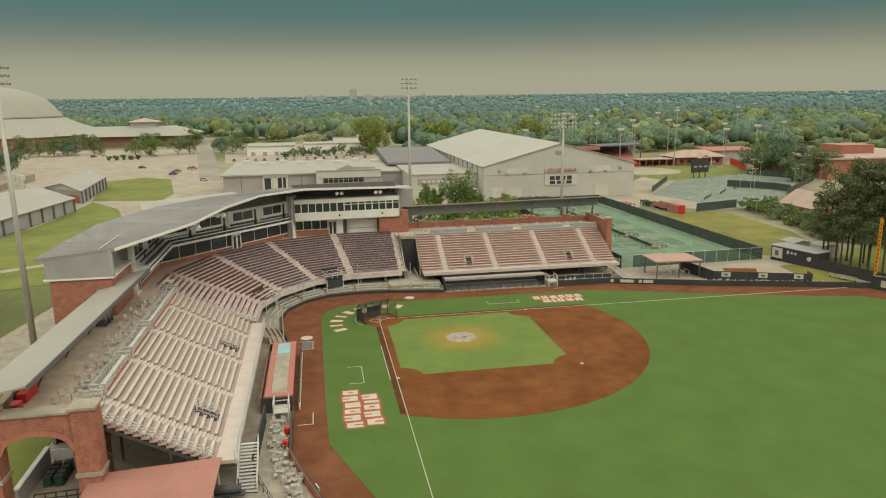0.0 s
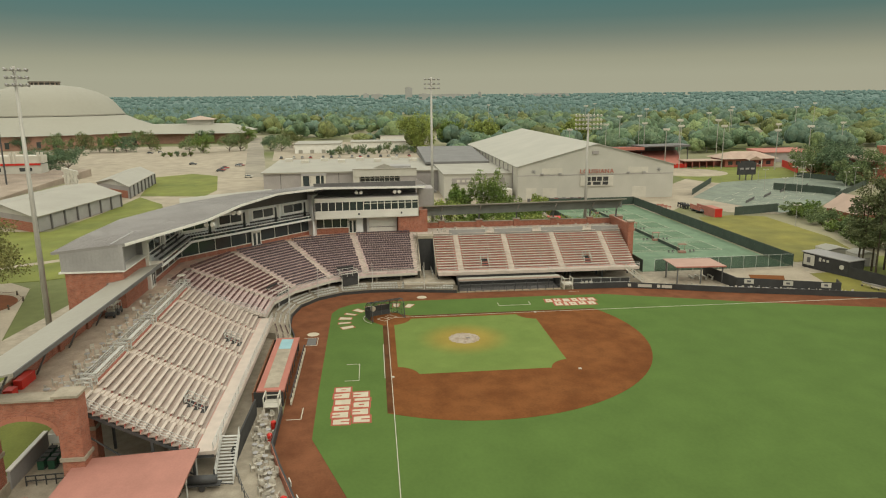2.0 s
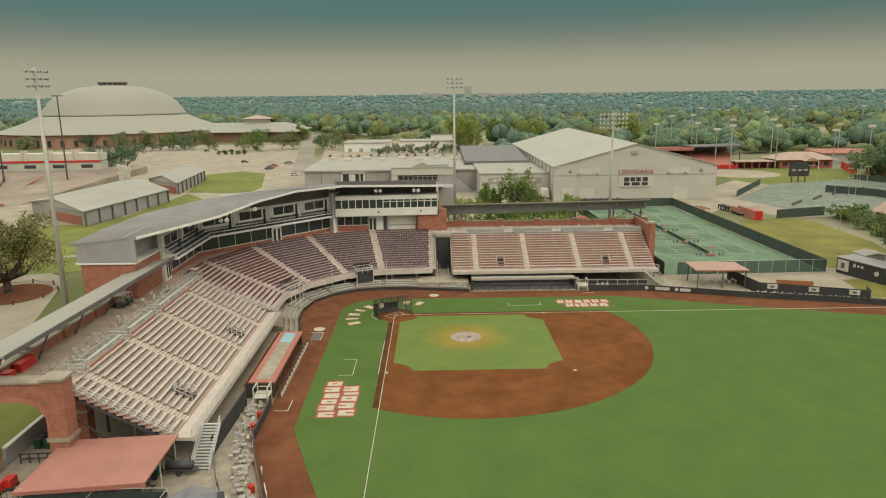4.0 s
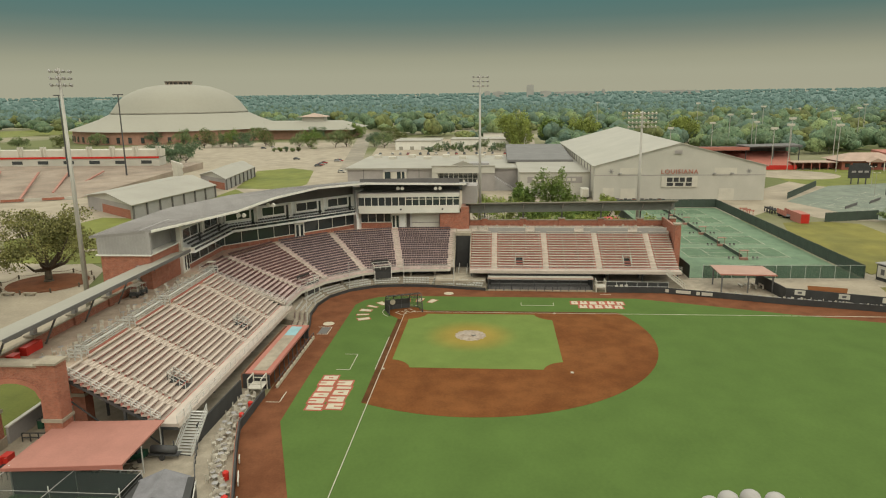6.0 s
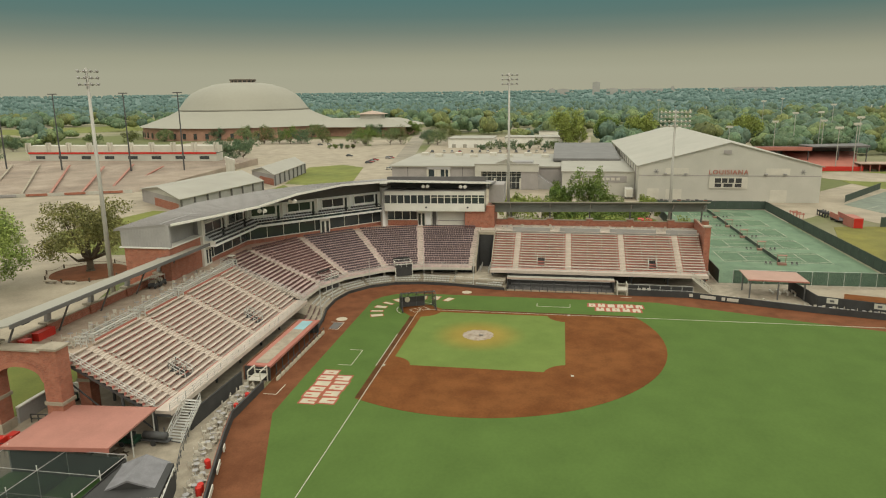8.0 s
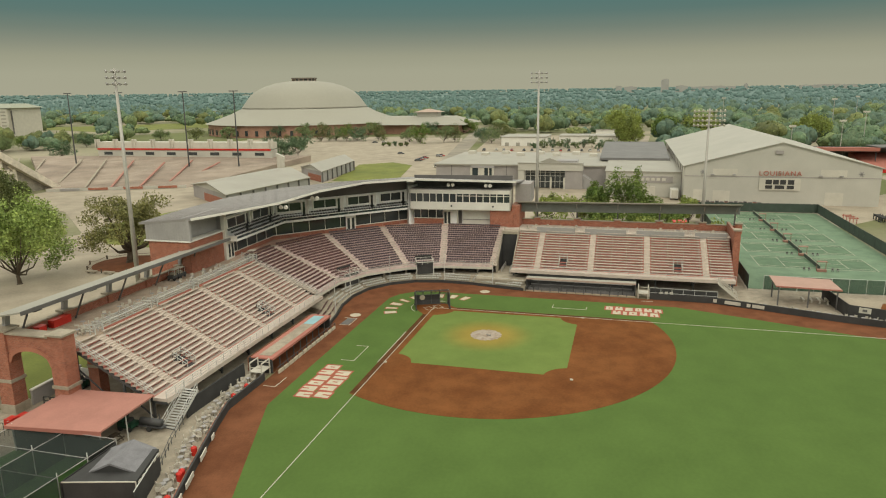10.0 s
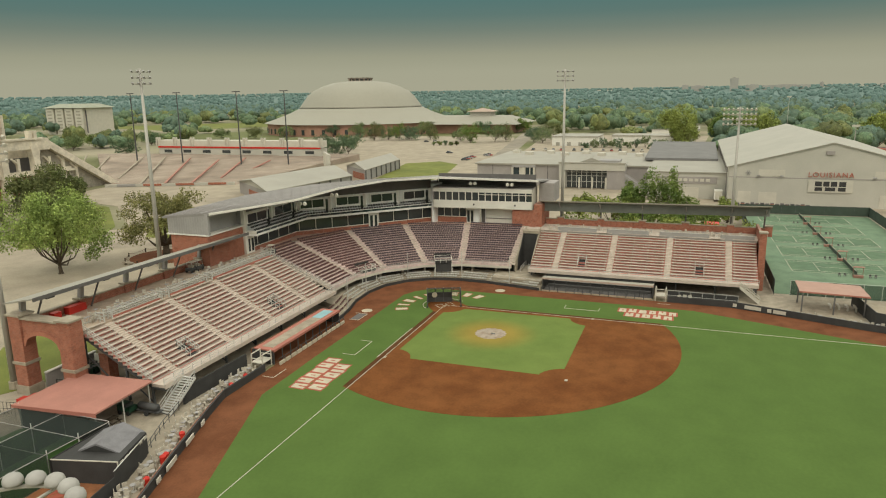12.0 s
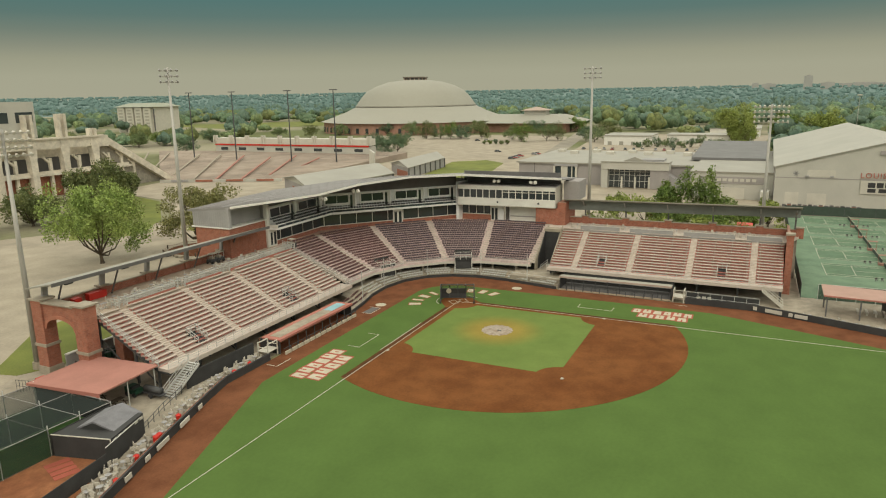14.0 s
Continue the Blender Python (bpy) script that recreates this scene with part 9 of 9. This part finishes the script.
for x, y in ((55.6, -36.6), (56.8, -37.2)):
    b = thing("red_cart", (x, y, 0), "red push cart behind a black fence", "cart", "red carts")
    part("box", G().box(x - 0.6, x + 0.6, y - 0.45, y + 0.45, 0.3, 1.2), M_RED, b)
    part("wheel", G().tube((x - 0.5, y - 0.5, 0.2), (x - 0.5, y + 0.5, 0.2), 0.2, n=10).tube((x + 0.5, y - 0.5, 0.2), (x + 0.5, y + 0.5, 0.2), 0.2, n=10), M_BLACK, b)
    part("handle", G().beam((x + 0.6, y - 0.4, 1.1), (x + 0.9, y - 0.4, 1.2), 0.05, 0.05).beam((x + 0.6, y + 0.4, 1.1), (x + 0.9, y + 0.4, 1.2), 0.05, 0.05), M_STEEL, b)
bf = thing("black_iron_fence", (56, -34, 0), "black iron picket fence beside the arch", "fence")
part("fence_run", railing(G(), [(54.5, -33.4, 0), (58.5, -34.0, 0), (59.5, -38.5, 0)], 1.7, 0.5, 0.02, 2), M_BLACK, bf)

# ---- left field side: patio, shelter, bullpen ----
sh = thing("picnic_shelter", (-18, 66, 0), "open shelter with a pinkish red-edged metal roof", "shelter")
part("roof", G().prism([(-21.3, 60.7), (-14.6, 60.7), (-13.9, 71.4), (-20.4, 71.0)], [3.9, 3.7, 3.7, 3.9], [4.05, 3.85, 3.85, 4.05]), mat("faded_red_roof", (0.40, 0.25, 0.20), 0.7, 0.1), sh)
part("roof_edge", G().beam((-14.55, 60.7, 3.75), (-13.85, 71.4, 3.75), 0.12, 0.25), M_RED_ROOF, sh)
for x, y in ((-20.6, 61.3), (-15.0, 61.3), (-14.5, 66.2), (-14.3, 70.8), (-20.0, 70.6)):
    part("post", G().beam((x, y, 0), (x, y, 3.8), 0.22, 0.22), M_SOFFIT, sh)
for i in range(5):
    y = 66.4 + i * 1.25
    t = thing("white_bench_table", (-19.2 + i * 0.35, y, 0), "white metal picnic bench", "bench", "white benches")
    part("top", G().box(-20.4 + i * 0.35, -18.0 + i * 0.35, y - 0.2, y + 0.2, 0.45 + i * 0.1, 0.5 + i * 0.1), M_WHITE, t)
    for sx in (-20.2, -18.2):
        part("leg", G().box(sx + i * 0.35 - 0.05, sx + i * 0.35 + 0.05, y - 0.15, y + 0.15, -0.02, 0.45 + i * 0.1), M_WHITE, t)
st3 = thing("side_stair", (-18, 52.6, 0), "white steel stair at the end of the third base stand", "stair")
for i in range(12):
    t = i / 11
    part("tread", G().box(-18.8, -17.2, 54.6 - 3.2 * t - 0.15, 54.6 - 3.2 * t + 0.15, 0.15 + 2.6 * t - 0.05, 0.15 + 2.6 * t), M_WHITE, st3)
for x in (-18.85, -17.15):
    part("handrail", railing(G(), [(x, 54.8, 0.1), (x, 51.4, 2.8)], 1.0, 1.2, 0.05, 2), M_WHITE, st3)
    part("stringer", G().beam((x, 54.9, 0), (x, 51.4, 2.8), 0.1, 0.3), M_WHITE, st3)
setting("left_patio", G().prism([(-13.9, 50.2), (-11.1, 59), (-7.6, 69.2), (-3.9, 83), (-0.4, 94.5), (-3.0, 93), (-6.8, 80), (-10.4, 71.2), (-22.5, 71.2), (-24.6, 57.5), (-19, 50.2)], -0.1, 0.05), M_CONC, "pale concrete patio by the left field side", "floor")
bp = thing("bullpen_fence", (-7, 80, 0), "black bullpen fence with small white signs", "fence")
part("panel", G().beam((-9.9, 71.6, 1.2), (-3.2, 89.6, 1.2), 0.12, 2.4), M_BLACK, bp)
part("panel", G().beam((-21.5, 70.2, 1.2), (-9.9, 71.6, 1.2), 0.12, 2.4), M_BLACK, bp)
part("panel", G().beam((-3.2, 89.6, 1.2), (-6.0, 90.6, 1.2), 0.12, 2.4), M_BLACK, bp)
for t in (0.12, 0.5, 0.86):
    p = lerp((-9.9, 71.6), (-3.2, 89.6), t)
    d = Vector((6.7, 18)).normalized()
    part("sign_panel", G().beam((p[0] + 0.1 - d.x * 0.9, p[1] - d.y * 0.9, 1.75), (p[0] + 0.1 + d.x * 0.9, p[1] + d.y * 0.9, 1.75), 0.08, 0.95), M_WHITE, bp, "white sign with a dark mark")
    q = part("sign_mark", G().beam((p[0] + 0.16 - d.x * 0.4, p[1] - d.y * 0.4, 1.75), (p[0] + 0.16 + d.x * 0.3, p[1] + d.y * 0.3, 1.75), 0.08, 0.4), M_SOFFIT, bp)
setting("left_bullpen_clay", G().prism([(-21.5, 71), (-11, 72.4), (-5, 88), (-10, 92), (-25, 95)], -0.1, 0.042), M_PAVE, "pale dusty bullpen ground", "infield")
setting("left_bullpen_mound", G().prism([(-20, 80), (-15, 78), (-12.5, 84), (-18, 87)], -0.1, 0.12), M_CLAY, "dark red bullpen clay", "infield")
setting("left_bullpen_grass", G().prism([(-17, 72.4), (-11.4, 73), (-9.8, 78), (-15.5, 78)], -0.1, 0.08), M_LAWN_DRY, "dull bullpen grass strip", "lawn")
row_t = along([(-12.2, 58), (-8.6, 69.2), (-5.0, 83), (-1.9, 92)], 1.7, 0.5)
for i, (p, d) in enumerate(row_t):
    q = p + Vector((d.y, -d.x)) * -1.0 + Vector((rng.uniform(-0.2, 0.2), 0))
    copy_thing(tb0, pose(q.x + 0.6, q.y, 0.05))
    for k in range(2):
        copy_thing(ch0, pose(q.x + 0.6 + rng.uniform(-0.7, 0.7), q.y + rng.choice([-0.75, 0.75]), 0.05, 0, 0, rng.uniform(0, 360)))
bb = thing("black_clubhouse", (-20, 98, 0), "low black building with white wall emblems", "building")
part("wall", G().prism([(-26, 96.4), (-15.2, 99.8), (-16.6, 104.5), (-27.4, 101)], 0, 3.4), M_BLACK, bb)
part("roof", G().prism([(-26.3, 96.1), (-14.9, 99.6), (-16.4, 104.8), (-27.7, 101.3)], 3.4, 3.6), M_GREY, bb)
part("emblem_panel", G().beam((-25.6, 96.4, 1.9), (-23.0, 97.2, 1.9), 0.12, 2.4), M_WHITE, bb, "white square emblem panel")
part("emblem_mark", G().beam((-24.7, 96.6, 1.9), (-23.9, 96.85, 1.9), 0.16, 1.2), M_SOFFIT, bb)
for i in range(3):
    part("script_mark", G().beam((-21.9 + i * 0.9, 97.55 + i * 0.28, 2.5), (-21.4 + i * 0.9, 97.7 + i * 0.28, 2.5), 0.12, 0.8 if i == 0 else 0.5), M_WHITE, bb)
part("round_emblem", G().tube((-16.6, 99.3, 1.9), (-16.5, 99.2, 1.9), 0.5, 0.5, 14), M_WHITE, bb)
for (x, y, w_, d_) in ((-31.0, 107.0, 4.6, 5.4), (-25.6, 110.5, 4.2, 4.6)):
    s = thing("garden_shed", (x, y, -0.02), "small white storage shed with a shallow roof", "shed", "white sheds")
    part("wall", G().box(x - w_ / 2, x + w_ / 2, y - d_ / 2, y + d_ / 2, -0.02, 2.9), M_WHITE, s)
    part("roof", G().add([(x - w_ / 2 - .2, y - d_ / 2 - .2, 2.9), (x + w_ / 2 + .2, y - d_ / 2 - .2, 2.9), (x + w_ / 2 + .2, y + d_ / 2 + .2, 2.9), (x - w_ / 2 - .2, y + d_ / 2 + .2, 2.9), (x - w_ / 2 - .2, y, 3.5), (x + w_ / 2 + .2, y, 3.5)], [(0, 1, 5, 4), (2, 3, 4, 5), (1, 2, 5), (3, 0, 4), (3, 2, 1, 0)]), M_ROOF_PALE, s)
    part("door", G().box(x + w_ / 2, x + w_ / 2 + 0.05, y - 0.6, y + 0.6, 0, 2.1), M_GREY_MID, s)
lfw = thing("corner_fence", (-7, 101, 0), "black corner fence beside the bullpen", "fence")
part("panel", G().beam((-15.2, 99.9, 1.2), (0.5, 104.2, 1.2), 0.12, 2.4), M_BLACK, lfw)
for i in range(2):
    x, y = -6.5 + i * 1.6, 98.5 + i * 0.9
    b = thing("bullpen_bench", (x, y, 0), "grey slatted bench in the corner", "bench", "corner benches")
    part("seat", G().beam((x - 2, y - 0.6, 0.45), (x + 2, y + 0.6, 0.45), 0.4, 0.06), M_CONC, b)
    part("back", G().beam((x - 2.1, y - 0.35, 0.8), (x + 1.9, y + 0.85, 0.8), 0.06, 0.3), M_GREY_MID, b)
    for t in (-1.7, 1.7):
        part("leg", G().box(x + t - 0.05, x + t + 0.05, y + t * 0.3 - 0.15, y + t * 0.3 + 0.15, 0, 0.45), M_DARKSTEEL, b)

# vomitory between home and third base seats
vm = thing("tunnel_entrance", (-26, 9.4, 0), "dark tunnel entrance between two seating blocks", "entrance")
part("side_wall", G().prism([(-22.6, 11.0), (-31.5, 11.0), (-31.5, 11.2), (-22.6, 11.2)][::-1], 0, [3.6, 9.6, 9.6, 3.6][::-1]), M_CONC, vm)
part("side_wall", G().prism([(-22.6, 7.6), (-32.5, 7.6), (-32.5, 7.8), (-22.6, 7.8)][::-1], 0, [3.8, 9.4, 9.4, 3.8][::-1]), M_CONC, vm)
# Black back and side panels put the tunnel's shade into colour.
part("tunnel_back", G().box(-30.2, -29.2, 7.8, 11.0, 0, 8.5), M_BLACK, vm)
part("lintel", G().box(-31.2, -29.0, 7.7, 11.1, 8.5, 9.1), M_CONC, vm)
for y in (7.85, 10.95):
    part("tunnel_side", G().prism([(-24.2, y - 0.04), (-24.2, y + 0.04), (-29.2, y + 0.04), (-29.2, y - 0.04)], 1.3, [3.6, 3.6, 8.5, 8.5]), M_BLACK, vm, "black panel that puts shade on the tunnel side")
part("ramp_floor", G().box(-29.2, -22.9, 7.8, 11.0, 0, 1.31), M_CONC, vm)
part("tunnel_rail", railing(G(), [(-23.4, 8.6, 1.31), (-28.8, 8.6, 1.31)], 1.0, 1.4, 0.04, 2), M_STEEL, vm)
part("tunnel_rail", railing(G(), [(-22.9, 10.4, 1.31), (-28.8, 10.4, 1.31)], 1.0, 1.4, 0.04, 2), M_STEEL, vm)
setting("lower_deck", G().prism([(-17.3, 4.0), (-17.0, 14.5), (-22.5, 14.5), (-23, 4)], 0, 1.3), M_CONC, "pale walkway by the tunnel entrance", "floor")
setting("under_stand_floor", G().prism(offset(WALL_HOME, 3.1)[1:-1] + [(-24.5, 7.5), (-25, -4), (-21, -14), (-13, -21.5), (-4, -24.5), (6, -24.5)], -0.05, 0.98), M_CONC, "pale concrete cross aisle below the home seats", "floor")
